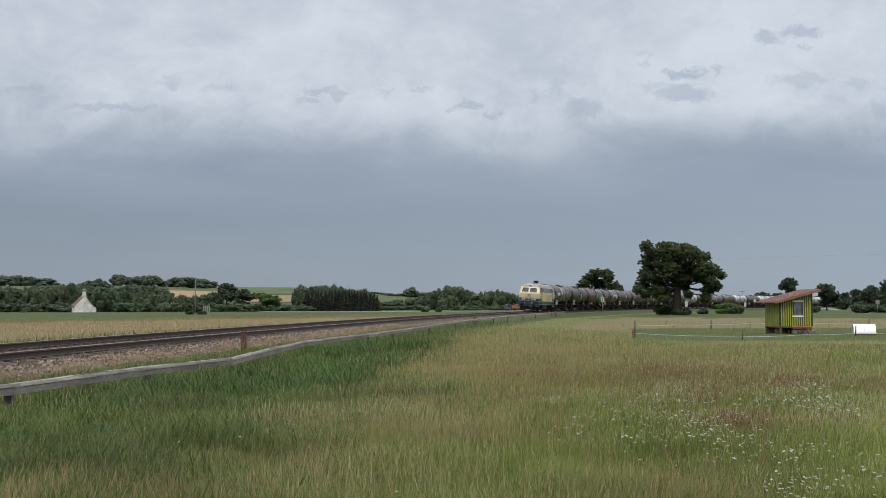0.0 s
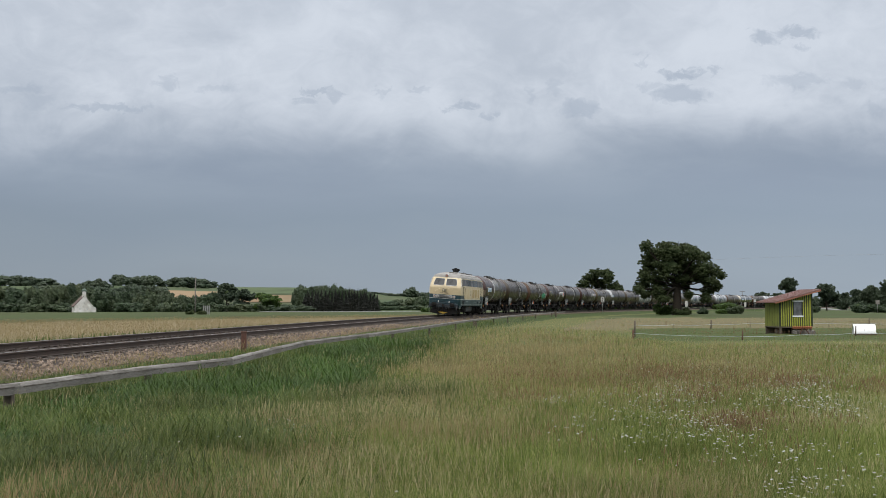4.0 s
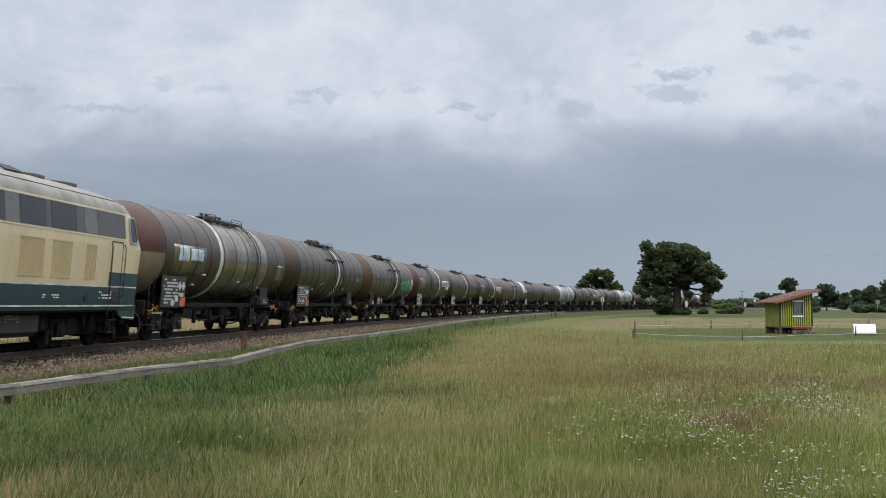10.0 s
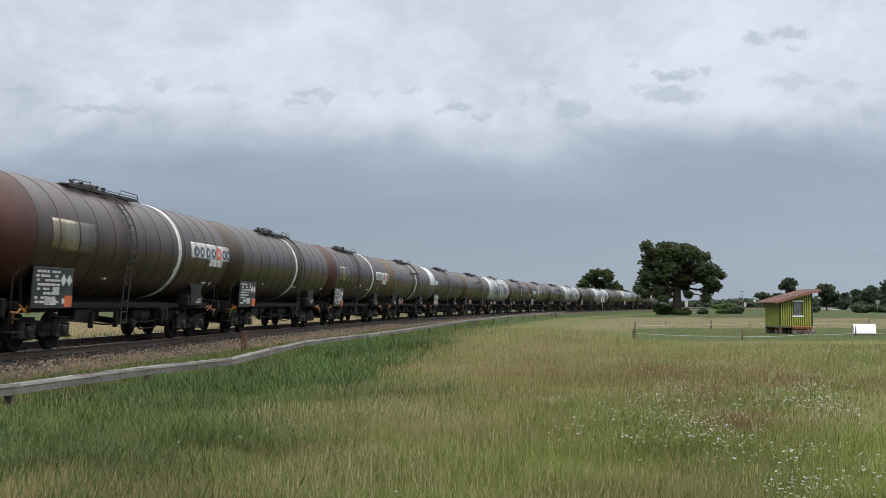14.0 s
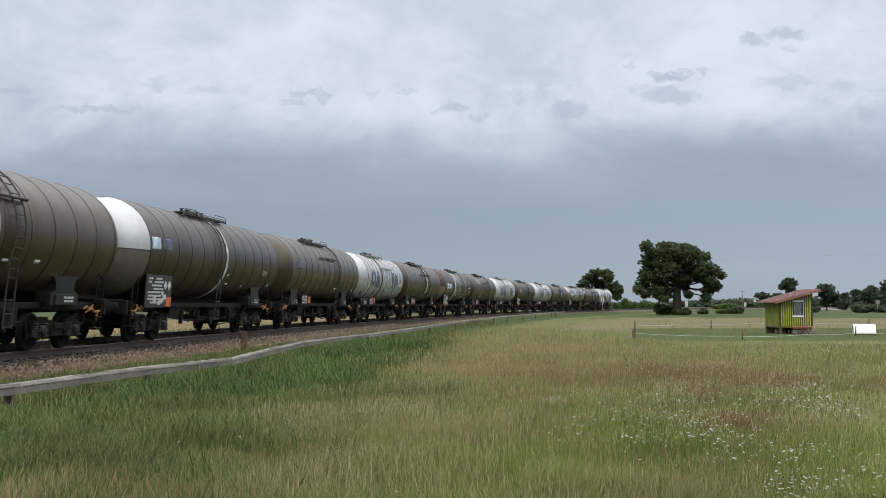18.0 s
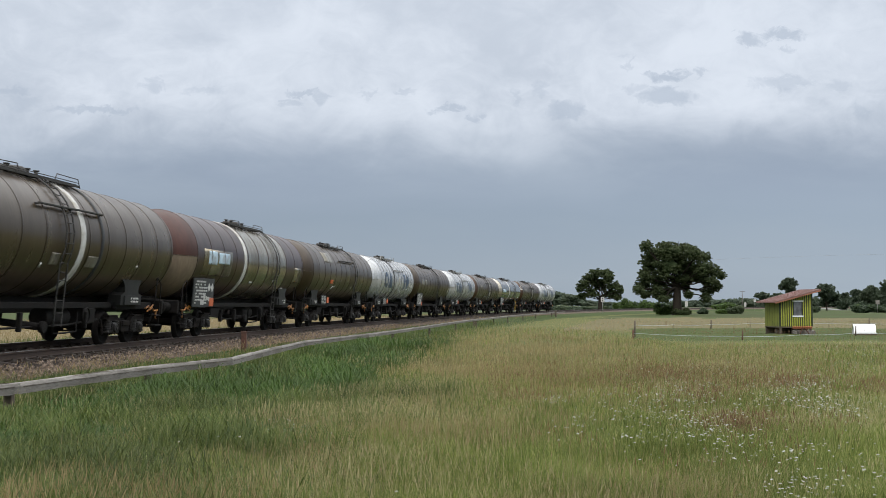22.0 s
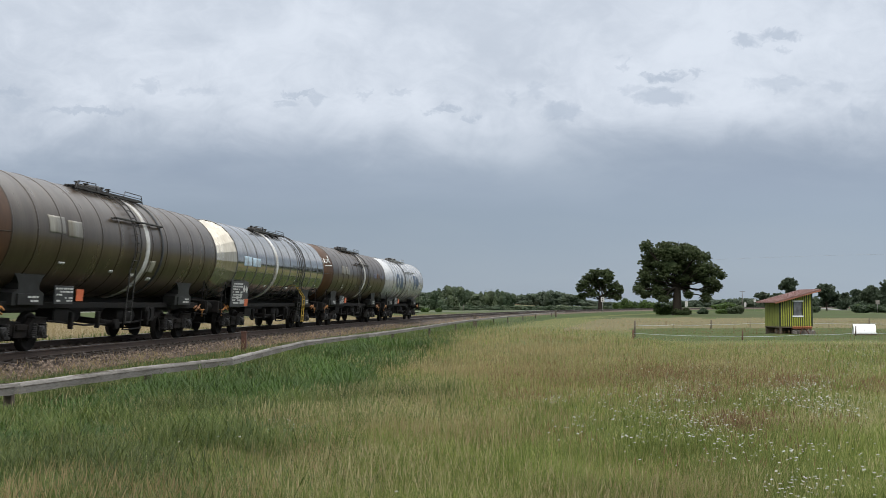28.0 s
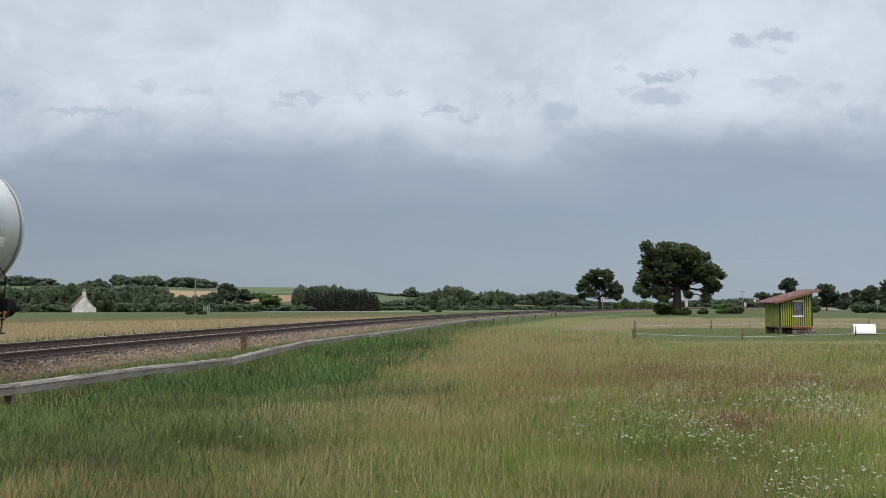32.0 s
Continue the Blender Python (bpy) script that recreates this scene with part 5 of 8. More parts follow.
SPECS = [
    MAROON,
    dict(STRIPED, zones=((0, "dark_taupe"),), head="brown", label="grimy dark taupe tank wagon with white hoop", tall_board=True, patches=(("panel_mark", "grey", 0.60, 0.63, -22, -8), ("panel_mark", "grey", 0.86, 0.90, -12, -4))),
    dict(STRIPED, head="rust", label="taupe tank wagon with green graffiti and rusty end", patches=(*GRAFFITI, ("panel_mark", "pale", 0.915, 0.965, -22, 8), ("lettering_mark", "darkblue", 0.11, 0.20, 2, 14))),
    SIGNED,
    dict(STRIPED, zones=((0, "dark_taupe"),), head="dark_taupe", tall_board=True, label="dark taupe tank wagon with white hoop and side ladder", ladder=0.63, rail=None, hoop=None),
    SIGNED,
    dict(STRIPED, head="tan", ladder=0.63, rail=(0.46, 0.66), hoop=0.50, label="taupe tank wagon with tan end and faded blue lettering",
         patches=(("lettering_mark", "darkblue", 0.134, 0.155, 6, 18), ("lettering_mark", "darkblue", 0.16, 0.18, 6, 18), ("lettering_mark", "darkblue", 0.185, 0.203, 6, 18), ("lettering_mark", "darkblue", 0.208, 0.228, 6, 18))),
    dict(STRIPED, zones=((0, "dark_taupe"),), head="white", head_lower="stone", tall_board=True, stripe=0.527, ladder=0.49, rail=None, hoop=None, stripe_w=0.12, label="dark taupe tank wagon, half its front end white",
         patches=(("logo_mark", "paleblue", 0.065, 0.11, 2, 16), ("logo_mark", "darkblue", 0.12, 0.17, 2, 16), ("panel_mark", "grey", 0.84, 0.88, -18, -10))),
    dict(STRIPED, stripe=None, ladder=0.65, rail=(0.41, 0.62), hoop=None, head="taupe", label="plain taupe tank wagon with side gutter and ladder", patches=(("lettering_mark", "darkblue", 0.11, 0.20, 2, 14),)),
    WHITE,
    dict(STRIPED, zones=((0, "taupe"),), head="brown", label="taupe tank wagon with brown end and white hoop", patches=(("panel_mark", "grey", 0.47, 0.50, -26, -14), ("panel_mark", "grey", 0.60, 0.64, -26, -14))),
    MAROON,
    dict(STRIPED, zones=((0, "brown"), (0.12, "taupe")), stripe=None, ladder=0.67, rail=(0.433, 0.65), hoop=None, head="brown", label="brown-taupe tank wagon with pale patched panels",
         patches=(("panel_mark", "grey", 0.21, 0.33, 22, 44), ("panel_mark", "orange", 0.30, 0.34, -20, -12))),
    WHITE,
    dict(STRIPED, zones=((0, "brown"), (0.455, "dark_taupe"), (0.65, "brown")), stripe=None, ladder=0.60, rail=None, hoop=None, tall_board=True, head="brown", label="brown tank wagon with a darker middle section",
         patches=(("panel_mark", "grey", 0.13, 0.20, -2, 14), ("panel_mark", "grey", 0.21, 0.275, -2, 14), ("panel_mark", "pale", 0.93, 0.965, -24, -6))),
    WHITE,
    dict(STRIPED, head="rust", label="taupe tank wagon with pale square panels and white hoop", patches=(("panel_mark", "grey", 0.171, 0.225, 4, 20), ("panel_mark", "grey", 0.235, 0.29, 2, 18), ("panel_mark", "pale", 0.59, 0.62, -26, -12))),
    dict(STRIPED, zones=((0, "bright_steel"),), head="cream", band_paint="band_grey", stripe=0.428, stripe_w=0.14, ladder=0.705, rail=None, hoop=None, tall_board=True, bands=12, yellow_ladder=0.74,
         label="bright steel-clad tank wagon with a cream pleated end", patches=(("logo_mark", "paleblue", 0.13, 0.19, -4, 10), ("logo_mark", "paleblue", 0.20, 0.27, -4, 9)), marks=9),
    dict(STRIPED, zones=((0, "brown"), (0.1, "taupe"), (0.7, "brown")), head="rust", tag=True, label="taupe-brown tank wagon with graffiti on its rusty end",
         patches=(("panel_mark", "grey", 0.189, 0.245, 2, 20), ("panel_mark", "grey", 0.25, 0.308, 2, 18), ("lettering_mark", "darkblue", 0.74, 0.80, 2, 11), ("lettering_mark", "rust", 0.81, 0.86, 2, 12), ("lettering_mark", "darkblue", 0.87, 0.94, 2, 11))),
    WHITE,
]
loco = locomotive()
TRAIN = [(loco, -0.45, 4.2)]


def build_train():
    rear = (-23.1, -39.7, -56.4, -72.8, -88.9, -105.0, -121.5, -138.1, -154.6, -168.7, -184.7, -201.2, -217.4, -231.8, -248.2, -262.7, -278.5, -294.8, -311.0, -325.2)
    for i, (spec, r) in enumerate(zip(SPECS, rear)):
        wagon = tank_wagon(dict(spec, seed=i * 7 + 1))
        TRAIN.append((wagon, -(r + (spec["length"] - 1.25) / 2) - 0.28, spec["length"] / 2 - (3.05 if spec["length"] > 15 else 2.75)))


build_train()


# ---- trees, woods and bushes ----
def foliage(name, base, second, isl=0.35, scale=0.35):
    return mat(name, base, 0.6, var=0.25, scale=scale, fine=2.5, bump=0.0, second=second, amount=0.6, island=isl, spec=0.25, translucent=0.4)


M_OAK = foliage("oak_leaves", (0.051, 0.070, 0.026), (0.065, 0.081, 0.034), 0.14)
# Woodland green is blued a little for distance haze.
M_WOOD_LEAF = foliage("woodland_leaves", (0.045, 0.069, 0.036), (0.081, 0.101, 0.052), scale=0.045, isl=0.22)
# Far leaves: distance haze mixed into the colour, paler and bluer.
M_HAZED_LEAF = foliage("haze_tinted_leaves", (0.052, 0.074, 0.046), (0.074, 0.095, 0.057), scale=0.03, isl=0.2)
M_PALE_LEAF = foliage("pale_green_leaves", (0.065, 0.109, 0.023), (0.048, 0.085, 0.021))
M_SPRUCE = foliage("spruce_needles", (0.015, 0.017, 0.013), (0.021, 0.022, 0.016), 0.25)
# Filler inside crowns; its darker green gives the shade between leaves.
M_CORE = mat("dark_crown_filler", (0.042, 0.060, 0.026), 0.9, var=0.3, scale=0.6, fine=4, bump=0.5, spec=0.1)
M_BARK = mat("bark", (0.036, 0.030, 0.024), 0.95, var=0.3, scale=1.5, fine=9, bump=0.9, second=(0.035, 0.029, 0.024), stretch=(3, 3, 0.6), spec=0.1)


def place_at(px, dist):
    """East of the camera's line for a bearing at a forward distance."""
    return (px - 784) / 1881.0 * dist


def ground_at(x, y):
    return float(ground_z([x], [y])[0])


def leaf_cloud(clumps, per, size, rng, inner=0.5, round_up=0.5):
    """Leaf sprays scattered through and over ellipsoid clumps (x, y, z, rx, ry, rz)."""
    C = np.asarray(clumps, float)
    w = (C[:, 3] * C[:, 4] * C[:, 5]) ** (2 / 3)
    n = int(per * len(C))
    pick = rng.choice(len(C), n, p=w / w.sum())
    u = rng.normal(size=(n, 3))
    u /= np.linalg.norm(u, axis=1)[:, None]
    rad = rng.uniform(inner, 1.12, n) ** 0.7 + np.maximum(0, rng.normal(size=n)) * 0.07
    p = C[pick, :3] + u * C[pick, 3:] * rad[:, None]
    a = rng.normal(size=(n, 3))
    a /= np.linalg.norm(a, axis=1)[:, None]
    nrm = a * (1.05 - 0.9 * round_up) + u * (0.25 + 0.8 * round_up) + np.array([0, 0, 0.15 + 0.5 * round_up])
    nrm /= np.linalg.norm(nrm, axis=1)[:, None]
    t = np.cross(nrm, rng.normal(size=(n, 3)))
    t /= np.linalg.norm(t, axis=1)[:, None]
    b = np.cross(nrm, t)
    s = size * rng.uniform(0.55, 1.3, n)[:, None]
    v = np.stack([p - t * s * 0.6, p + b * s * 0.42 - nrm * s * 0.12, p + t * s * 0.7 - nrm * s * 0.2, p - b * s * 0.42 - nrm * s * 0.1], 1)
    f = np.arange(4 * n).reshape(n, 4)
    return v.reshape(-1, 3), f


def blob_cores(clumps, rng, k=0.72):
    """Uneven inner masses that keep a crown from being see-through."""
    vs, fs, o = [], [], 0
    nu, nv = 9, 6
    for c in clumps:
        th = np.linspace(0, 2 * np.pi, nu, endpoint=False)
        ph = np.linspace(0.15, np.pi - 0.15, nv)
        P, T = np.meshgrid(ph, th, indexing="ij")
        r = k * (1 + rng.uniform(-0.28, 0.22, P.shape))
        v = np.stack([c[0] + c[3] * r * np.sin(P) * np.cos(T), c[1] + c[4] * r * np.sin(P) * np.sin(T), c[2] + c[5] * r * np.cos(P)], -1).reshape(-1, 3)
        i, j = np.meshgrid(np.arange(nv - 1), np.arange(nu), indexing="ij")
        q = (j + 1) % nu
        fs.append(np.stack([i * nu + j, i * nu + q, (i + 1) * nu + q, (i + 1) * nu + j], -1).reshape(-1, 4) + o)
        vs.append(v)
        o += len(v)
    return np.concatenate(vs), np.concatenate(fs)


def sprays(clumps, rng, n, k):
    """Smaller clumps round the surface of each clump, for a ragged crown."""
    out = []
    for c in clumps:
        c = np.asarray(c, float)
        for _ in range(n):
            u = rng.normal(size=3)
            u /= np.linalg.norm(u)
            r = c[3:] * k * rng.uniform(0.6, 1.25)
            out.append((*(c[:3] + u * c[3:] * rng.uniform(0.25, 1.12)), r[0] * 1.35, r[1] * 1.35, r[2] * 0.9))
    return out


def limb(b, p, q, r0, r1, rng, n=4, bend=0.12):
    p, q = np.asarray(p, float), np.asarray(q, float)
    L = np.linalg.norm(q - p)
    pts = [p + (q - p) * t + rng.normal(size=3) * bend * L * 0.35 * math.sin(math.pi * t) for t in np.linspace(0, 1, n + 1)]
    for i in range(n):
        b.cyl(pts[i], pts[i + 1], r0 + (r1 - r0) * i / n, r0 + (r1 - r0) * (i + 1) / n, 8, caps=False)


def make_tree(name, label, base, clumps, trunk_r, fork, material, per, size, seed, core=0.6, group="", n=44, k=0.23):
    """A tapered trunk with limbs to its clumps, and a crown of leaf sprays."""
    rng = np.random.default_rng(seed)
    t = thing(name, label, "tree" if "tree" in name else "bush", group=group)
    x, y = base
    z0 = ground_at(x, y)
    b = Builder()
    top = np.array([x, y, z0 + fork])
    b.cyl((x, y, z0 - 0.3), (x, y, z0 + 0.5), trunk_r * 1.5, trunk_r * 1.05, 12, caps=False)
    b.cyl((x, y, z0 + 0.5), top, trunk_r * 1.05, trunk_r * 0.8, 12, caps=False)
    for c in clumps:
        limb(b, top + rng.normal(size=3) * 0.1, c[:3], trunk_r * 0.24, trunk_r * 0.06, rng)
        for _ in range(2):
            limb(b, (top + 2 * np.asarray(c[:3])) / 3, np.asarray(c[:3]) + rng.normal(size=3) * np.asarray(c[3:]) * 0.5, trunk_r * 0.10, trunk_r * 0.03, rng, 3)
    part("trunk", b, M_BARK, t, "rough dark bark")
    fine = sprays(clumps, rng, n, k)
    v, f = leaf_cloud(fine, per / n, size, rng, 0.0, 0.5)
    part("crown", big_mesh("crown", v, f, material), None, t)
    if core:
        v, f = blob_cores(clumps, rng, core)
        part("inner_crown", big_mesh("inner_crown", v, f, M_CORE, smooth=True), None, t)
    return t


def clump_at(px, py, rx, ry, dist, depth=None, dy=0.0):
    """A clump by its bearing and height at a distance."""
    k = dist / 1881.0
    return (place_at(px, dist) * (dist + dy) / dist, dist + dy, EYE + (542.4 - py) * k, rx * k, (depth or rx) * k, ry * k)


def oak():
    d = 193
    C = []
    for i, (px, py, rx, ry) in enumerate(((1144, 437, 11, 9), (1156, 448, 20, 14), (1176, 434, 16, 8), (1190, 446, 26, 16), (1212, 438, 16, 9), (1228, 452, 16, 13), (1245, 456, 13, 11), (1148, 468, 17, 18), (1180, 472, 30, 22), (1214, 474, 28, 20),
                                          (1244, 476, 18, 15), (1262, 480, 13, 12), (1276, 487, 8, 7), (1142, 490, 14, 14), (1136, 507, 13, 12), (1130, 514, 9, 8), (1142, 522, 8, 7), (1164, 498, 20, 16), (1160, 516, 13, 12), (1178, 518, 14, 14),
                                          (1172, 529, 10, 7), (1205, 494, 24, 11), (1212, 508, 7, 9), (1218, 522, 6, 7), (1236, 492, 16, 8), (1255, 498, 14, 9), (1268, 507, 8, 9), (1252, 514, 11, 10), (1248, 528, 8, 9), (1200, 460, 24, 18))):
        C.append(clump_at(px, py, rx, ry, d, max(rx, 24), dy=((i * 7) % 5 - 2) * 1.6))
    make_tree("oak_tree", "tall dark green oak with a thick trunk and ragged crown", (place_at(1198, d), d), C, 0.80, 5.0, M_OAK, 5200, 0.225, 3, core=0.60, n=230, k=0.105)


def left_tree():
    d = 315
    C = [clump_at(px, py, rx, ry, d, max(rx, 16), dy=(i % 3 - 1) * 2.0) for i, (px, py, rx, ry) in enumerate(((1056, 484, 13, 8), (1072, 483, 12, 7), (1044, 493, 13, 10), (1076, 494, 12, 11), (1034, 506, 13, 10), (1060, 503, 18, 12),
         (1086, 507, 13, 9), (1046, 520, 13, 8), (1080, 521, 14, 8), (1096, 514, 7, 9), (1026, 511, 7, 6), (1030, 524, 8, 6), (1092, 527, 7, 6)))]
    make_tree("oak_tree", "rounded dark green oak beyond the railway", (place_at(1062, d), d), C, 0.7, 3.6, M_OAK, 2600, 0.38, 5, core=0.54, n=140, k=0.13)


oak()
left_tree()


def round_tree(px, top, half, dist, seed, material=None, base_y=None, label="dark green broadleaf tree on the plain", leaf=0.8, per=600, core=0.42):
    rng = np.random.default_rng(seed)
    x = place_at(px, dist)
    z0 = ground_at(x, dist)
    zt = EYE + (542.4 - top) * dist / 1881.0
    h, w = zt - z0, half * dist / 1881.0
    C = []
    for k in range(9):
        a, q = rng.uniform(0, 2 * np.pi), rng.uniform(0.05, 0.62)
        zz = z0 + h * rng.uniform(0.18, 0.84)
        s = 1 - 0.45 * abs((zz - z0) / h - 0.45)
        C.append((x + w * q * math.cos(a) * s * 1.25, dist + w * q * math.sin(a), zz, w * rng.uniform(0.34, 0.52), w * rng.uniform(0.34, 0.5), h * rng.uniform(0.13, 0.2)))
    C.append((x, dist, z0 + h * 0.84, w * 0.42, w * 0.42, h * 0.15))
    return make_tree("broadleaf_tree", label, (x, dist), C, max(0.25, h * 0.03), h * 0.16, material or M_HAZED_LEAF, per, leaf, seed, core, group="trees on the plain")


for args in ((1395, 492, 21, 330, 11), (1462, 503, 24, 400, 12), (1350, 517, 16, 470, 13), (1371, 519, 14, 470, 14), (1496, 517, 14, 460, 15), (1515, 512, 16, 380, 16), (1540, 505, 20, 360, 17), (1566, 496, 20, 350, 18), (1592, 500, 22, 350, 19),
             (1428, 520, 12, 480, 20), (402, 501, 30, 440, 21), (432, 512, 24, 430, 22)):
    round_tree(*args)
round_tree(468, 519, 34, 425, 23, M_PALE_LEAF, label="pale green broadleaf tree by the field edge")


def bush(px, py_top, half, dist, seed, material, label):
    rng = np.random.default_rng(seed)
    x, k = place_at(px, dist), dist / 1881.0
    z0 = ground_at(x, dist)
    h, w = EYE + (542.4 - py_top) * k - z0, half * k
    C = [(x + w * rng.uniform(-0.62, 0.62), dist + w * rng.uniform(-0.3, 0.3), z0 + h * rng.uniform(0.28, 0.62), w * rng.uniform(0.28, 0.45), w * rng.uniform(0.3, 0.4), h * rng.uniform(0.28, 0.4)) for _ in range(7)]
    C.append((x, dist, z0 + 0.35 * h, w * 0.8, w * 0.4, h * 0.36))
    t = thing("bush", label, "bush", group="bushes on the meadow")
    v, f = leaf_cloud(C, 240, max(0.16, 0.0014 * dist), rng)
    part("leaves", big_mesh("leaves", v, f, material), None, t)
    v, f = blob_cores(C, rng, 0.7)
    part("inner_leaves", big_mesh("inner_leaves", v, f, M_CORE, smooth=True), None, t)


for args in ((1174, 536, 19, 196, 31, M_PALE_LEAF, "green bush at the foot of the oak"), (1204, 544, 18, 191, 32, M_OAK, "low dark bush at the foot of the oak"), (1243, 544, 11, 215, 33, M_WOOD_LEAF, "low green bush on the meadow"),
             (1302, 538, 17, 225, 34, M_WOOD_LEAF, "rounded green bush on the meadow"), (1275, 547, 12, 225, 35, M_PALE_LEAF, "low pale bush on the meadow"), (1112, 526, 20, 300, 36, M_PALE_LEAF, "bright green shrub beyond the track"),
             (1145, 528, 18, 300, 37, M_PALE_LEAF, "bright green shrub beyond the track"), (1092, 532, 10, 305, 38, M_PALE_LEAF, "bright green shrub beyond the track"), (1526, 536, 28, 260, 39, M_WOOD_LEAF, "wide green thicket on the meadow"),
             (1560, 538, 22, 265, 40, M_WOOD_LEAF, "wide green thicket on the meadow"), (1437, 540, 14, 270, 41, M_WOOD_LEAF, "green bush behind the hen house"), (337, 549, 9, 240, 42, M_OAK, "dark bush on the field edge"),
             (357, 549, 10, 240, 43, M_OAK, "dark bush on the field edge"), (752, 544, 8, 330, 44, M_PALE_LEAF, "small pale bush beside the field track"), (776, 545, 7, 330, 45, M_PALE_LEAF, "small pale bush beside the field track"),
             (1280, 533, 26, 340, 46, M_PALE_LEAF, "grassy green mound with low shrubs")):
    bush(*args)


def wood(name, label, table, dist, step, material, seed, conifer=False, leaf=1.3, per=60, spread=30):
    """A far wood: crowns along a skyline given as bearing and top."""
    leaf, per = leaf * 0.52, per * (1.15 if dist < 540 else 0.62)
    rng = np.random.default_rng(seed)
    xs, ys = [p[0] for p in table], [p[1] for p in table]
    C, px = [], xs[0]
    while px < xs[-1]:
        d = dist + rng.uniform(-spread, spread)
        k = d / 1881.0
        x = place_at(px, d)
        z0 = ground_at(x, d) - 0.5
        h = EYE + (542.4 - np.interp(px, xs, ys)) * k - z0
        h = max(2.0, h * rng.uniform(0.88, 1.02))
        w = step * k * rng.uniform(0.9, 1.5)
        if conifer:
            for q in range(7):
                u = q / 6
                C.append((x + rng.normal() * 0.2, d, z0 + h * (0.12 + 0.84 * u), w * (0.62 - 0.52 * u), w * (0.62 - 0.52 * u), h * 0.12))
        else:
            for q in range(7):
                zz = z0 + h * (0.78 if q == 0 else rng.uniform(0.18, 0.72))
                C.append((x + w * rng.uniform(-0.6, 0.6) * (0.3 if q == 0 else 1), d + w * rng.uniform(-0.5, 0.5), zz, w * rng.uniform(0.38, 0.6), w * rng.uniform(0.38, 0.55), h * rng.uniform(0.17, 0.30)))
        px += step * rng.uniform(0.45, 0.8)
    v, f = leaf_cloud(C, per, leaf, rng, 0.72, 0.40)
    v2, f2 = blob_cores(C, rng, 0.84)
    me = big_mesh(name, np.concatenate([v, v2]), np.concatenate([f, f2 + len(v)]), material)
    tagged(new(name, me), label, "woodland", kind="stuff")


wood("field_edge_wood", "dark green broadleaf wood along the field edge", ((-80, 504), (0, 506), (40, 508), (80, 509), (110, 505), (140, 503), (168, 511), (200, 513), (240, 512), (262, 512), (290, 518), (320, 522), (350, 523), (375, 517), (392, 515)), 455, 12, M_WOOD_LEAF, 51)
wood("field_edge_wood", "low green thicket along the field edge", ((-60, 534), (60, 536), (140, 538), (260, 534), (390, 536), (470, 538), (545, 540)), 430, 12, M_WOOD_LEAF, 52, leaf=1.1, per=44)
wood("ridge_wood", "dark hilltop wood on the ridge", ((-60, 486), (20, 487), (60, 490), (88, 493), (99, 502)), 860, 11, M_HAZED_LEAF, 53, leaf=1.9)
wood("ridge_wood", "rounded hilltop copse", ((146, 501), (160, 495), (182, 494), (192, 502)), 800, 10, M_HAZED_LEAF, 54, leaf=1.8)
wood("ridge_wood", "open row of trees on the ridge", ((203, 488), (212, 484), (222, 489), (238, 490), (246, 490), (258, 485), (275, 486), (283, 494)), 880, 10, M_HAZED_LEAF, 55, leaf=1.7)
wood("ridge_wood", "long dark wood on the ridge", ((300, 492), (330, 490), (360, 492), (379, 500)), 880, 10, M_HAZED_LEAF, 56, leaf=1.8)
wood("ridge_wood", "dark tree belt on the slope", ((60, 506), (110, 503), (200, 509), (228, 504), (262, 503), (290, 508), (302, 516)), 700, 11, M_HAZED_LEAF, 64, leaf=1.5)
wood("spruce_wood", "dark spruce plantation", ((541, 519), (560, 514), (600, 514), (630, 513), (650, 517), (672, 524)), 420, 9, M_SPRUCE, 57, conifer=True, leaf=0.9, per=46)
wood("broadleaf_wood", "broadleaf wood behind the spruces", ((526, 508), (545, 503), (575, 507), (595, 503), (615, 508), (650, 514), (668, 524)), 520, 11, M_WOOD_LEAF, 58, leaf=1.3)
wood("hedge_row", "thin distant hedge with scattered trees", ((660, 518), (700, 520), (715, 519), (722, 508), (732, 509), (738, 518), (770, 516)), 900, 9, M_HAZED_LEAF, 59, leaf=1.6, per=26)
wood("broadleaf_wood", "tall broadleaf wood across the plain", ((665, 538), (700, 530), (740, 526), (765, 514), (772, 507), (800, 505), (824, 507), (834, 515), (850, 515), (875, 512), (897, 512), (906, 524)), 560, 11, M_WOOD_LEAF, 60, leaf=1.4)
wood("broadleaf_wood", "low thicket across the plain", ((660, 542), (760, 540), (900, 541), (1040, 542), (1125, 541)), 520, 11, M_WOOD_LEAF, 61, leaf=1.2)
wood("distant_wood", "hazy distant wood on a low rise", ((905, 526), (925, 521), (950, 516), (985, 514), (1000, 517), (1022, 523), (1035, 530), (1060, 534), (1150, 535)), 950, 10, M_HAZED_LEAF, 62, leaf=1.9)
wood("distant_wood", "flat distant tree line across the plain", ((1150, 536), (1200, 532), (1260, 530), (1320, 527), (1360, 530), (1440, 524), (1500, 526), (1600, 520), (1680, 520)), 760, 10, M_HAZED_LEAF, 63, leaf=1.7)

# ---- fields on the hill ----
M_TANFIELD = mat("tan_field", (0.209, 0.150, 0.090), 0.95, var=0.1, scale=0.02, fine=0.3, bump=0.1, spec=0.1)
M_REDFIELD = mat("red_brown_field", (0.167, 0.110, 0.065), 0.95, var=0.12, scale=0.02, fine=0.3, bump=0.1, second=(0.153, 0.135, 0.077), amount=0.8, spec=0.1)
M_GREENFIELD = mat("green_field", (0.068, 0.091, 0.044), 0.95, var=0.1, scale=0.02, fine=0.3, bump=0.1, spec=0.1)


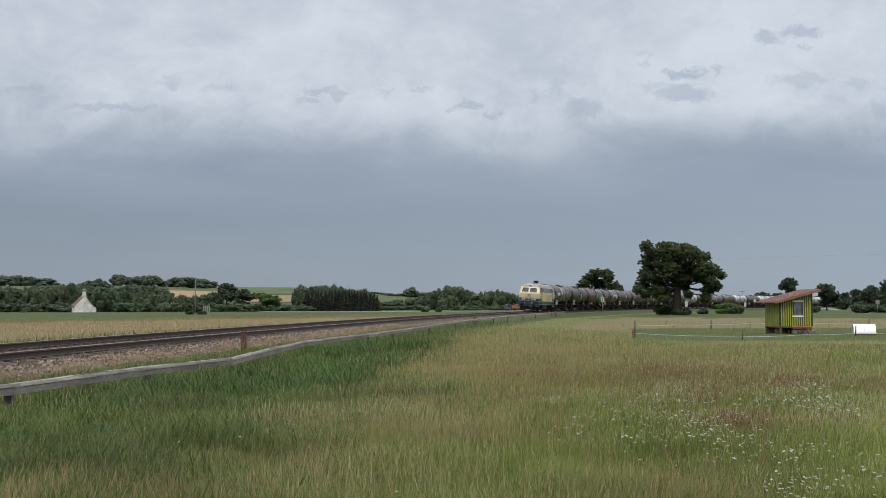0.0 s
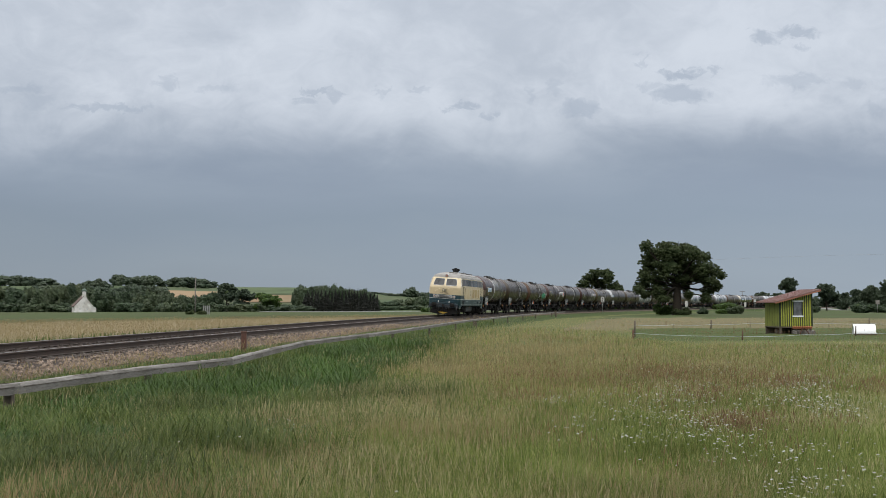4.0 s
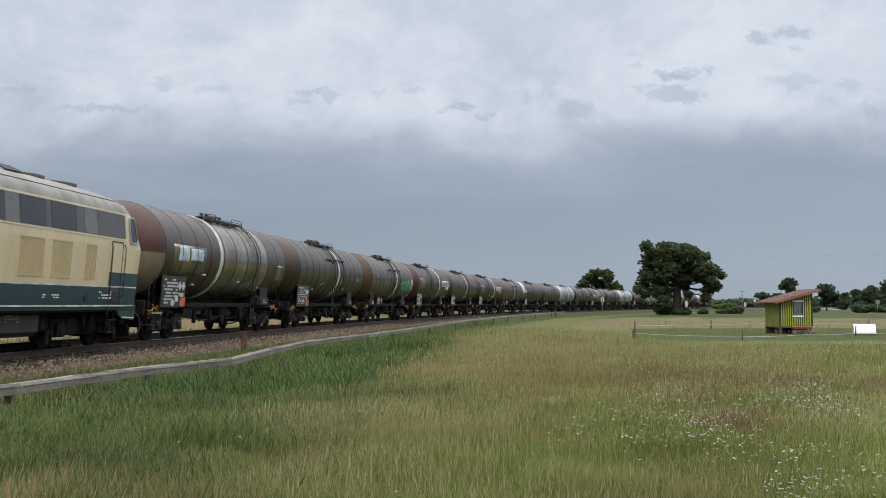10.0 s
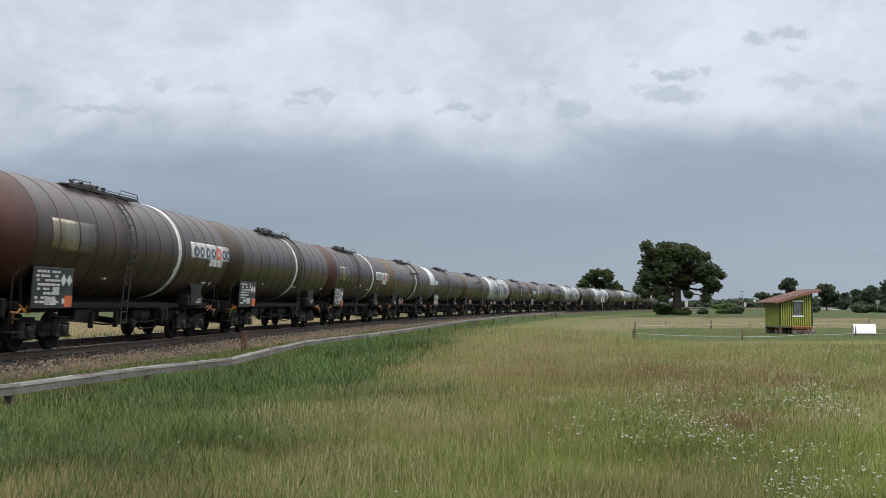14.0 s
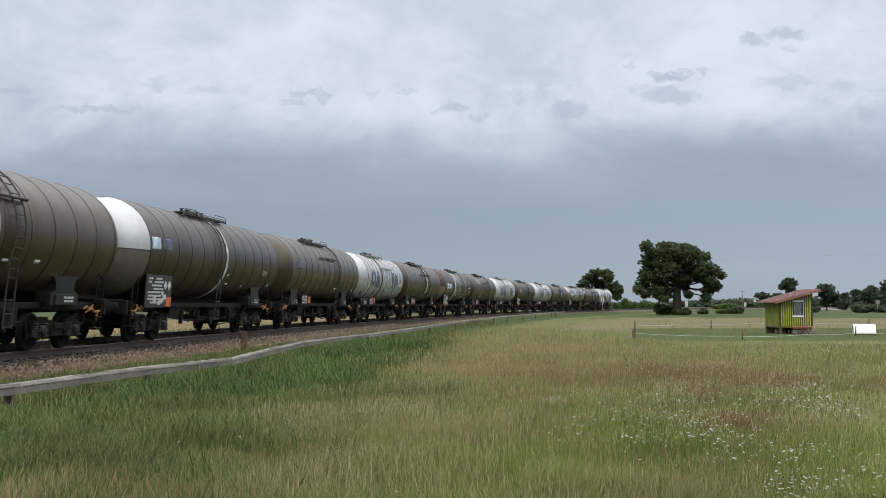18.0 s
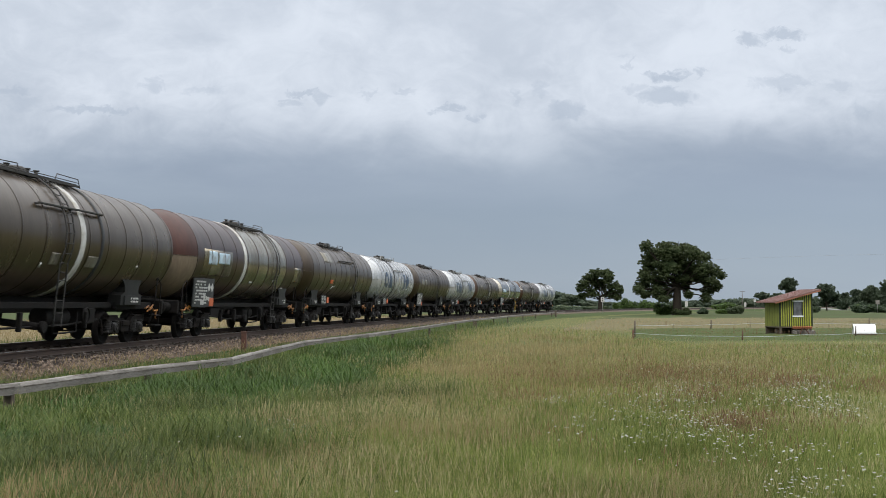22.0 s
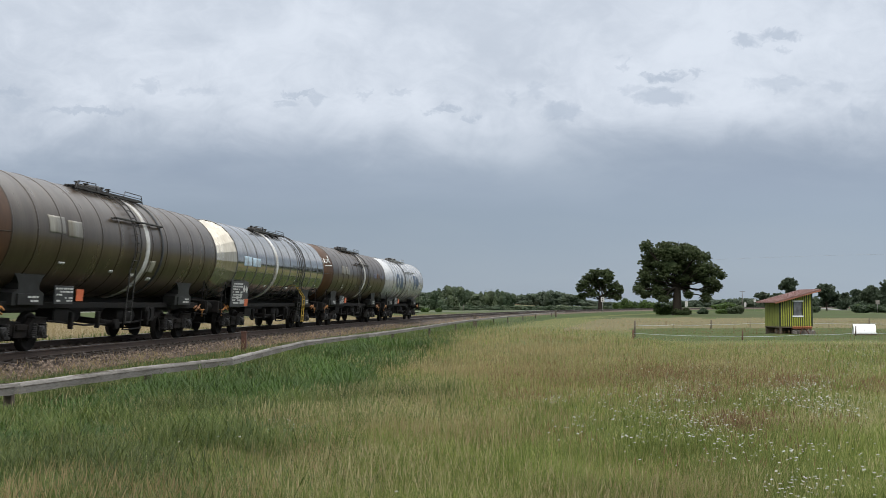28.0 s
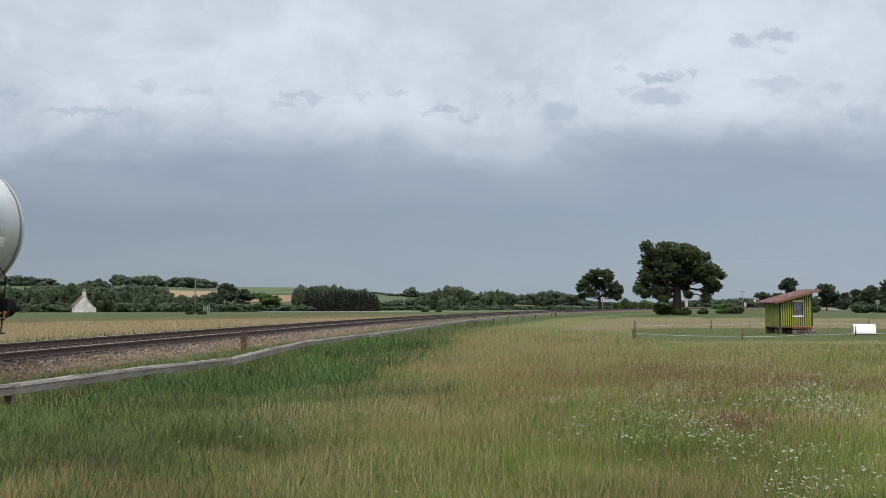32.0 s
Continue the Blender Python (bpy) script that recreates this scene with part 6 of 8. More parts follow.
def hill_field(label, material, px0, px1, d0, d1, lift=0.35):
    n = 24
    D, P = np.meshgrid(np.linspace(d0, d1, n), np.linspace(px0, px1, n), indexing="ij")
    P = P + 6 * np.sin(D / 60.0)
    x, y = place_at(P, D).ravel(), D.ravel()
    v = np.stack([x, y, ground_z(x, y) + lift], 1)
    i, j = np.meshgrid(np.arange(n - 1), np.arange(n - 1), indexing="ij")
    f = np.stack([i * n + j, i * n + j + 1, (i + 1) * n + j + 1, (i + 1) * n + j], -1).reshape(-1, 4)
    tagged(new("hill_field", big_mesh("hill_field", v, f, material, smooth=True)), label, "field", kind="structure")


hill_field("ripening tan field on the hillside", M_TANFIELD, 262, 392, 640, 790)
hill_field("green field on the hillside", M_GREENFIELD, 400, 560, 760, 1000)
hill_field("reddish-brown ploughed field on the hillside", M_REDFIELD, 425, 545, 640, 752)
hill_field("pale tan field on a low rise", M_TANFIELD, 905, 960, 860, 960)


# ---- white gabled house by the wood ----
M_WHITEWASH = mat("whitewashed_wall", (0.64, 0.63, 0.60), 0.85, var=0.12, scale=0.5, fine=4, bump=0.15, second=(0.40, 0.375, 0.335), amount=0.75)
M_ROOFTILE = mat("old_roof_tiles", (0.10, 0.065, 0.05), 0.85, var=0.25, scale=0.8, fine=8, bump=0.4)
M_HUTGREEN = mat("olive_green_boards", (0.155, 0.175, 0.022), 0.65, var=0.08, scale=1.5, fine=14, bump=0.12, second=(0.125, 0.14, 0.020))
M_HUTYELLOW = mat("yellow_green_boards", (0.30, 0.315, 0.035), 0.6, var=0.08, scale=1.5, fine=14, bump=0.12, second=(0.24, 0.25, 0.03))
M_HUTDARK = mat("dark_green_battens", (0.018, 0.030, 0.010), 0.7, var=0.1, scale=2, fine=15, bump=0.1)
M_HUTROOF = mat("red_sheet_roof", (0.172, 0.090, 0.076), 0.55, var=0.1, scale=1.0, fine=9, bump=0.1, second=(0.140, 0.076, 0.066))
M_TIMBER = mat("weathered_timber", (0.194, 0.180, 0.162), 0.9, var=0.25, scale=1.2, fine=16, bump=0.6, second=(0.122, 0.111, 0.095), amount=0.75, stretch=(0.6, 3, 3), obrand=0.15)
M_TIMBERDARK = mat("dark_damp_timber", (0.085, 0.068, 0.050), 0.9, var=0.3, scale=2, fine=14, bump=0.5, second=(0.05, 0.04, 0.03))
M_RUSTPOST = mat("rusty_post", (0.080, 0.034, 0.022), 0.85, var=0.25, scale=4, fine=25, bump=0.4, second=(0.07, 0.035, 0.025))
M_PLASTIC = mat("white_plastic", (0.680, 0.689, 0.697), 0.4, var=0.03, scale=2, fine=10, bump=0.02, second=(0.595, 0.595, 0.578), amount=0.3)
M_TAPE = mat("white_fence_tape", (0.33, 0.37, 0.37), 0.6, var=0.1, scale=3, fine=20, bump=0.0)
M_POLE = mat("grey_pole_wood", (0.13, 0.115, 0.10), 0.9, var=0.15, scale=2, fine=12, bump=0.3)


def chapel():
    d = 405
    x = place_at(147, d)
    z = ground_at(x, d)
    t = thing("white_chapel", "small whitewashed gabled chapel with a bell turret beside the wood", "chapel", pose(x, d, z, 0, 0, 25))
    part("wall", Builder().prism([(-3.4, -0.4), (3.1, -0.4), (3.1, 2.3), (0.1, 6.2), (-3.4, 2.5)], -4.5, 4.5), M_WHITEWASH, t)
    part("roof", Builder().prism([(-3.75, 2.1), (0.1, 6.2), (0.1, 6.45), (-3.75, 2.35)], -4.62, 4.8), M_ROOFTILE, t, "dark old tiled roof slope")
    part("roof", Builder().prism([(3.45, 1.85), (0.1, 6.2), (0.1, 6.45), (3.45, 2.1)], -4.4, 4.8), M_ROOFTILE, t, "dark old tiled roof slope")
    part("gable_coping", Builder().prism([(3.5, 1.9), (0.1, 6.3), (0.1, 6.55), (3.5, 2.15)], -4.72, -4.3), M_WHITEWASH, t)
    tw = part("bell_turret", Builder().prism([(-0.75, 5.2), (0.95, 5.2), (0.72, 6.6), (0.68, 8.0), (-0.5, 8.0), (-0.54, 6.6)], -4.6, -3.4), M_WHITEWASH, t)
    part("dome", Builder().lathe([(-0.05, 0.85), (0.12, 0.92), (0.5, 0.8), (0.85, 0.45), (1.0, 0.10), (1.25, 0.03)], 14, (0.09, -4.0, 8.0), axis=2), mat("green_copper", (0.085, 0.125, 0.095), 0.7, var=0.2, scale=1, fine=8, bump=0.1), tw, "weathered green copper dome")
    part("lean_to", Builder().prism([(3.1, -0.4), (4.5, -0.4), (4.5, 1.5), (4.2, 1.9), (3.1, 2.0)], -4.3, 0.5), M_WHITEWASH, t)
    for px, pz in ((-1.4, 1.3), (1.2, 1.3), (0.1, 3.6)):
        wd = part("window", Builder().box((px, -4.51, pz), (0.6, 0.06, 0.8), 0.01), M_WHITEWASH, t)
        part("pane", Builder().box((px, -4.545, pz), (0.46, 0.03, 0.66)), mat("pale_weathered_glass", (0.42, 0.42, 0.40), 0.3, var=0.1, scale=2, fine=10, bump=0), wd)


chapel()


# ---- hen house on stilts ----
def hen_house():
    m = pose(19.55, 61.8, 0.0, 0, 0, 6.5)
    z = 0.43
    t = thing("hen_house", "yellow-green wooden hen house with sloping red roof on stilts", "hen house", m)
    W, D = 1.94, 2.1
    lo, hi = 1.90, 2.42
    side = part("side_wall", Builder().box((0.02, D / 2, (z + lo) / 2), (0.04, D, lo - z)), M_HUTGREEN, t, "plain olive-green boarded side")
    part("far_wall", Builder().box((W - 0.02, D / 2, (z + hi) / 2), (0.04, D, hi - z)), M_HUTGREEN, t)
    part("back_wall", Builder().prism([(0.04, z), (W - 0.04, z), (W - 0.04, hi), (0.04, lo)], D - 0.04, D), M_HUTGREEN, t)
    for k in range(5):
        part("plank_joint", Builder().box((-0.003, 0.35 + 0.35 * k, (z + lo) / 2), (0.008, 0.012, lo - z - 0.02)), M_HUTDARK, side)
    # boarded front round the window
    wx0, wx1, wz0, wz1 = 0.82, 1.36, 1.02, 1.90
    n = 14
    for k in range(n):
        x0, x1 = 0.04 + (W - 0.08) * k / n, 0.04 + (W - 0.08) * (k + 1) / n
        top = lo + (hi - lo) * (x0 + x1) / 2 / W - 0.02
        spans = [(z, top)] if x1 < wx0 + 0.02 or x0 > wx1 - 0.02 else [(z, wz0), (wz1, top)]
        for a, b in spans:
            part("board", Builder().box(((x0 + x1) / 2, 0.02, (a + b) / 2), (x1 - x0 - 0.008, 0.03, b - a)), M_HUTYELLOW, t)
            part("batten", Builder().box((x0, -0.008, (a + b) / 2), (0.045, 0.026, b - a)), M_HUTDARK, t)
    for x in (0.0, W):
        part("corner_post", Builder().box((x, -0.005, (z + (lo if x == 0 else hi)) / 2), (0.09, 0.07, (lo if x == 0 else hi) - z), 0.008), M_HUTDARK, t)
    wf = Builder()
    for b in (((wx0 + wx1) / 2, -0.02, wz1, wx1 - wx0 + 0.12, 0.075), ((wx0 + wx1) / 2, -0.02, wz0, wx1 - wx0 + 0.12, 0.085)):
        wf.box(b[:3], (b[3], 0.07, b[4]), 0.006)
    for x in (wx0, wx1):
        part("window_post", Builder().box((x, -0.015, (wz0 + wz1) / 2), (0.06, 0.06, wz1 - wz0 - 0.08), 0.006), M_HUTDARK, t)
    win = part("window", wf, M_PLASTIC, t, "white head and sill round a grey pane")
    part("pane", Builder().box(((wx0 + wx1) / 2, 0.01, (wz0 + wz1) / 2), (wx1 - wx0 - 0.05, 0.015, wz1 - wz0 - 0.05)), mat("dusty_pane", (0.13, 0.135, 0.15), 0.10, var=0.1, scale=2, fine=6, bump=0, second=(0.07, 0.07, 0.075)), win)
    # roof sheet with ribs
    roof = part("roof", Builder().prism([(-0.42, lo - 0.10), (W + 0.42, hi + 0.12), (W + 0.42, hi + 0.17), (-0.42, lo - 0.05)], -0.35, D + 0.3), M_HUTROOF, t, "faded red ribbed sheet roof")
    for k in range(12):
        y = -0.33 + (D + 0.6) * k / 11
        part("roof_rib", Builder().prism([(-0.42, lo - 0.05), (W + 0.42, hi + 0.17), (W + 0.42, hi + 0.20), (-0.42, lo - 0.02)], y - 0.03, y + 0.03), M_HUTROOF, roof)
    part("fascia", Builder().prism([(-0.42, lo - 0.16), (W + 0.42, hi + 0.06), (W + 0.42, hi + 0.12), (-0.42, lo - 0.10)], -0.36, -0.33), mat("orange_red_fascia", (0.27, 0.105, 0.055), 0.6, var=0.12, scale=2, fine=14, bump=0.1), t, "orange-red roof edge board")
    part("floor_frame", Builder().box((W / 2, D / 2, z - 0.04), (W, D, 0.08), 0.01), M_TIMBERDARK, t)
    for x in (0.06, W / 2, W - 0.06):
        for y in (0.08, D - 0.08):
            part("stilt", Builder().box((x, y, z / 2 - 0.08), (0.11, 0.11, z + 0.05), 0.01), M_TIMBERDARK, t)
    part("ramp_board", Builder().box((W * 0.66, -0.16, 0.37), (1.20, 0.05, 0.13), 0.01, (20, 0, 0)), mat("rusty_orange_boards", (0.30, 0.10, 0.045), 0.8, var=0.3, scale=3, fine=16, bump=0.2, second=(0.13, 0.06, 0.035)), t, "rusty orange board under the front")
    # Added boards block the light, so the space under the floor stays dark.
    part("rear_skirt", Builder().box((W / 2, D - 0.22, 0.20), (W - 0.15, 0.04, 0.42), 0.008), M_TIMBERDARK, t, "added dark boards that keep light out below the floor")
    part("side_skirt", Builder().box((W - 0.14, D / 2, 0.20), (0.04, D - 0.5, 0.42), 0.008), M_TIMBERDARK, t)
    rubble = mat("grey_concrete_rubble", (0.17, 0.16, 0.145), 0.95, var=0.3, scale=4, fine=18, bump=0.4, second=(0.10, 0.09, 0.075))
    for k in range(9):
        u = (k * 0.618) % 1
        part("block", Builder().box((0.85 + 1.35 * u, -0.05 + 0.42 * ((k * 0.37) % 1), 0.09), (0.24 + 0.1 * ((k * 0.7) % 1), 0.20, 0.22), 0.03, (4 * (k % 3), 8 - 6 * (k % 4), 31 * k)), rubble, t, "grey concrete block")
    for k in range(4):
        part("crate", Builder().box((0.25 + 0.42 * k, 0.75 + 0.25 * (k % 3), 0.14), (0.32, 0.3, 0.26), 0.02, (0, 0, 20 * k)), M_TIMBERDARK, t)
    lg = Builder().tube([(W * 0.85, -0.25, 0.0), (W * 0.7, -0.15, 0.42)], 0.03).tube([(W * 0.55, -0.3, 0.0), (W * 0.68, -0.15, 0.42)], 0.03)
    part("prop", lg, M_RUSTPOST, t)


hen_house()


def shelter():
    x, y = place_at(1527, 59.5), 59.5
    t = thing("animal_shelter", "white half-round plastic animal shelter on the grass", "shelter", pose(x, y, 0.02, 0, 0, -16))
    b = Builder()
    n = 16
    for r, q in ((0.56, 1), (0.53, -1)):
        v, f = [], []
        for xx in (-0.56, 0.56):
            v += [(xx, -math.cos(math.pi * k / n) * r, math.sin(math.pi * k / n) * r * 1.02) for k in range(n + 1)]
        f = [(k, k + 1, n + 2 + k, n + 1 + k) for k in range(n)]
        b.add(v, f, True)
    part("cover", b, M_PLASTIC, t)
    e = Builder()
    for xx in (-0.56, 0.56):
        pts = [(xx, -math.cos(math.pi * k / n) * 0.55, math.sin(math.pi * k / n) * 0.56) for k in range(n + 1)]
        e.tube(pts, 0.02, 5)
    part("rim", e, M_PLASTIC, t)
    part("back_panel", Builder().add([(0.53, -math.cos(math.pi * k / n) * 0.54, math.sin(math.pi * k / n) * 0.55) for k in range(n + 1)], [tuple(range(n + 1))]), M_PLASTIC, t)
    part("base_rail", Builder().box((0.0, -0.57, 0.03), (1.2, 0.05, 0.06), 0.01), M_TIMBERDARK, t)


shelter()


def tape(b, p, q, sag=0.06, n=10):
    p, q = np.asarray(p, float), np.asarray(q, float)
    pts = [p + (q - p) * k / n - np.array([0, 0, sag * 4 * (k / n) * (1 - k / n)]) for k in range(n + 1)]
    return b.tube(pts, 0.012, 4)


def paddock_fence():
    t = thing("paddock_fence", "low electric paddock fence with pale tape and dark posts", "fence")
    front = [(place_at(1119, 54), 54, 0.24), (place_at(1312, 51.8), 51.8, 0.14), (place_at(1420, 55), 55, 0.14), (place_at(1512, 57.5), 57.5, 0.16), (place_at(1600, 57.5), 57.5, 0.2)]
    back = [(place_at(1122, 56), 56, 0.62), (place_at(1190, 68), 68, 0.42), (place_at(1257, 76), 76, 0.30), (place_at(1326, 78), 78, 0.36), (place_at(1465, 79), 79, 0.34), (place_at(1536, 80), 80, 0.32), (place_at(1600, 80), 80, 0.3)]
    for line in (front, back):
        for a, c in zip(line[:-1], line[1:]):
            part("tape", tape(Builder(), a, c, 0.05), M_TAPE, t)
    for (x, y, z), m, r, h in ((front[0], M_RUSTPOST, 0.05, 0.42), (back[0], M_TIMBERDARK, 0.055, 0.85), (front[1], M_RUSTPOST, 0.045, 0.42), (back[2], M_TIMBERDARK, 0.05, 0.62), (back[1], M_TIMBERDARK, 0.02, 0.5),
                               (back[3], M_TIMBERDARK, 0.02, 0.5), (back[5], M_TIMBERDARK, 0.04, 0.7), (front[3], M_TIMBERDARK, 0.045, 0.55), (back[4], M_TIMBERDARK, 0.02, 0.5)):
        part("post", Builder().cyl((x, y, -0.2), (x + 0.02, y, h), r, r * 0.85, 8), m, t)


paddock_fence()


# ---- low timber guard rail beside the track ----
RAIL_LINE = ((-6.35, 9.3, 0.645), (-5.85, 12.0, 0.615), (-5.66, 14.2, 0.575), (-5.05, 18.1, 0.57), (-4.30, 21.5, 0.555), (-4.06, 26.5, 0.60), (-4.02, 31.2, 0.585), (-3.42, 35.3, 0.585), (-2.80, 39.6, 0.58), (-2.15, 44.2, 0.58),
             (-0.75, 55.0, 0.60), (0.75, 68.0, 0.61), (2.5, 82.0, 0.61), (6.2, 103.0, 0.66), (11.2, 130.0, 0.72), (18.6, 163.0, 0.80))


def guard_rail():
    t = thing("guard_rail", "low weathered grey timber guard rail on short posts", "guard rail")
    rng = random.Random(8)
    for i, (a, b) in enumerate(zip(RAIL_LINE[:-1], RAIL_LINE[1:])):
        A, B = Vector(a), Vector(b)
        d = B - A
        m = d.to_track_quat("X", "Z").to_matrix().to_4x4()
        m.translation = (A + B) / 2 - Vector((0, 0, 0.06))
        L = d.length + 0.03
        # a sawn beam with a split, uneven top
        n = 14
        bm = Builder()
        prof = [(-0.06, -0.072), (0.06, -0.072), (0.065, 0.02), (0.05, 0.066), (0.01, 0.075), (-0.045, 0.07), (-0.065, 0.03)]
        v, k = [], len(prof)
        for q in range(n + 1):
            x = -L / 2 + L * q / n
            for y, z in prof:
                v.append((x, y + rng.uniform(-0.006, 0.006), z + rng.uniform(-0.006, 0.006)))
        f = [(q * k + j, q * k + (j + 1) % k, (q + 1) * k + (j + 1) % k, (q + 1) * k + j) for q in range(n) for j in range(k)]
        bm.add(v, f + [tuple(range(k)), tuple(range(n * k + k - 1, n * k - 1, -1))])
        beam = part("beam", bm, M_TIMBER, t, at=m)
        cr = Builder()
        for _ in range(5):
            x, w = rng.uniform(-L / 2 + 0.3, L / 2 - 0.9), rng.uniform(0.4, min(1.6, L / 2))
            cr.box((x + w / 2 if x + w < L / 2 else x, rng.uniform(-0.05, 0.055), 0.0735), (w * 0.9, 0.006, 0.008))
        part("split", cr, M_TIMBERDARK, beam)
        gr = Builder()
        x = -L / 2 + 0.05
        while x < L / 2 - 0.4:
            w = min(rng.uniform(0.5, 2.2), L / 2 - x)
            gr.box((x + w / 2, -0.0645, rng.uniform(0.008, 0.020)), (w, 0.008, rng.uniform(0.006, 0.014)))
            x += w + rng.uniform(0.02, 0.3)
        part("side_split", gr, M_TIMBERDARK, beam)
        if i in (4, 5, 6, 7):
            continue
        steps = 1 if i < 9 else max(1, round(d.length / 14.0))
        for q in range(steps):
            p = A + d * ((q + (0.03 if i != 2 else -0.05)) / steps)
            g = ground_at(p.x, p.y)
            part("post", Builder().box((p.x, p.y + 0.02, (p.z - 0.10 + g - 0.25) / 2), (0.11, 0.11, p.z - 0.10 - g + 0.25), 0.012), M_TIMBERDARK, t)


guard_rail()


def marker_post(px, d, h, r, label, material):
    x = place_at(px, d)
    g = ground_at(x, d)
    t = thing("marker_post", label, "post", pose(x, d, g))
    part("shaft", Builder().box((0, 0, h / 2 - 0.1), (r * 2, r * 1.4, h + 0.2), 0.01), material, t)
    part("cap", Builder().box((0, 0, h + 0.02), (r * 2.3, r * 1.7, 0.05), 0.01), material, t)


marker_post(433, 35.5, 0.62, 0.085, "short rusty marker post beside the ballast", M_RUSTPOST)
marker_post(840, 84, 0.85, 0.13, "short dark wooden post by the guard rail", M_TIMBERDARK)
marker_post(983, 150, 0.85, 0.13, "short dark wooden post by the track", M_TIMBERDARK)


def line_sign(px, d, z_top, w, h, label, bars_on=True, board=None):
    x = place_at(px, d)
    g = ground_at(x, d)
    t = thing("track_sign", label, "sign", pose(x, d, g), group="signs beside the track")
    part("pole", Builder().cyl((0, 0, -0.2), (0, 0, z_top - g), 0.05, 0.05, 8), M_STEEL, t)
    bd = part("board", Builder().box((0, -0.07, z_top - g - h / 2), (w, 0.04, h), 0.01), board or M_WHITE, t)
    if bars_on:
        part("digit_bars", Builder().box((0, -0.094, z_top - g - h * 0.3), (w * 0.3, 0.01, h * 0.28)).box((0, -0.094, z_top - g - h * 0.72), (w * 0.3, 0.01, h * 0.25)), M_BOARD, bd)


line_sign(1066, 203, 3.37, 0.66, 0.98, "white track sign with dark bars on a pole")
line_sign(1214, 292, 3.0, 0.75, 1.5, "white track marker board on a pole", False)
line_sign(1318, 352, 2.9, 0.7, 1.5, "white track marker board on a pole", False)
line_sign(1335, 360, 4.0, 0.8, 0.9, "white track sign on a tall pole", False)
line_sign(1552, 250, 3.0, 1.0, 0.9, "weathered tan sign on a post by the thicket", False, M_TIMBER)


def utility_pole(px, d, top, label, arm=True):
    x, z = place_at(px, d), EYE + (542.4 - top) * d / 1881.0
    g = ground_at(x, d)
    t = thing("utility_pole", label, "pole", pose(x, d, 0))
    part("mast", Builder().cyl((0, 0, g - 0.5), (0, 0, z), 0.17, 0.12, 10), M_POLE, t)
    if arm:
        part("cross_arm", Builder().box((0, 0, z - 0.35), (2.0, 0.12, 0.12), 0.01), M_POLE, t)
        for k in (-0.9, 0, 0.9):
            part("insulator", Builder().lathe([(z - 0.3, 0.05), (z - 0.2, 0.09), (z - 0.12, 0.05), (z - 0.05, 0.03)], 8, (k, 0, 0), axis=2), M_STEEL, t)


utility_pole(346, 300, 491, "tall thin wooden pole at the field edge", False)
utility_pole(1313, 430, 515, "wooden utility pole with a cross arm")
utility_pole(820, 470, 540, "thin distant pole across the plain", False)


def overhead_wire():
    t = thing("overhead_wire", "thin overhead wire crossing the plain", "wire")
    pts = []
    for k in range(21):
        u = k / 20
        px, py, d = 1262 + (1640 - 1262) * u, 460 - 11 * u - 1.5 * math.sin(math.pi * u), 205 + 10 * u
        pts.append((place_at(px, d), d, EYE + (542.4 - py) * d / 1881.0))
    part("cable", Builder().tube(pts, 0.010, 4), M_STEEL, t)


overhead_wire()


def field_gate():
    d = 245
    x = place_at(366, d)
    g = ground_at(x, d)
    t = thing("field_crate", "grey slatted hut beside the field bush", "hut", pose(x, d, g))
    for k in range(4):
        part("slat", Builder().box((-0.66 + 0.44 * k, 0, 1.0), (0.30, 0.06, 2.0), 0.01), M_STEEL, t)
    part("rail", Builder().box((0, 0.06, 1.75), (1.7, 0.06, 0.1)), M_STEEL, t)
    part("lower_rail", Builder().box((0, 0.06, 0.4), (1.7, 0.06, 0.1)), M_STEEL, t)


field_gate()




# ---- the country road across the plain, and a truck on it ----
M_ROAD = mat("pale_old_asphalt", (0.15, 0.15, 0.145), 0.85, var=0.15, scale=0.1, fine=1.5, bump=0.2, second=(0.16, 0.155, 0.15), spec=0.3)
M_CAB = mat("grey_blue_cab_paint", (0.06, 0.075, 0.085), 0.45, var=0.08, scale=1, fine=8, bump=0.02)
M_LOAD = mat("orange_tipper_paint", (0.27, 0.085, 0.035), 0.6, var=0.12, scale=1, fine=8, bump=0.05, second=(0.28, 0.10, 0.05))
M_TRUCKGLASS = mat("dark_truck_glass", (0.03, 0.035, 0.04), 0.1, var=0.05, scale=1, fine=8, bump=0)
ROAD = ((900.0, 560.0), (430.0, 480.0), (60.0, 438.0), (-30.0, 385.0), (-60.0, 402.0), (-95.0, 470.0), (-190.0, 660.0))


def road_spot(u):
    """A spot u metres along the road, counted from its eastern end, with its heading."""
    for (ax, ay), (bx, by) in zip(ROAD[:-1], ROAD[1:]):
        n = math.hypot(bx - ax, by - ay)
        if u <= n or (bx, by) == ROAD[-1]:
            x, y = ax + (bx - ax) * u / n, ay + (by - ay) * u / n
            return x, y, math.degrees(math.atan2(by - ay, bx - ax))
        u -= n


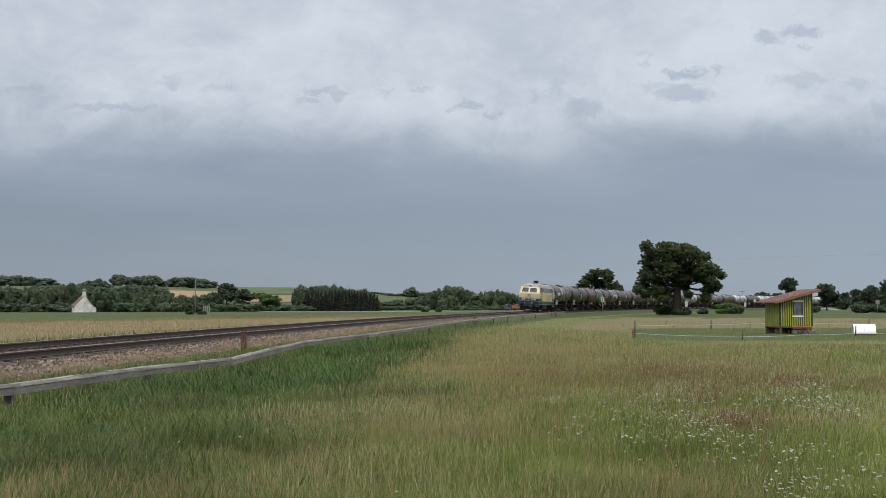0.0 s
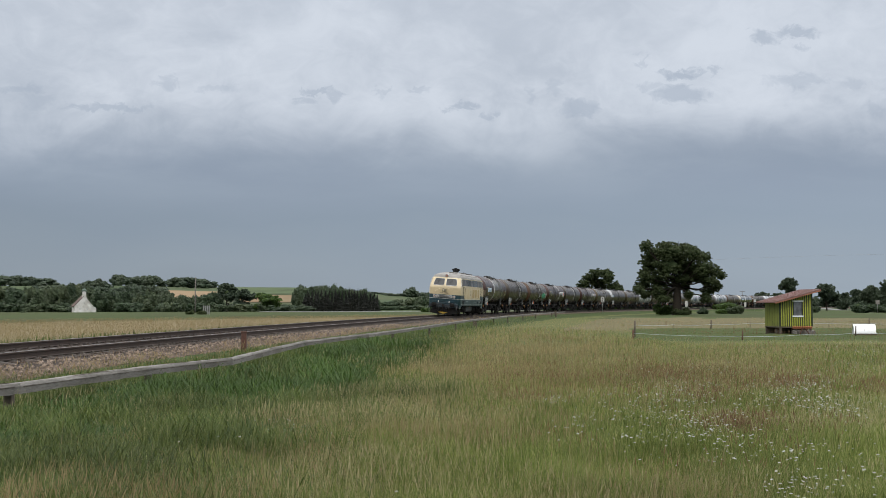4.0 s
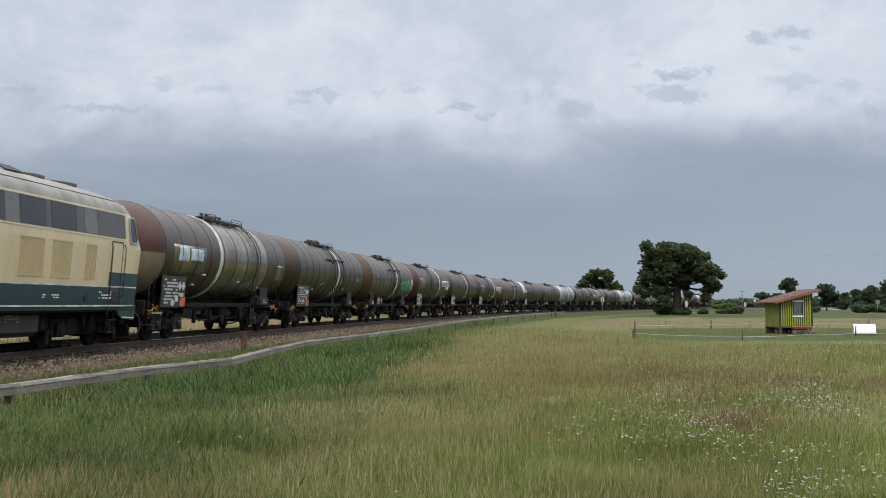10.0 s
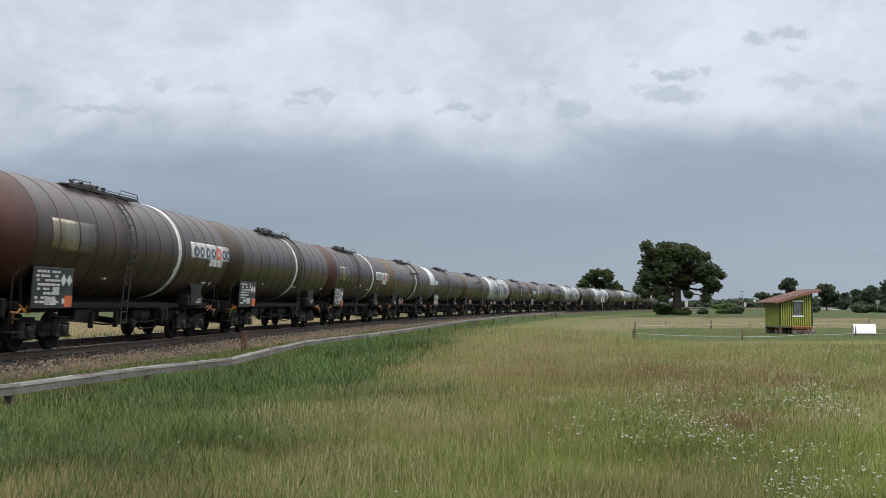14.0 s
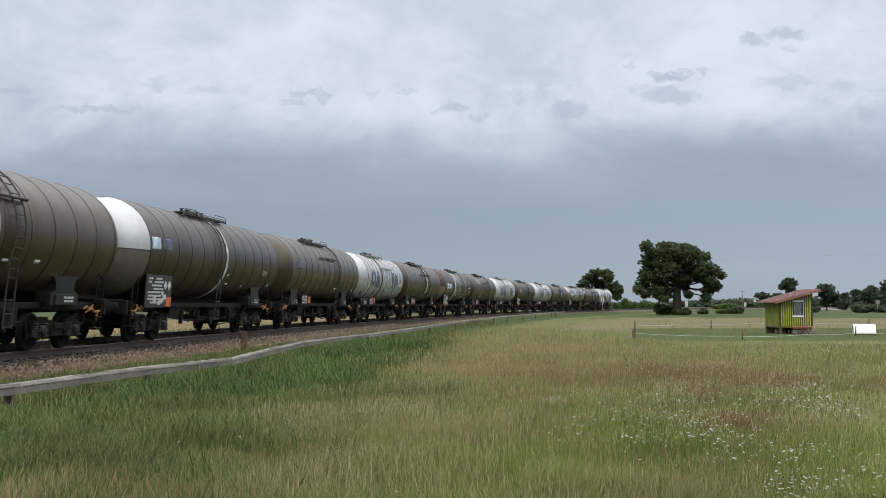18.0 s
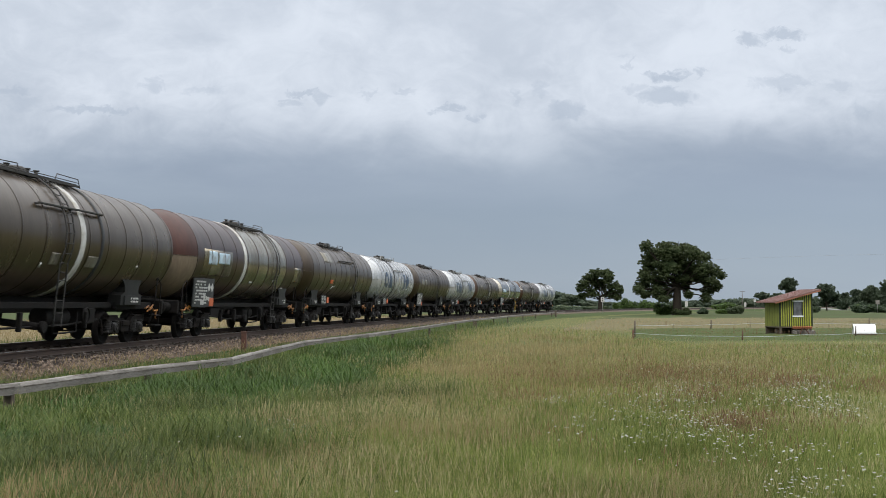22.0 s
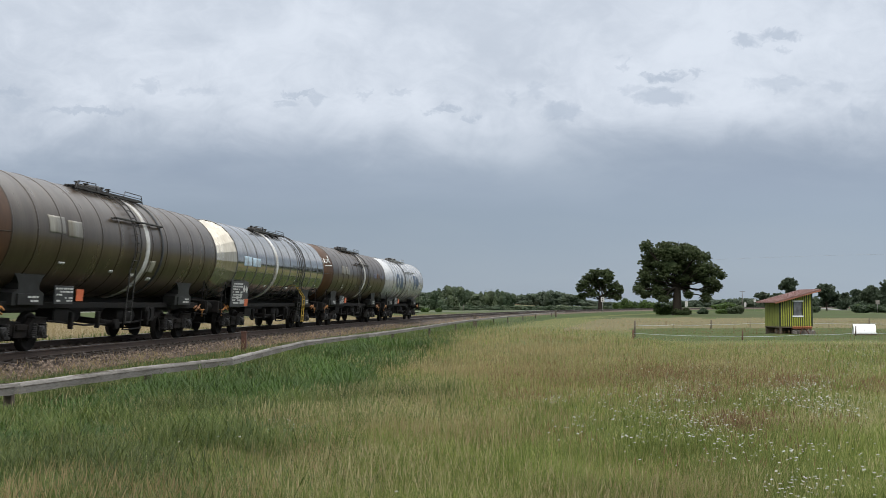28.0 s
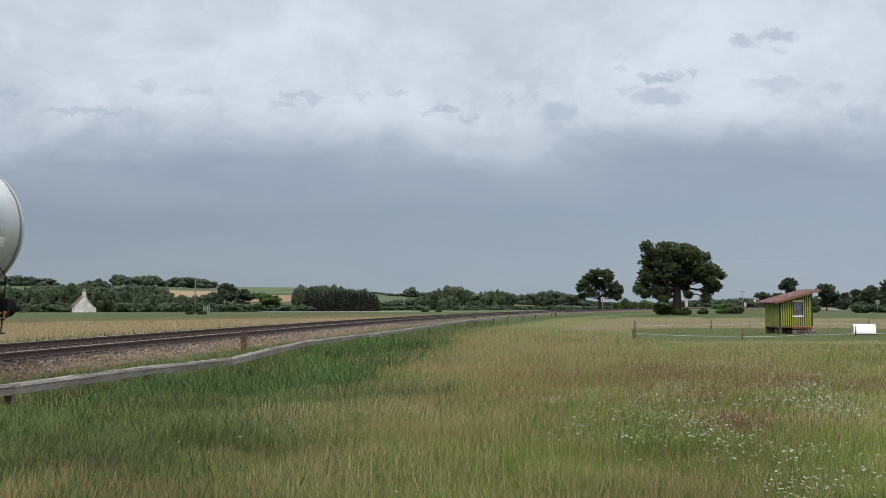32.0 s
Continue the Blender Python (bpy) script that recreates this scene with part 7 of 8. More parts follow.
def build_road():
    us = np.arange(0.0, 1195.0, 6.0)
    v = []
    for u in us:
        x, y, h = road_spot(u)
        nx, ny = -math.sin(radians(h)), math.cos(radians(h))
        for o, dz in ((-4.2, 0.0), (-3.0, 0.10), (3.0, 0.10), (4.2, 0.0)):
            v.append((x + nx * o, y + ny * o, ground_at(x + nx * o, y + ny * o) + dz))
    f = [(4 * i + j, 4 * i + j + 1, 4 * i + j + 5, 4 * i + j + 4) for i in range(len(us) - 1) for j in range(3)]
    tagged(new("road", big_mesh("road", v, f, M_ROAD)), "narrow pale asphalt road across the plain", "road", kind="structure")


build_road()


def truck():
    t = thing("truck", "small grey-blue truck with an orange load body", "truck")
    part("chassis", Builder().box((-0.6, 0, 0.72), (5.6, 0.9, 0.22), 0.03).box((2.25, 0, 0.62), (0.3, 2.0, 0.3), 0.04), M_UNDER, t)
    cab = part("cab", Builder().prism([(0.55, 0.75), (2.35, 0.75), (2.35, 1.45), (2.05, 2.40), (1.85, 2.48), (0.6, 2.48), (0.55, 2.40)], -1.0, 1.0), M_CAB, t)
    part("windscreen", Builder().prism([(2.36, 1.50), (2.38, 1.52), (2.12, 2.30), (2.10, 2.28)], -0.88, 0.88), M_TRUCKGLASS, cab)
    for y in (-1.01, 1.01):
        part("side_window", Builder().prism([(1.0, 1.5), (2.0, 1.5), (1.85, 2.2), (1.0, 2.2)], y - 0.01, y + 0.01), M_TRUCKGLASS, cab)
    body = part("load_body", Builder().prism([(-3.4, 0.95), (0.3, 0.95), (0.3, 2.2), (-3.5, 2.2)], -1.08, 1.08), M_LOAD, t, "orange steel load body")
    for x in (-3.0, -2.1, -1.2, -0.3):
        for y in (-1.1, 1.1):
            part("rib", Builder().box((x, y, 1.55), (0.08, 0.05, 1.1), 0.01), M_LOAD, body)
    for x in (1.6, -2.3):
        for y in (-0.88, 0.88):
            w = part("wheel", Builder().lathe([(-0.14, 0.2), (-0.14, 0.40), (-0.1, 0.44), (0.1, 0.44), (0.14, 0.40), (0.14, 0.2)], 18, (x, y, 0.44), axis=1), M_RUBBER, t)
            part("hub", Builder().lathe([(-0.12, 0.02), (-0.12, 0.2), (0.12, 0.2), (0.12, 0.02)], 12, (x, y, 0.44), axis=1), M_STEEL, w)
    return t


road_truck = truck()


def truck_pose(t):
    u = 887.8 + 8.25 * t
    x, y, h = road_spot(u)
    return pose(x, y, ground_at(x, y) + 0.10, 0, 0, h)


# ---- drifting cloud bank, far behind the hills ----
CLOUD_Y = 4200.0


def sky_spot(px, py):
    """East and height on the cloud bank for a bearing and an elevation."""
    return (px - 784) / 1881.0 * CLOUD_Y, EYE + (542.4 - py) / 1881.0 * CLOUD_Y


# shreds of dark scud: bearing, elevation, half width, half height, density
SCUD = ((1366, 60, 30, 13, 0.62), (1428, 52, 36, 12, 0.60), (1428, 80, 14, 6, 0.35), (1216, 127, 36, 10, 0.70), (1268, 119, 12, 10, 0.45), (1214, 163, 52, 17, 0.60), (1160, 148, 26, 8, 0.30),
        (1033, 188, 34, 19, 0.55), (1425, 138, 62, 14, 0.40), (1522, 146, 30, 10, 0.25), (828, 183, 30, 6, 0.55), (800, 191, 18, 5, 0.40), (869, 203, 16, 9, 0.45), (1147, 104, 8, 15, 0.28),
        (945, 168, 8, 16, 0.26), (988, 150, 16, 12, 0.28), (566, 160, 34, 6, 0.50), (598, 170, 18, 12, 0.42), (540, 174, 22, 6, 0.36), (188, 188, 82, 7, 0.50), (40, 154, 48, 9, 0.42),
        (62, 178, 34, 16, 0.30), (296, 144, 20, 14, 0.36), (384, 152, 44, 8, 0.28), (686, 158, 8, 12, 0.28), (743, 156, 16, 7, 0.32), (1560, 192, 20, 14, 0.30))


def cloud_material():
    m = bpy.data.materials.new("drifting_cloud")
    m.use_nodes = True
    n, l = m.node_tree.nodes, m.node_tree.links
    n.clear()
    out, mix, tr, em = n.new("ShaderNodeOutputMaterial"), n.new("ShaderNodeMixShader"), n.new("ShaderNodeBsdfTransparent"), n.new("ShaderNodeEmission")
    tc = n.new("ShaderNodeTexCoord")

    def math_node(op, a, b=None, c=None, clamp=False):
        k = n.new("ShaderNodeMath")
        k.operation, k.use_clamp = op, clamp
        for i, v in enumerate((a, b, c)):
            if v is None:
                continue
            if isinstance(v, (int, float)):
                k.inputs[i].default_value = v
            else:
                l.new(v, k.inputs[i])
        return k.outputs[0]

    def noise_node(size, detail, flat, rough=0.55, warp=0.0, shift=0.0):
        mp, t = n.new("ShaderNodeMapping"), n.new("ShaderNodeTexNoise")
        mp.inputs["Scale"].default_value = (1.0 / flat, 1, 1)
        mp.inputs["Location"].default_value = (shift, shift * 0.7, shift * 1.3)
        l.new(tc.outputs["Object"], mp.inputs[0])
        t.inputs["Scale"].default_value, t.inputs["Detail"].default_value, t.inputs["Roughness"].default_value, t.inputs["Distortion"].default_value = 1.0 / size, detail, rough, warp
        l.new(mp.outputs[0], t.inputs["Vector"])
        return t.outputs["Fac"]

    def span(v, lo, hi, a=0.0, b=1.0):
        k = n.new("ShaderNodeMapRange")
        k.interpolation_type = "SMOOTHSTEP"
        for key, x in (("From Min", lo), ("From Max", hi), ("To Min", a), ("To Max", b)):
            k.inputs[key].default_value = x
        l.new(v, k.inputs["Value"])
        return k.outputs[0]

    def blend(f, a, b):
        k = n.new("ShaderNodeMix")
        k.data_type = "RGBA"
        for key, x in (("Factor", f), ("A", a), ("B", b)):
            if isinstance(x, tuple):
                k.inputs[key].default_value = (*x, 1)
            elif isinstance(x, (int, float)):
                k.inputs[key].default_value = x
            else:
                l.new(x, k.inputs[key])
        return k.outputs["Result"]
    sep = n.new("ShaderNodeSeparateXYZ")
    l.new(tc.outputs["Object"], sep.inputs[0])
    X, Z = sep.outputs[0], sep.outputs[2]
    broad = noise_node(620, 3, 1.7, 0.5, 0.3)
    mid = noise_node(230, 6, 1.5, 0.58, 0.8, 40.0)
    fine = noise_node(85, 6, 1.6, 0.62, 1.2, 90.0)
    veil = noise_node(420, 5, 3.2, 0.55, 0.4, 160.0)
    # the bright upper deck, mottled at three sizes
    tone = math_node("MULTIPLY_ADD", broad, 0.50, math_node("MULTIPLY_ADD", mid, 0.34, math_node("MULTIPLY", fine, 0.16)))
    upper = blend(span(tone, 0.36, 0.63), (0.430, 0.482, 0.560), (0.610, 0.660, 0.735))
    upper = blend(span(Z, 640, 1250, 0.0, 0.30), upper, (0.570, 0.620, 0.700))
    # the dark rain band below it, with an uneven rolled edge
    lower = blend(span(veil, 0.35, 0.66), (0.252, 0.306, 0.388), (0.305, 0.362, 0.440))
    rim = math_node("ADD", Z, math_node("MULTIPLY_ADD", math_node("SUBTRACT", broad, 0.5), 200.0, math_node("MULTIPLY", math_node("SUBTRACT", mid, 0.5), 120.0)))
    rim = math_node("ADD", rim, math_node("MULTIPLY", math_node("SUBTRACT", veil, 0.5), 160.0))
    colour = blend(span(rim, 500, 880), lower, upper)
    # scud
    wx, wz = noise_node(52, 5, 1.4, 0.62, 0.6, 15.0), noise_node(44, 5, 1.4, 0.62, 0.6, 70.0)
    DX, DZ = math_node("MULTIPLY_ADD", math_node("SUBTRACT", wx, 0.5), 200.0, X), math_node("MULTIPLY_ADD", math_node("SUBTRACT", wz, 0.5), 96.0, Z)
    shred = None
    for px, py, pw, ph, dens in SCUD:
        cx, cz = sky_spot(px, py)
        rx, rz = pw * CLOUD_Y / 1881.0, ph * CLOUD_Y / 1881.0
        dx, dz = math_node("MULTIPLY_ADD", DX, 1 / rx, -cx / rx), math_node("MULTIPLY_ADD", DZ, 1 / rz, -cz / rz)
        k = math_node("SUBTRACT", 1.25, math_node("MULTIPLY_ADD", dx, dx, math_node("MULTIPLY", dz, dz)), clamp=True)
        k = math_node("MULTIPLY", k, dens * 0.92)
        shred = k if shred is None else math_node("MAXIMUM", shred, k)
    colour = blend(shred, colour, (0.325, 0.385, 0.475))
    l.new(colour, em.inputs[0])
    em.inputs[1].default_value = 1.0
    l.new(math_node("MULTIPLY", span(math_node("MULTIPLY_ADD", math_node("SUBTRACT", veil, 0.5), 200.0, Z), 330, 640), 0.96), mix.inputs[0])
    l.new(tr.outputs[0], mix.inputs[1])
    l.new(em.outputs[0], mix.inputs[2])
    l.new(mix.outputs[0], out.inputs[0])
    return m


cloud_deck = new("cloud_backdrop", big_mesh("cloud_backdrop", [(-2400, CLOUD_Y, 180), (2400, CLOUD_Y, 180), (2400, CLOUD_Y, 1750), (-2400, CLOUD_Y, 1750)], [(0, 1, 2, 3)], cloud_material()))
tagged(cloud_deck, "grey overcast cloud layer with darker shreds", "sky", kind="structure")


# ---- grass, dry stalks, wheat and flowers ----
def grass_mat(name, colours, patch=0.5, scale=0.5):
    """Blades that differ one from another, with paler and darker patches over the field."""
    m = bpy.data.materials.new(name)
    m.use_nodes = True
    n, l = m.node_tree.nodes, m.node_tree.links
    b = n["Principled BSDF"]
    b.inputs["Roughness"].default_value, b.inputs["Specular IOR Level"].default_value = 0.55, 0.25
    g, ramp = n.new("ShaderNodeNewGeometry"), n.new("ShaderNodeValToRGB")
    while len(ramp.color_ramp.elements) < len(colours):
        ramp.color_ramp.elements.new(0.5)
    for k, (e, c) in enumerate(zip(ramp.color_ramp.elements, colours)):
        e.position, e.color = k / (len(colours) - 1), (*c, 1)
    l.new(g.outputs["Random Per Island"], ramp.inputs[0])
    tc, t, r = n.new("ShaderNodeTexCoord"), n.new("ShaderNodeTexNoise"), n.new("ShaderNodeMapRange")
    t.inputs["Scale"].default_value, t.inputs["Detail"].default_value = scale, 5
    l.new(tc.outputs["Object"], t.inputs["Vector"])
    l.new(t.outputs["Fac"], r.inputs["Value"])
    r.inputs["From Min"].default_value, r.inputs["From Max"].default_value = 0.3, 0.7
    r.inputs["To Min"].default_value, r.inputs["To Max"].default_value = 1 - patch, 1 + patch
    hsv = n.new("ShaderNodeHueSaturation")
    l.new(r.outputs[0], hsv.inputs["Value"])
    l.new(ramp.outputs[0], hsv.inputs["Color"])
    l.new(hsv.outputs[0], b.inputs["Base Color"])
    tr, mx = n.new("ShaderNodeBsdfTranslucent"), n.new("ShaderNodeMixShader")
    l.new(hsv.outputs[0], tr.inputs[0])
    mx.inputs[0].default_value = 0.35
    l.new(b.outputs[0], mx.inputs[1])
    l.new(tr.outputs[0], mx.inputs[2])
    l.new(mx.outputs[0], n["Material Output"].inputs[0])
    return m


M_LUSH = grass_mat("lush_grass_blades", ((0.020, 0.039, 0.007), (0.098, 0.132, 0.028), (0.038, 0.067, 0.012), (0.155, 0.175, 0.057), (0.029, 0.054, 0.010), (0.106, 0.132, 0.039)), 0.34)
M_LEAFY = grass_mat("dark_weed_leaves", ((0.027, 0.056, 0.010), (0.058, 0.104, 0.020), (0.038, 0.074, 0.014), (0.076, 0.124, 0.026)), 0.3)
M_MEADOWBLADE = grass_mat("meadow_grass_blades", ((0.043, 0.070, 0.013), (0.202, 0.240, 0.062), (0.090, 0.132, 0.026), (0.282, 0.287, 0.103), (0.066, 0.098, 0.019), (0.174, 0.205, 0.055)), 0.30, 0.3)
M_STRAW = grass_mat("straw_coloured_blades", ((0.141, 0.118, 0.051), (0.310, 0.252, 0.132), (0.188, 0.174, 0.068), (0.296, 0.211, 0.118)), 0.24, 0.3)
M_DRY = grass_mat("dry_seed_stalks", ((0.265, 0.180, 0.098), (0.220, 0.166, 0.082), (0.310, 0.220, 0.126), (0.160, 0.150, 0.060)), 0.25)
M_PALESTALK = grass_mat("pale_grass_heads", ((0.330, 0.292, 0.150), (0.235, 0.232, 0.098), (0.390, 0.322, 0.190), (0.265, 0.236, 0.120)), 0.22)
M_SORREL = grass_mat("red_sorrel", ((0.165, 0.088, 0.048), (0.140, 0.096, 0.048), (0.200, 0.120, 0.066)), 0.2)
M_WHEATSTALK = grass_mat("wheat_stalks", ((0.237, 0.187, 0.101), (0.211, 0.172, 0.084), (0.258, 0.198, 0.110), (0.205, 0.176, 0.084)), 0.15, 0.1)
M_PADDOCK = grass_mat("short_paddock_grass", ((0.072, 0.117, 0.024), (0.100, 0.141, 0.035), (0.061, 0.095, 0.021)), 0.2)
M_PETAL = mat("white_flower_heads", (0.221, 0.228, 0.197), 0.7, var=0.08, scale=3, fine=20, bump=0, island=0.22, second=(0.167, 0.183, 0.137))


def scatter(n, r0, r1, rng, power=1.0, a0=-24.5, a1=24.5):
    """Points before the camera, thinning out with distance."""
    u = rng.uniform(size=n)
    if power == 0:
        r = r0 * (r1 / r0) ** u
    else:
        r = (r0 ** power + u * (r1 ** power - r0 ** power)) ** (1 / power)
    a = np.radians(rng.uniform(a0, a1, n))
    return r * np.sin(a), r * np.cos(a)


def blades(x, y, height, width, lean, rng, kind="blade"):
    """Grass on the ground, neighbours leaning alike: ribbon blades of three triangles, long blades that arch over, or stalks with a seed head."""
    n = len(x)
    z = ground_z(x, y) - 0.03
    h = height * rng.uniform(0.5, 1.2, n)
    a = rng.uniform(0, 2 * np.pi, n)
    b = 0.5 + 1.6 * vnoise(x, y, 0.6, 31) + 1.6 * vnoise(x, y, 0.2, 32) + rng.normal(size=n) * 1.7
    w = width * rng.uniform(0.6, 1.4, n)
    side = np.stack([np.cos(a), np.sin(a), np.zeros(n)], 1) * w[:, None] / 2
    out = np.stack([np.cos(b), np.sin(b), np.zeros(n)], 1)
    bend = out * (h * lean * rng.uniform(0.15, 1.0, n))[:, None]
    base = np.stack([x, y, z], 1)
    up = np.stack([np.zeros(n), np.zeros(n), h], 1)
    if kind == "arch":
        # the blade stands across its own bend, so that its face shows as it falls over
        side = np.stack([-np.sin(b), np.cos(b), np.zeros(n)], 1) * w[:, None] / 2 + side * 0.25
        reach = out * (h * rng.uniform(0.35, 0.95, n))[:, None]
        fall = rng.uniform(0.30, 0.85, n)[:, None]
        p1, p2, tip = base + up * 0.62 + reach * 0.16, base + up * 0.92 + reach * 0.55, base + up * fall + reach * 1.15
        v = np.stack([base - side * 0.7, base + side * 0.7, p1 - side, p1 + side, p2 - side * 0.8, p2 + side * 0.8, tip], 1).reshape(-1, 3)
        k = np.arange(n)[:, None] * 7
        f = np.concatenate([k + [0, 1, 3], k + [0, 3, 2], k + [2, 3, 5], k + [2, 5, 4], k + [4, 5, 6]])
    elif kind == "blade":
        mid = base + up * 0.62 + bend * 0.35
        tip = base + up * rng.uniform(0.7, 1.0, n)[:, None] + bend
        v = np.stack([base - side, base + side, mid - side * 0.8, mid + side * 0.8, tip], 1).reshape(-1, 3)
        k = np.arange(n)[:, None] * 5
        f = np.concatenate([k + [0, 1, 3], k + [0, 3, 2], k + [2, 3, 4]])
    else:
        neck = base + up * 0.68 + bend * 0.45
        tip = base + up * 0.96 + bend
        s2 = side * 0.95
        v = np.stack([base - side * 0.45, base + side * 0.45, neck, neck * 0.6 + tip * 0.4 - s2, neck * 0.6 + tip * 0.4 + s2, tip], 1).reshape(-1, 3)
        k = np.arange(n)[:, None] * 6
        f = np.concatenate([k + [0, 1, 2], k + [2, 4, 3], k + [3, 4, 5]])
    return v, f


def grass_object(name, label, x, y, height, width, lean, material, rng, kind="blade"):
    v, f = blades(x, y, height, width, lean, rng, kind)
    tagged(new(name, big_mesh(name, v, f, material)), label, "grass", kind="stuff")


def meadow_spot(px, py, up):
    """A spot on the meadow for a bearing and a dip below the horizon, seen at a height above the ground."""
    y = (EYE - up) * 1881.0 / (np.asarray(py, float) - 542.4)
    return (np.asarray(px, float) - 784) / 1881.0 * y, y


def drift(patches, up, rng):
    """Spots strewn in loose patches: bearing, dip, half widths and number."""
    px = np.concatenate([cx + rx * rng.normal(size=n) for cx, cy, rx, ry, n in patches])
    py = np.concatenate([cy + ry * rng.normal(size=n) for cx, cy, rx, ry, n in patches])
    k = py > 600
    return meadow_spot(px[k], py[k], up)


def in_yard(x, y):
    return (x > 0.172 * y + 0.3) & (x < 40) & (y > 50.5) & (y < 76)


def build_grass():
    rng = np.random.default_rng(21)
    # lush verge beside the guard rail, in tussocks: upright blades, and arching ones over them
    x, y = scatter(620000, 7.2, 100, rng, -0.8)
    d, s = track_offset(x, y)
    k = (d > 2.75 + 0.5 * vnoise(x, y, 3.0, 22)) & (d < edge_line(x, y) + rng.normal(size=len(d)) * 0.9)
    x, y = x[k], y[k]
    tuft = 0.8 * vnoise(x, y, 0.55, 6) + 0.55 * vnoise(x, y, 1.9, 23)
    keep = rng.uniform(size=len(x)) < 0.72 + 0.5 * tuft
    x, y, tuft = x[keep], y[keep], tuft[keep]
    r = np.hypot(x, y)
    off = x - np.interp(y, [p[1] for p in RAIL_LINE], [p[0] for p in RAIL_LINE])
    rank = np.where((off < 1.3) & (off > 0), -0.12 + 0.45 * smooth(18, 23, y), np.where(off <= 0, np.where(track_offset(x, y)[0] > 3.7 + 0.35 * vnoise(x, y, 1.5, 46), -0.05, -0.75), 0.0))
    keep = (rank > -0.5) | (rng.uniform(size=len(x)) < 0.5)
    x, y, tuft, r, rank = x[keep], y[keep], tuft[keep], r[keep], rank[keep]
    arch = (rng.uniform(size=len(x)) < 0.36) & (r < 26)
    pale = ~arch & (rng.uniform(size=len(x)) < 0.44 * (1 - smooth(10.5, 17.0, y + 2.0 * vnoise(x, y, 1.8, 45))))
    lush = ~arch & ~pale
    grass_object("verge_grass", "tall lush green verge grass", x[lush], y[lush], 0.31 * (1 + 0.6 * (tuft + rank)[lush]), 0.0029 + 0.00020 * r[lush], 0.5, M_LUSH, rng)
    grass_object("pale_verge_grass", "paler green grass at the near edge of the verge", x[pale], y[pale], 0.33 * (1 + 0.5 * tuft[pale]), 0.0028 + 0.00018 * r[pale], 0.45, M_MEADOWBLADE, rng)
    grass_object("arching_verge_grass", "long green verge grass blades bending over", x[arch], y[arch], 0.33 * (1 + 0.55 * (tuft + rank)[arch]), 0.0034 + 0.00018 * r[arch], 0.6, M_LUSH, rng, "arch")
    # dark leafy weeds along the foot of the rail
    x, y = scatter(150000, 8.0, 40, rng, -0.3, -24.5, 2)
    d, s = track_offset(x, y)
    off = x - np.interp(y, [p[1] for p in RAIL_LINE], [p[0] for p in RAIL_LINE])
    k = (off > 0.1) & (off < 2.1 + 1.5 * vnoise(x, y, 1.7, 41) + 0.8 * smooth(14, 22, y)) & (vnoise(x, y, 0.8, 42) + 0.6 * vnoise(x, y, 2.6, 43) > -0.1 + 0.3 * rng.normal(size=len(x)))
    x1, y1, r1 = x[k], y[k], np.hypot(x[k], y[k])
    grass_object("leafy_weeds", "dark leafy green weeds below the guard rail", x1, y1, (0.27 + 0.15 * smooth(13, 18, y1)) * (1 + 0.35 * vnoise(x1, y1, 0.7, 44)), 0.0085 + 0.0003 * r1, 0.7, M_LEAFY, rng, "arch")
    # meadow, green blades and straw mixed in patches, more straw farther out
    x, y = scatter(340000, 7.2, 150, rng, -0.7)
    d, s = track_offset(x, y)
    k = (d > edge_line(x, y) + rng.normal(size=len(d)) * 1.0 - 0.6) & ~(in_yard(x, y) & (rng.uniform(size=len(d)) < 0.97))
    x, y = x[k], y[k]
    hay = 0.06 + 0.42 * smooth(15, 32, np.hypot(x, y)) + 0.22 * smooth(70, 80, y) + 0.34 * vnoise(x, y, 4.5, 24) + 0.2 * vnoise(x, y, 1.2, 25) - 0.12 * smooth(2, 9, x - 0.25 * y) - 0.4 * smooth(40, 47, y) * smooth(8, 11, x) * (1 - smooth(70, 80, y))
    lane = x / y
    hay += 0.30 * smooth(-0.07, 0.0, lane) * (1 - smooth(0.11, 0.2, lane)) * smooth(15, 23, y) * (1 - smooth(46, 60, y))
    thin = (y < 71) | (rng.uniform(size=len(x)) < 0.25)
    x, y, hay, lane = x[thin], y[thin], hay[thin], lane[thin]
    hay -= 0.3 * smooth(0.27, 0.38, lane)
    dry = rng.uniform(size=len(x)) < hay
    for sel, name, label, m, tall, lean in ((~dry, "meadow_grass", "tall unmown green meadow grass", M_MEADOWBLADE, 0.26, 0.42), (dry, "straw_grass", "straw-coloured dry meadow grass", M_STRAW, 0.31, 0.28)):
        x1, y1 = x[sel], y[sel]
        r1 = np.hypot(x1, y1)
        tall = tall * (1 - 0.45 * smooth(66, 80, y1)) * (1 - 0.68 * smooth(36, 47, y1) * smooth(8, 11, x1) * (1 - smooth(70, 80, y1)))
        grass_object(name, label, x1, y1, tall * (1 + 0.4 * vnoise(x1, y1, 0.5, 7) + 0.3 * vnoise(x1, y1, 2.2, 26)), 0.0030 + 0.00022 * r1, lean, m, rng)
    # pale seed heads over both, thick in places at the near edge of the verge
    x, y = scatter(210000, 7.2, 120, rng, -0.6)
    d, s = track_offset(x, y)
    dens = 0.45 + 0.6 * vnoise(x, y, 2.5, 11) + 0.3 * vnoise(x, y, 0.7, 13)
    near = (d < edge_line(x, y)) & (y < 12.5 + 2.0 * vnoise(x, y, 1.8, 45)) & (d > 6.4)
    k = (d > 5.2) & (rng.uniform(size=len(d)) < dens * np.where(near, 0.30, np.where(d < edge_line(x, y), 0.24, 0.80)) * (0.35 + 0.65 * smooth(9.5, 17, np.hypot(x, y)))) & ~in_yard(x, y)
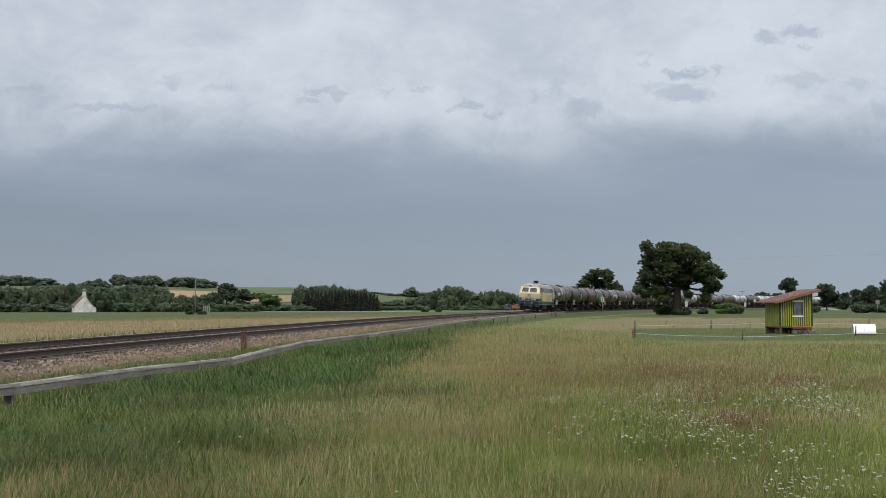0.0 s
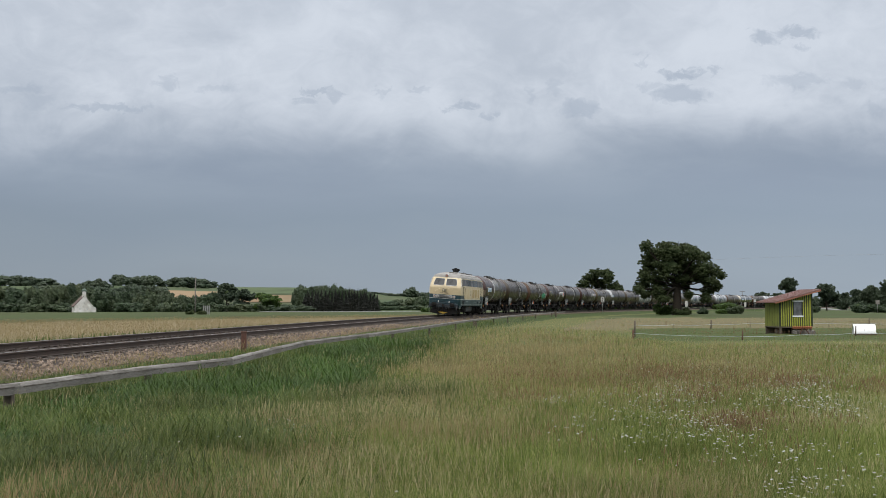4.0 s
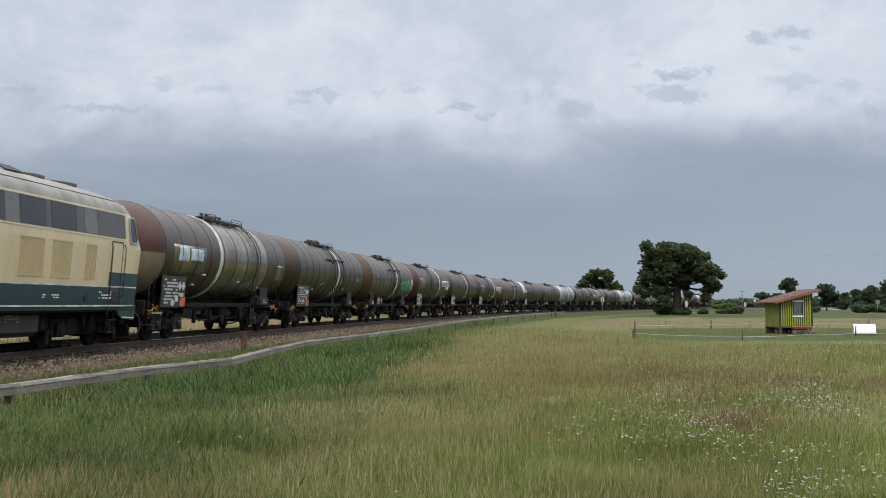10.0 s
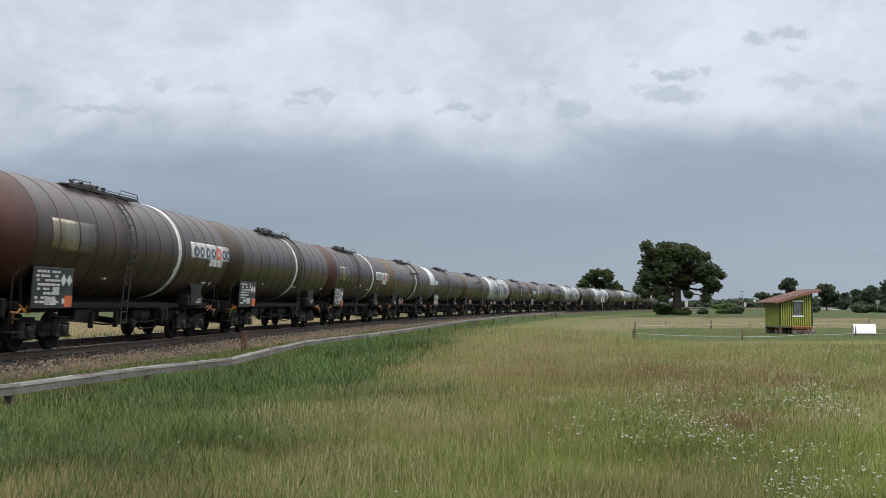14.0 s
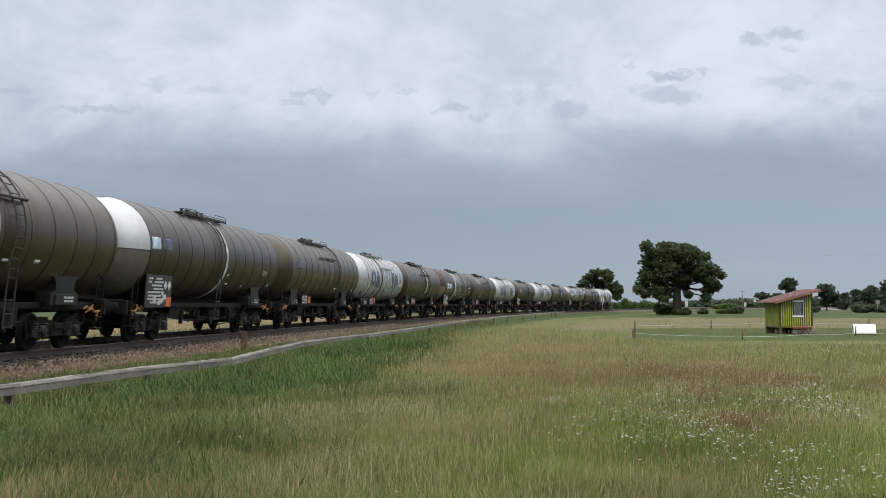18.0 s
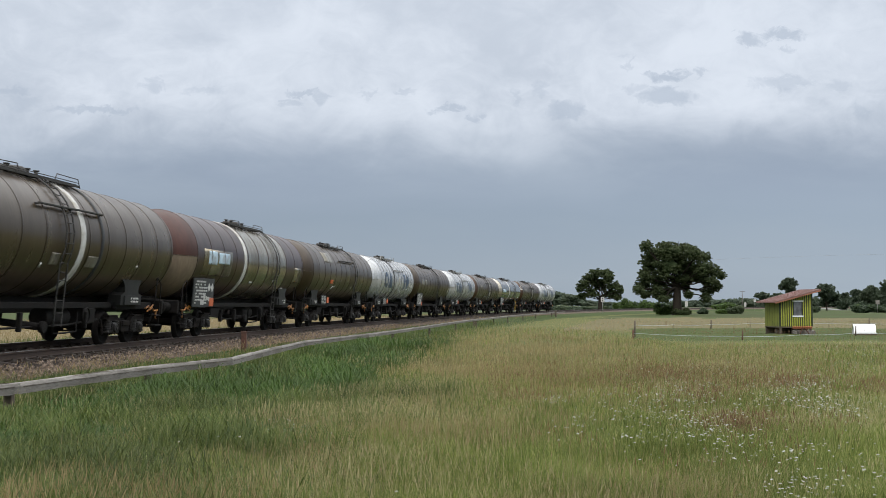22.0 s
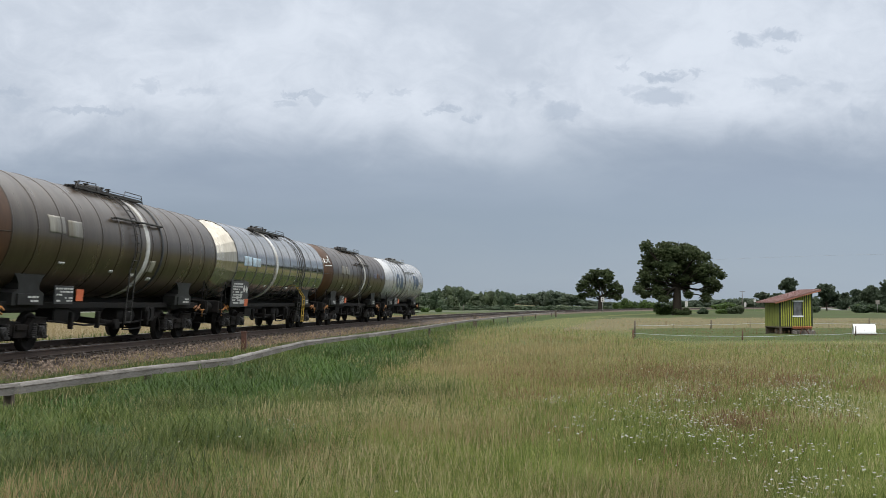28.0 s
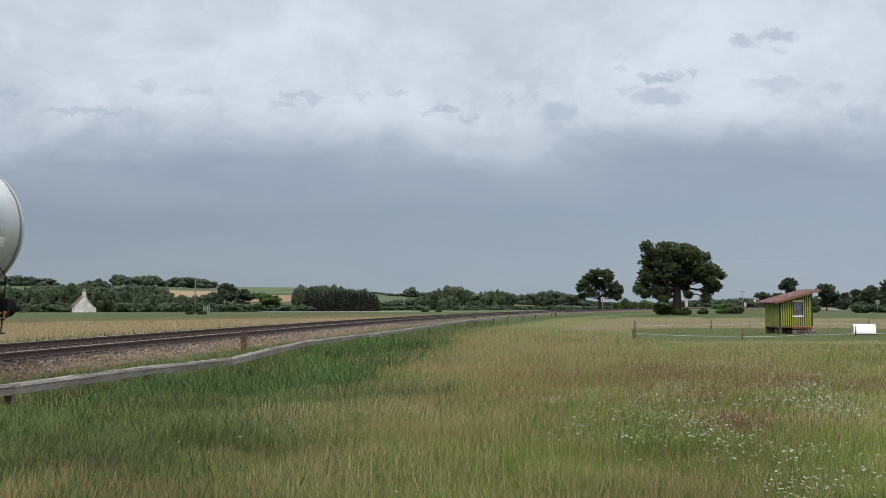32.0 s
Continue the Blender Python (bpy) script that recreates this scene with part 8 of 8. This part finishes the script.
    x1, y1, r1 = x[k], y[k], np.hypot(x[k], y[k])
    grass_object("grass_seed_heads", "pale straw-coloured grass seed heads", x1, y1, 0.42 * (1 + 0.3 * vnoise(x1, y1, 1.2, 12)) * (1 - 0.7 * smooth(34, 46, y1) * smooth(8, 11, x1)), 0.0026 + 0.00013 * r1, 0.26, M_PALESTALK, rng, "head")
    # tall pale stalks in tufts at the near edge
    x1, y1 = drift(((50, 868, 45, 12, 420), (150, 850, 60, 16, 360), (300, 862, 60, 12, 420), (450, 850, 50, 18, 260), (560, 800, 40, 22, 220), (500, 745, 40, 14, 160), (730, 760, 50, 40, 200), (860, 700, 70, 30, 220)), 0.36, rng)
    grass_object("dry_stalk_tufts", "dry pinkish-tan grass stalks in loose tufts", x1, y1, 0.44, 0.0038 + 0.00010 * np.hypot(x1, y1), 0.26, M_DRY, rng, "head")
    # reddish sorrel: thin over the meadow, thick in a few long patches
    x, y = scatter(90000, 9.0, 110, rng, -0.4)
    d, s = track_offset(x, y)
    k = (d > 12) & (vnoise(x * 0.55, y, 4.2, 14) + 0.6 * vnoise(x, y, 0.9, 15) > 0.42 + rng.uniform(-0.2, 0.3, len(d)))
    xs, ys = drift(((1298, 736, 42, 4, 1000), (1385, 668, 52, 5, 1200), (1250, 692, 28, 5, 320), (1545, 672, 26, 6, 450), (1180, 655, 60, 5, 350), (940, 640, 70, 8, 700), (1310, 752, 40, 10, 250), (1440, 745, 40, 8, 200)), 0.3, rng)
    x1, y1 = np.concatenate([x[k], xs]), np.concatenate([y[k], ys])
    r1 = np.hypot(x1, y1)
    grass_object("red_sorrel", "reddish-brown sorrel stalks in the meadow", x1, y1, 0.36, 0.0040 + 0.00028 * r1, 0.3, M_SORREL, rng, "head")
    # dry stalks along the ballast
    x, y = scatter(190000, 14.0, 150, rng, 0.1)
    d, s = track_offset(x, y)
    k = (np.abs(d - 3.1) < 1.0 + 0.35 * vnoise(x, y, 2, 16)) | ((d < -2.9) & (d > -3.9))
    x1, y1, r1 = x[k], y[k], np.hypot(x[k], y[k])
    keep = rng.uniform(size=len(x1)) < (0.42 + 0.45 * vnoise(x1, y1, 2.5, 17)) * np.where(np.abs(d[k]) < 3.1, 0.4, 1.0)
    grass_object("dry_trackside_grass", "dry straw-coloured grass along the ballast", x1[keep], y1[keep], 0.42, 0.0042 + 0.0004 * r1[keep], 0.45, M_DRY, rng, "head")
    # green strip and wheat beyond the track
    x, y = scatter(120000, 18.0, 190, rng, 0.1, -24.5, 6)
    d, s = track_offset(x, y)
    k = (d < -3.6) & (d > -6.9) & (rng.uniform(size=len(d)) < 0.8)
    x1, y1, r1 = x[k], y[k], np.hypot(x[k], y[k])
    grass_object("far_verge_grass", "green grass strip between track and wheat", x1, y1, 0.55, 0.006 + 0.0004 * r1, 0.4, M_LUSH, rng)
    k = (d < -6.4) & (d > -70) & (np.hypot(x, y) < np.clip(116 + 1.4 * (x + 45), 106, 188) + 4 * vnoise(x, y, 8, 27))
    x1, y1, r1 = x[k], y[k], np.hypot(x[k], y[k])
    grass_object("wheat", "ripening golden wheat", x1, y1, 0.46, 0.004 + 0.00022 * r1, 0.15, M_WHEATSTALK, rng, "head")
    # short grass in the paddock
    x, y = scatter(30000, 48.0, 84, rng, 1.0, 6, 24.5)
    k = in_yard(x, y)
    grass_object("paddock_grass", "short green paddock grass", x[k], y[k], 0.07, 0.020, 0.9, M_PADDOCK, rng)
    # white flower heads, flat domes in drifts
    x, y = drift([(a, b, c * 1.25, e * 1.3, int((1.35 if b < 760 else 0.7) * q)) for a, b, c, e, q in ((1205, 692, 30, 10, 85), (1150, 700, 34, 9, 36), (1240, 752, 30, 11, 90), (1292, 776, 34, 8, 60), (1420, 676, 32, 6, 110), (1375, 690, 30, 4, 34), (1400, 708, 36, 5, 60), (1478, 725, 28, 8, 80), (1450, 713, 22, 5, 40),
                  (1130, 738, 36, 6, 44), (1110, 776, 30, 4, 34), (1305, 806, 40, 6, 60), (1430, 800, 44, 9, 60), (1520, 650, 40, 5, 50), (1545, 622, 40, 8, 70), (1280, 652, 22, 4, 12), (985, 706, 16, 4, 24), (1025, 756, 14, 6, 24),
                  (1060, 702, 34, 9, 22), (1465, 850, 46, 10, 90), (1545, 836, 24, 14, 40), (1400, 856, 26, 7, 50), (1150, 800, 60, 18, 22), (900, 690, 60, 12, 10), (520, 756, 26, 10, 26), (420, 790, 60, 16, 10), (1320, 700, 130, 30, 130),
                  (1330, 660, 120, 14, 60), (640, 845, 60, 14, 5), (1240, 722, 60, 14, 60))], 0.30, rng)
    n = len(x)
    z = ground_z(x, y) + 0.30 * rng.uniform(0.8, 1.15, n)
    t = np.arange(6) * np.pi / 3
    tilt = rng.normal(size=(n, 2)) * 0.12 + np.array([0.0, -0.04])
    r = rng.uniform(0.005, 0.012, n) * (1 + np.hypot(x, y) / 26)
    ring = np.stack([np.cos(t), np.sin(t)], 1)
    v = np.zeros((n, 7, 3))
    v[:, :6, 0] = x[:, None] + r[:, None] * ring[:, 0]
    v[:, :6, 1] = y[:, None] + r[:, None] * ring[:, 1]
    v[:, :6, 2] = z[:, None] + r[:, None] * (ring @ -tilt.T).T - 0.004
    v[:, 6] = np.stack([x, y, z + 0.10 * r], 1)
    f = (np.arange(n)[:, None, None] * 7 + np.array([[i, (i + 1) % 6, 6] for i in range(6)])).reshape(-1, 3)
    tagged(new("white_flowers", big_mesh("white_flowers", v.reshape(-1, 3), f, M_PETAL)), "drifts of small white meadow flowers", "flowers", kind="stuff")


def edge_line(x, y):
    return np.clip(10.1 - 0.035 * np.asarray(y), 7.4, 9.8) + 0.8 * vnoise(x, y, 5, 3) + 0.7 * vnoise(x, y, 1.6, 4)


build_grass()


# ---- sleepers and ballast stones ----
def sleepers():
    b = Builder().box((0, 0, -0.265), (0.25, 2.5, 0.16), 0.02)
    for y in (-0.753, 0.753):
        b.box((0, y, -0.178), (0.17, 0.36, 0.015)).box((0.0, y - 0.11, -0.155), (0.08, 0.05, 0.04)).box((0.0, y + 0.11, -0.155), (0.08, 0.05, 0.04))
    me = b.mesh("sleeper", M_SLEEPER)
    far_v, far_f, o = [], [], 0
    base = np.array([v.co for v in me.vertices])
    quads = [tuple(p.vertices) for p in me.polygons if len(p.vertices) == 4]
    for k in range(760):
        s = 34.0 - 0.62 * k
        m = rail_pose(s, 0.5)
        if k < 300:
            part("sleeper", me, None, railway, at=m)
        else:
            R, T = np.array(m.to_3x3()), np.array(m.translation)
            far_v.append(base @ R.T + T)
            far_f += [tuple(i + o for i in q) for q in quads]
            o += len(base)
    ob = part("far_sleepers", big_mesh("far_sleepers", np.concatenate(far_v), np.array(far_f), M_SLEEPER), None, railway)
    ob["kind"] = "stuff"


sleepers()


def stones():
    rng = np.random.default_rng(5)
    n = 12000
    u = rng.uniform(size=n)
    s = 26 - 62 * u ** 1.35
    lat = np.where(rng.uniform(size=n) < 0.72, rng.uniform(1.2, 3.5, n), rng.uniform(-1.9, 1.2, n))
    prof_y, prof_z = (-2.1, -1.45, 1.45, 1.8, 2.1, 2.5, 2.9, 3.3, 3.8), (-0.27, -0.21, -0.21, -0.22, -0.27, -0.40, -0.52, -0.64, -0.80)
    up = np.interp(lat, prof_y, prof_z)
    x, y, h, z = track(s)
    ly = lat * math.cos(CANT) + up * math.sin(CANT)
    c = np.stack([x - np.sin(h) * ly, y + np.cos(h) * ly, z + up - lat * math.sin(CANT) + 0.012], -1)
    size = rng.uniform(0.022, 0.05, n)
    oct_v = np.array([(1, 0, 0), (-1, 0, 0), (0, 1, 0), (0, -1, 0), (0, 0, 1), (0, 0, -1)], float)
    oct_f = np.array([(0, 2, 4), (2, 1, 4), (1, 3, 4), (3, 0, 4), (2, 0, 5), (1, 2, 5), (3, 1, 5), (0, 3, 5)])
    a = rng.uniform(0, 2 * np.pi, n)
    R = np.zeros((n, 3, 3))
    R[:, 0, 0], R[:, 0, 1], R[:, 1, 0], R[:, 1, 1], R[:, 2, 2] = np.cos(a), -np.sin(a), np.sin(a), np.cos(a), 1
    v = oct_v[None] * (size[:, None] * rng.uniform(0.7, 1.3, (n, 3)))[:, None, :] * rng.uniform(0.75, 1.2, (n, 6, 1))
    v = np.einsum("nij,nkj->nki", R, v) + c[:, None, :]
    for sel, m, text in ((lat > 1.3, M_STONE, "loose pale pinkish ballast stones"), (lat <= 1.3, M_OILSTONE, "loose oily dark ballast stones between the rails")):
        k = int(sel.sum())
        f = (np.arange(k)[:, None, None] * 6 + oct_f).reshape(-1, 3)
        ob = part("ballast_stones", big_mesh("ballast_stones", v[sel].reshape(-1, 3), f, m), None, railway, text)
        ob["kind"] = "stuff"


stones()


# ---- what moves ----
SPEED, GAIN = 14.3577, 0.0351


def run(t):
    """Metres along the track of the locomotive's middle at t seconds."""
    return SPEED * (t - 9) + GAIN * (t - 9) ** 2 / 2


def motions():
    for vehicle, behind, half in TRAIN:
        walk(vehicle, [(t, rail_pose(run(t) - behind, half)) for t in range(33)])
    # wheels roll while their vehicle passes near the camera, and stand relative to it before and after
    back = {v: b for v, b, h in TRAIN}
    for wheel, vehicle, x, r in WHEELS:
        k0 = max(0, round(30 * (9 + (back[vehicle] - x - 36) / SPEED)))
        k1 = min(960, round(30 * (9 + (back[vehicle] - x + 22) / SPEED)))
        turn = SPEED / FPS / r
        rows = [(k / FPS, (k - k0) * turn) for k in range(k0, k1 + 1)]
        if len(rows) > 1:
            rows = ([(0.0, 0.0)] if k0 > 0 else []) + rows + ([(32.0, rows[-1][1])] if k1 < 960 else [])
            walk(wheel, [(t, Matrix.Translation((x, 0, r)) @ Matrix.Rotation(a, 4, "Y")) for t, a in rows])
    walk(road_truck, [(t, truck_pose(t)) for t in range(33)])
    walk(cloud_deck, [(0.0, pose(0, 0, 0)), (16.0, pose(-52, 0, -7)), (32.0, pose(-98, 0, -15))])


motions()
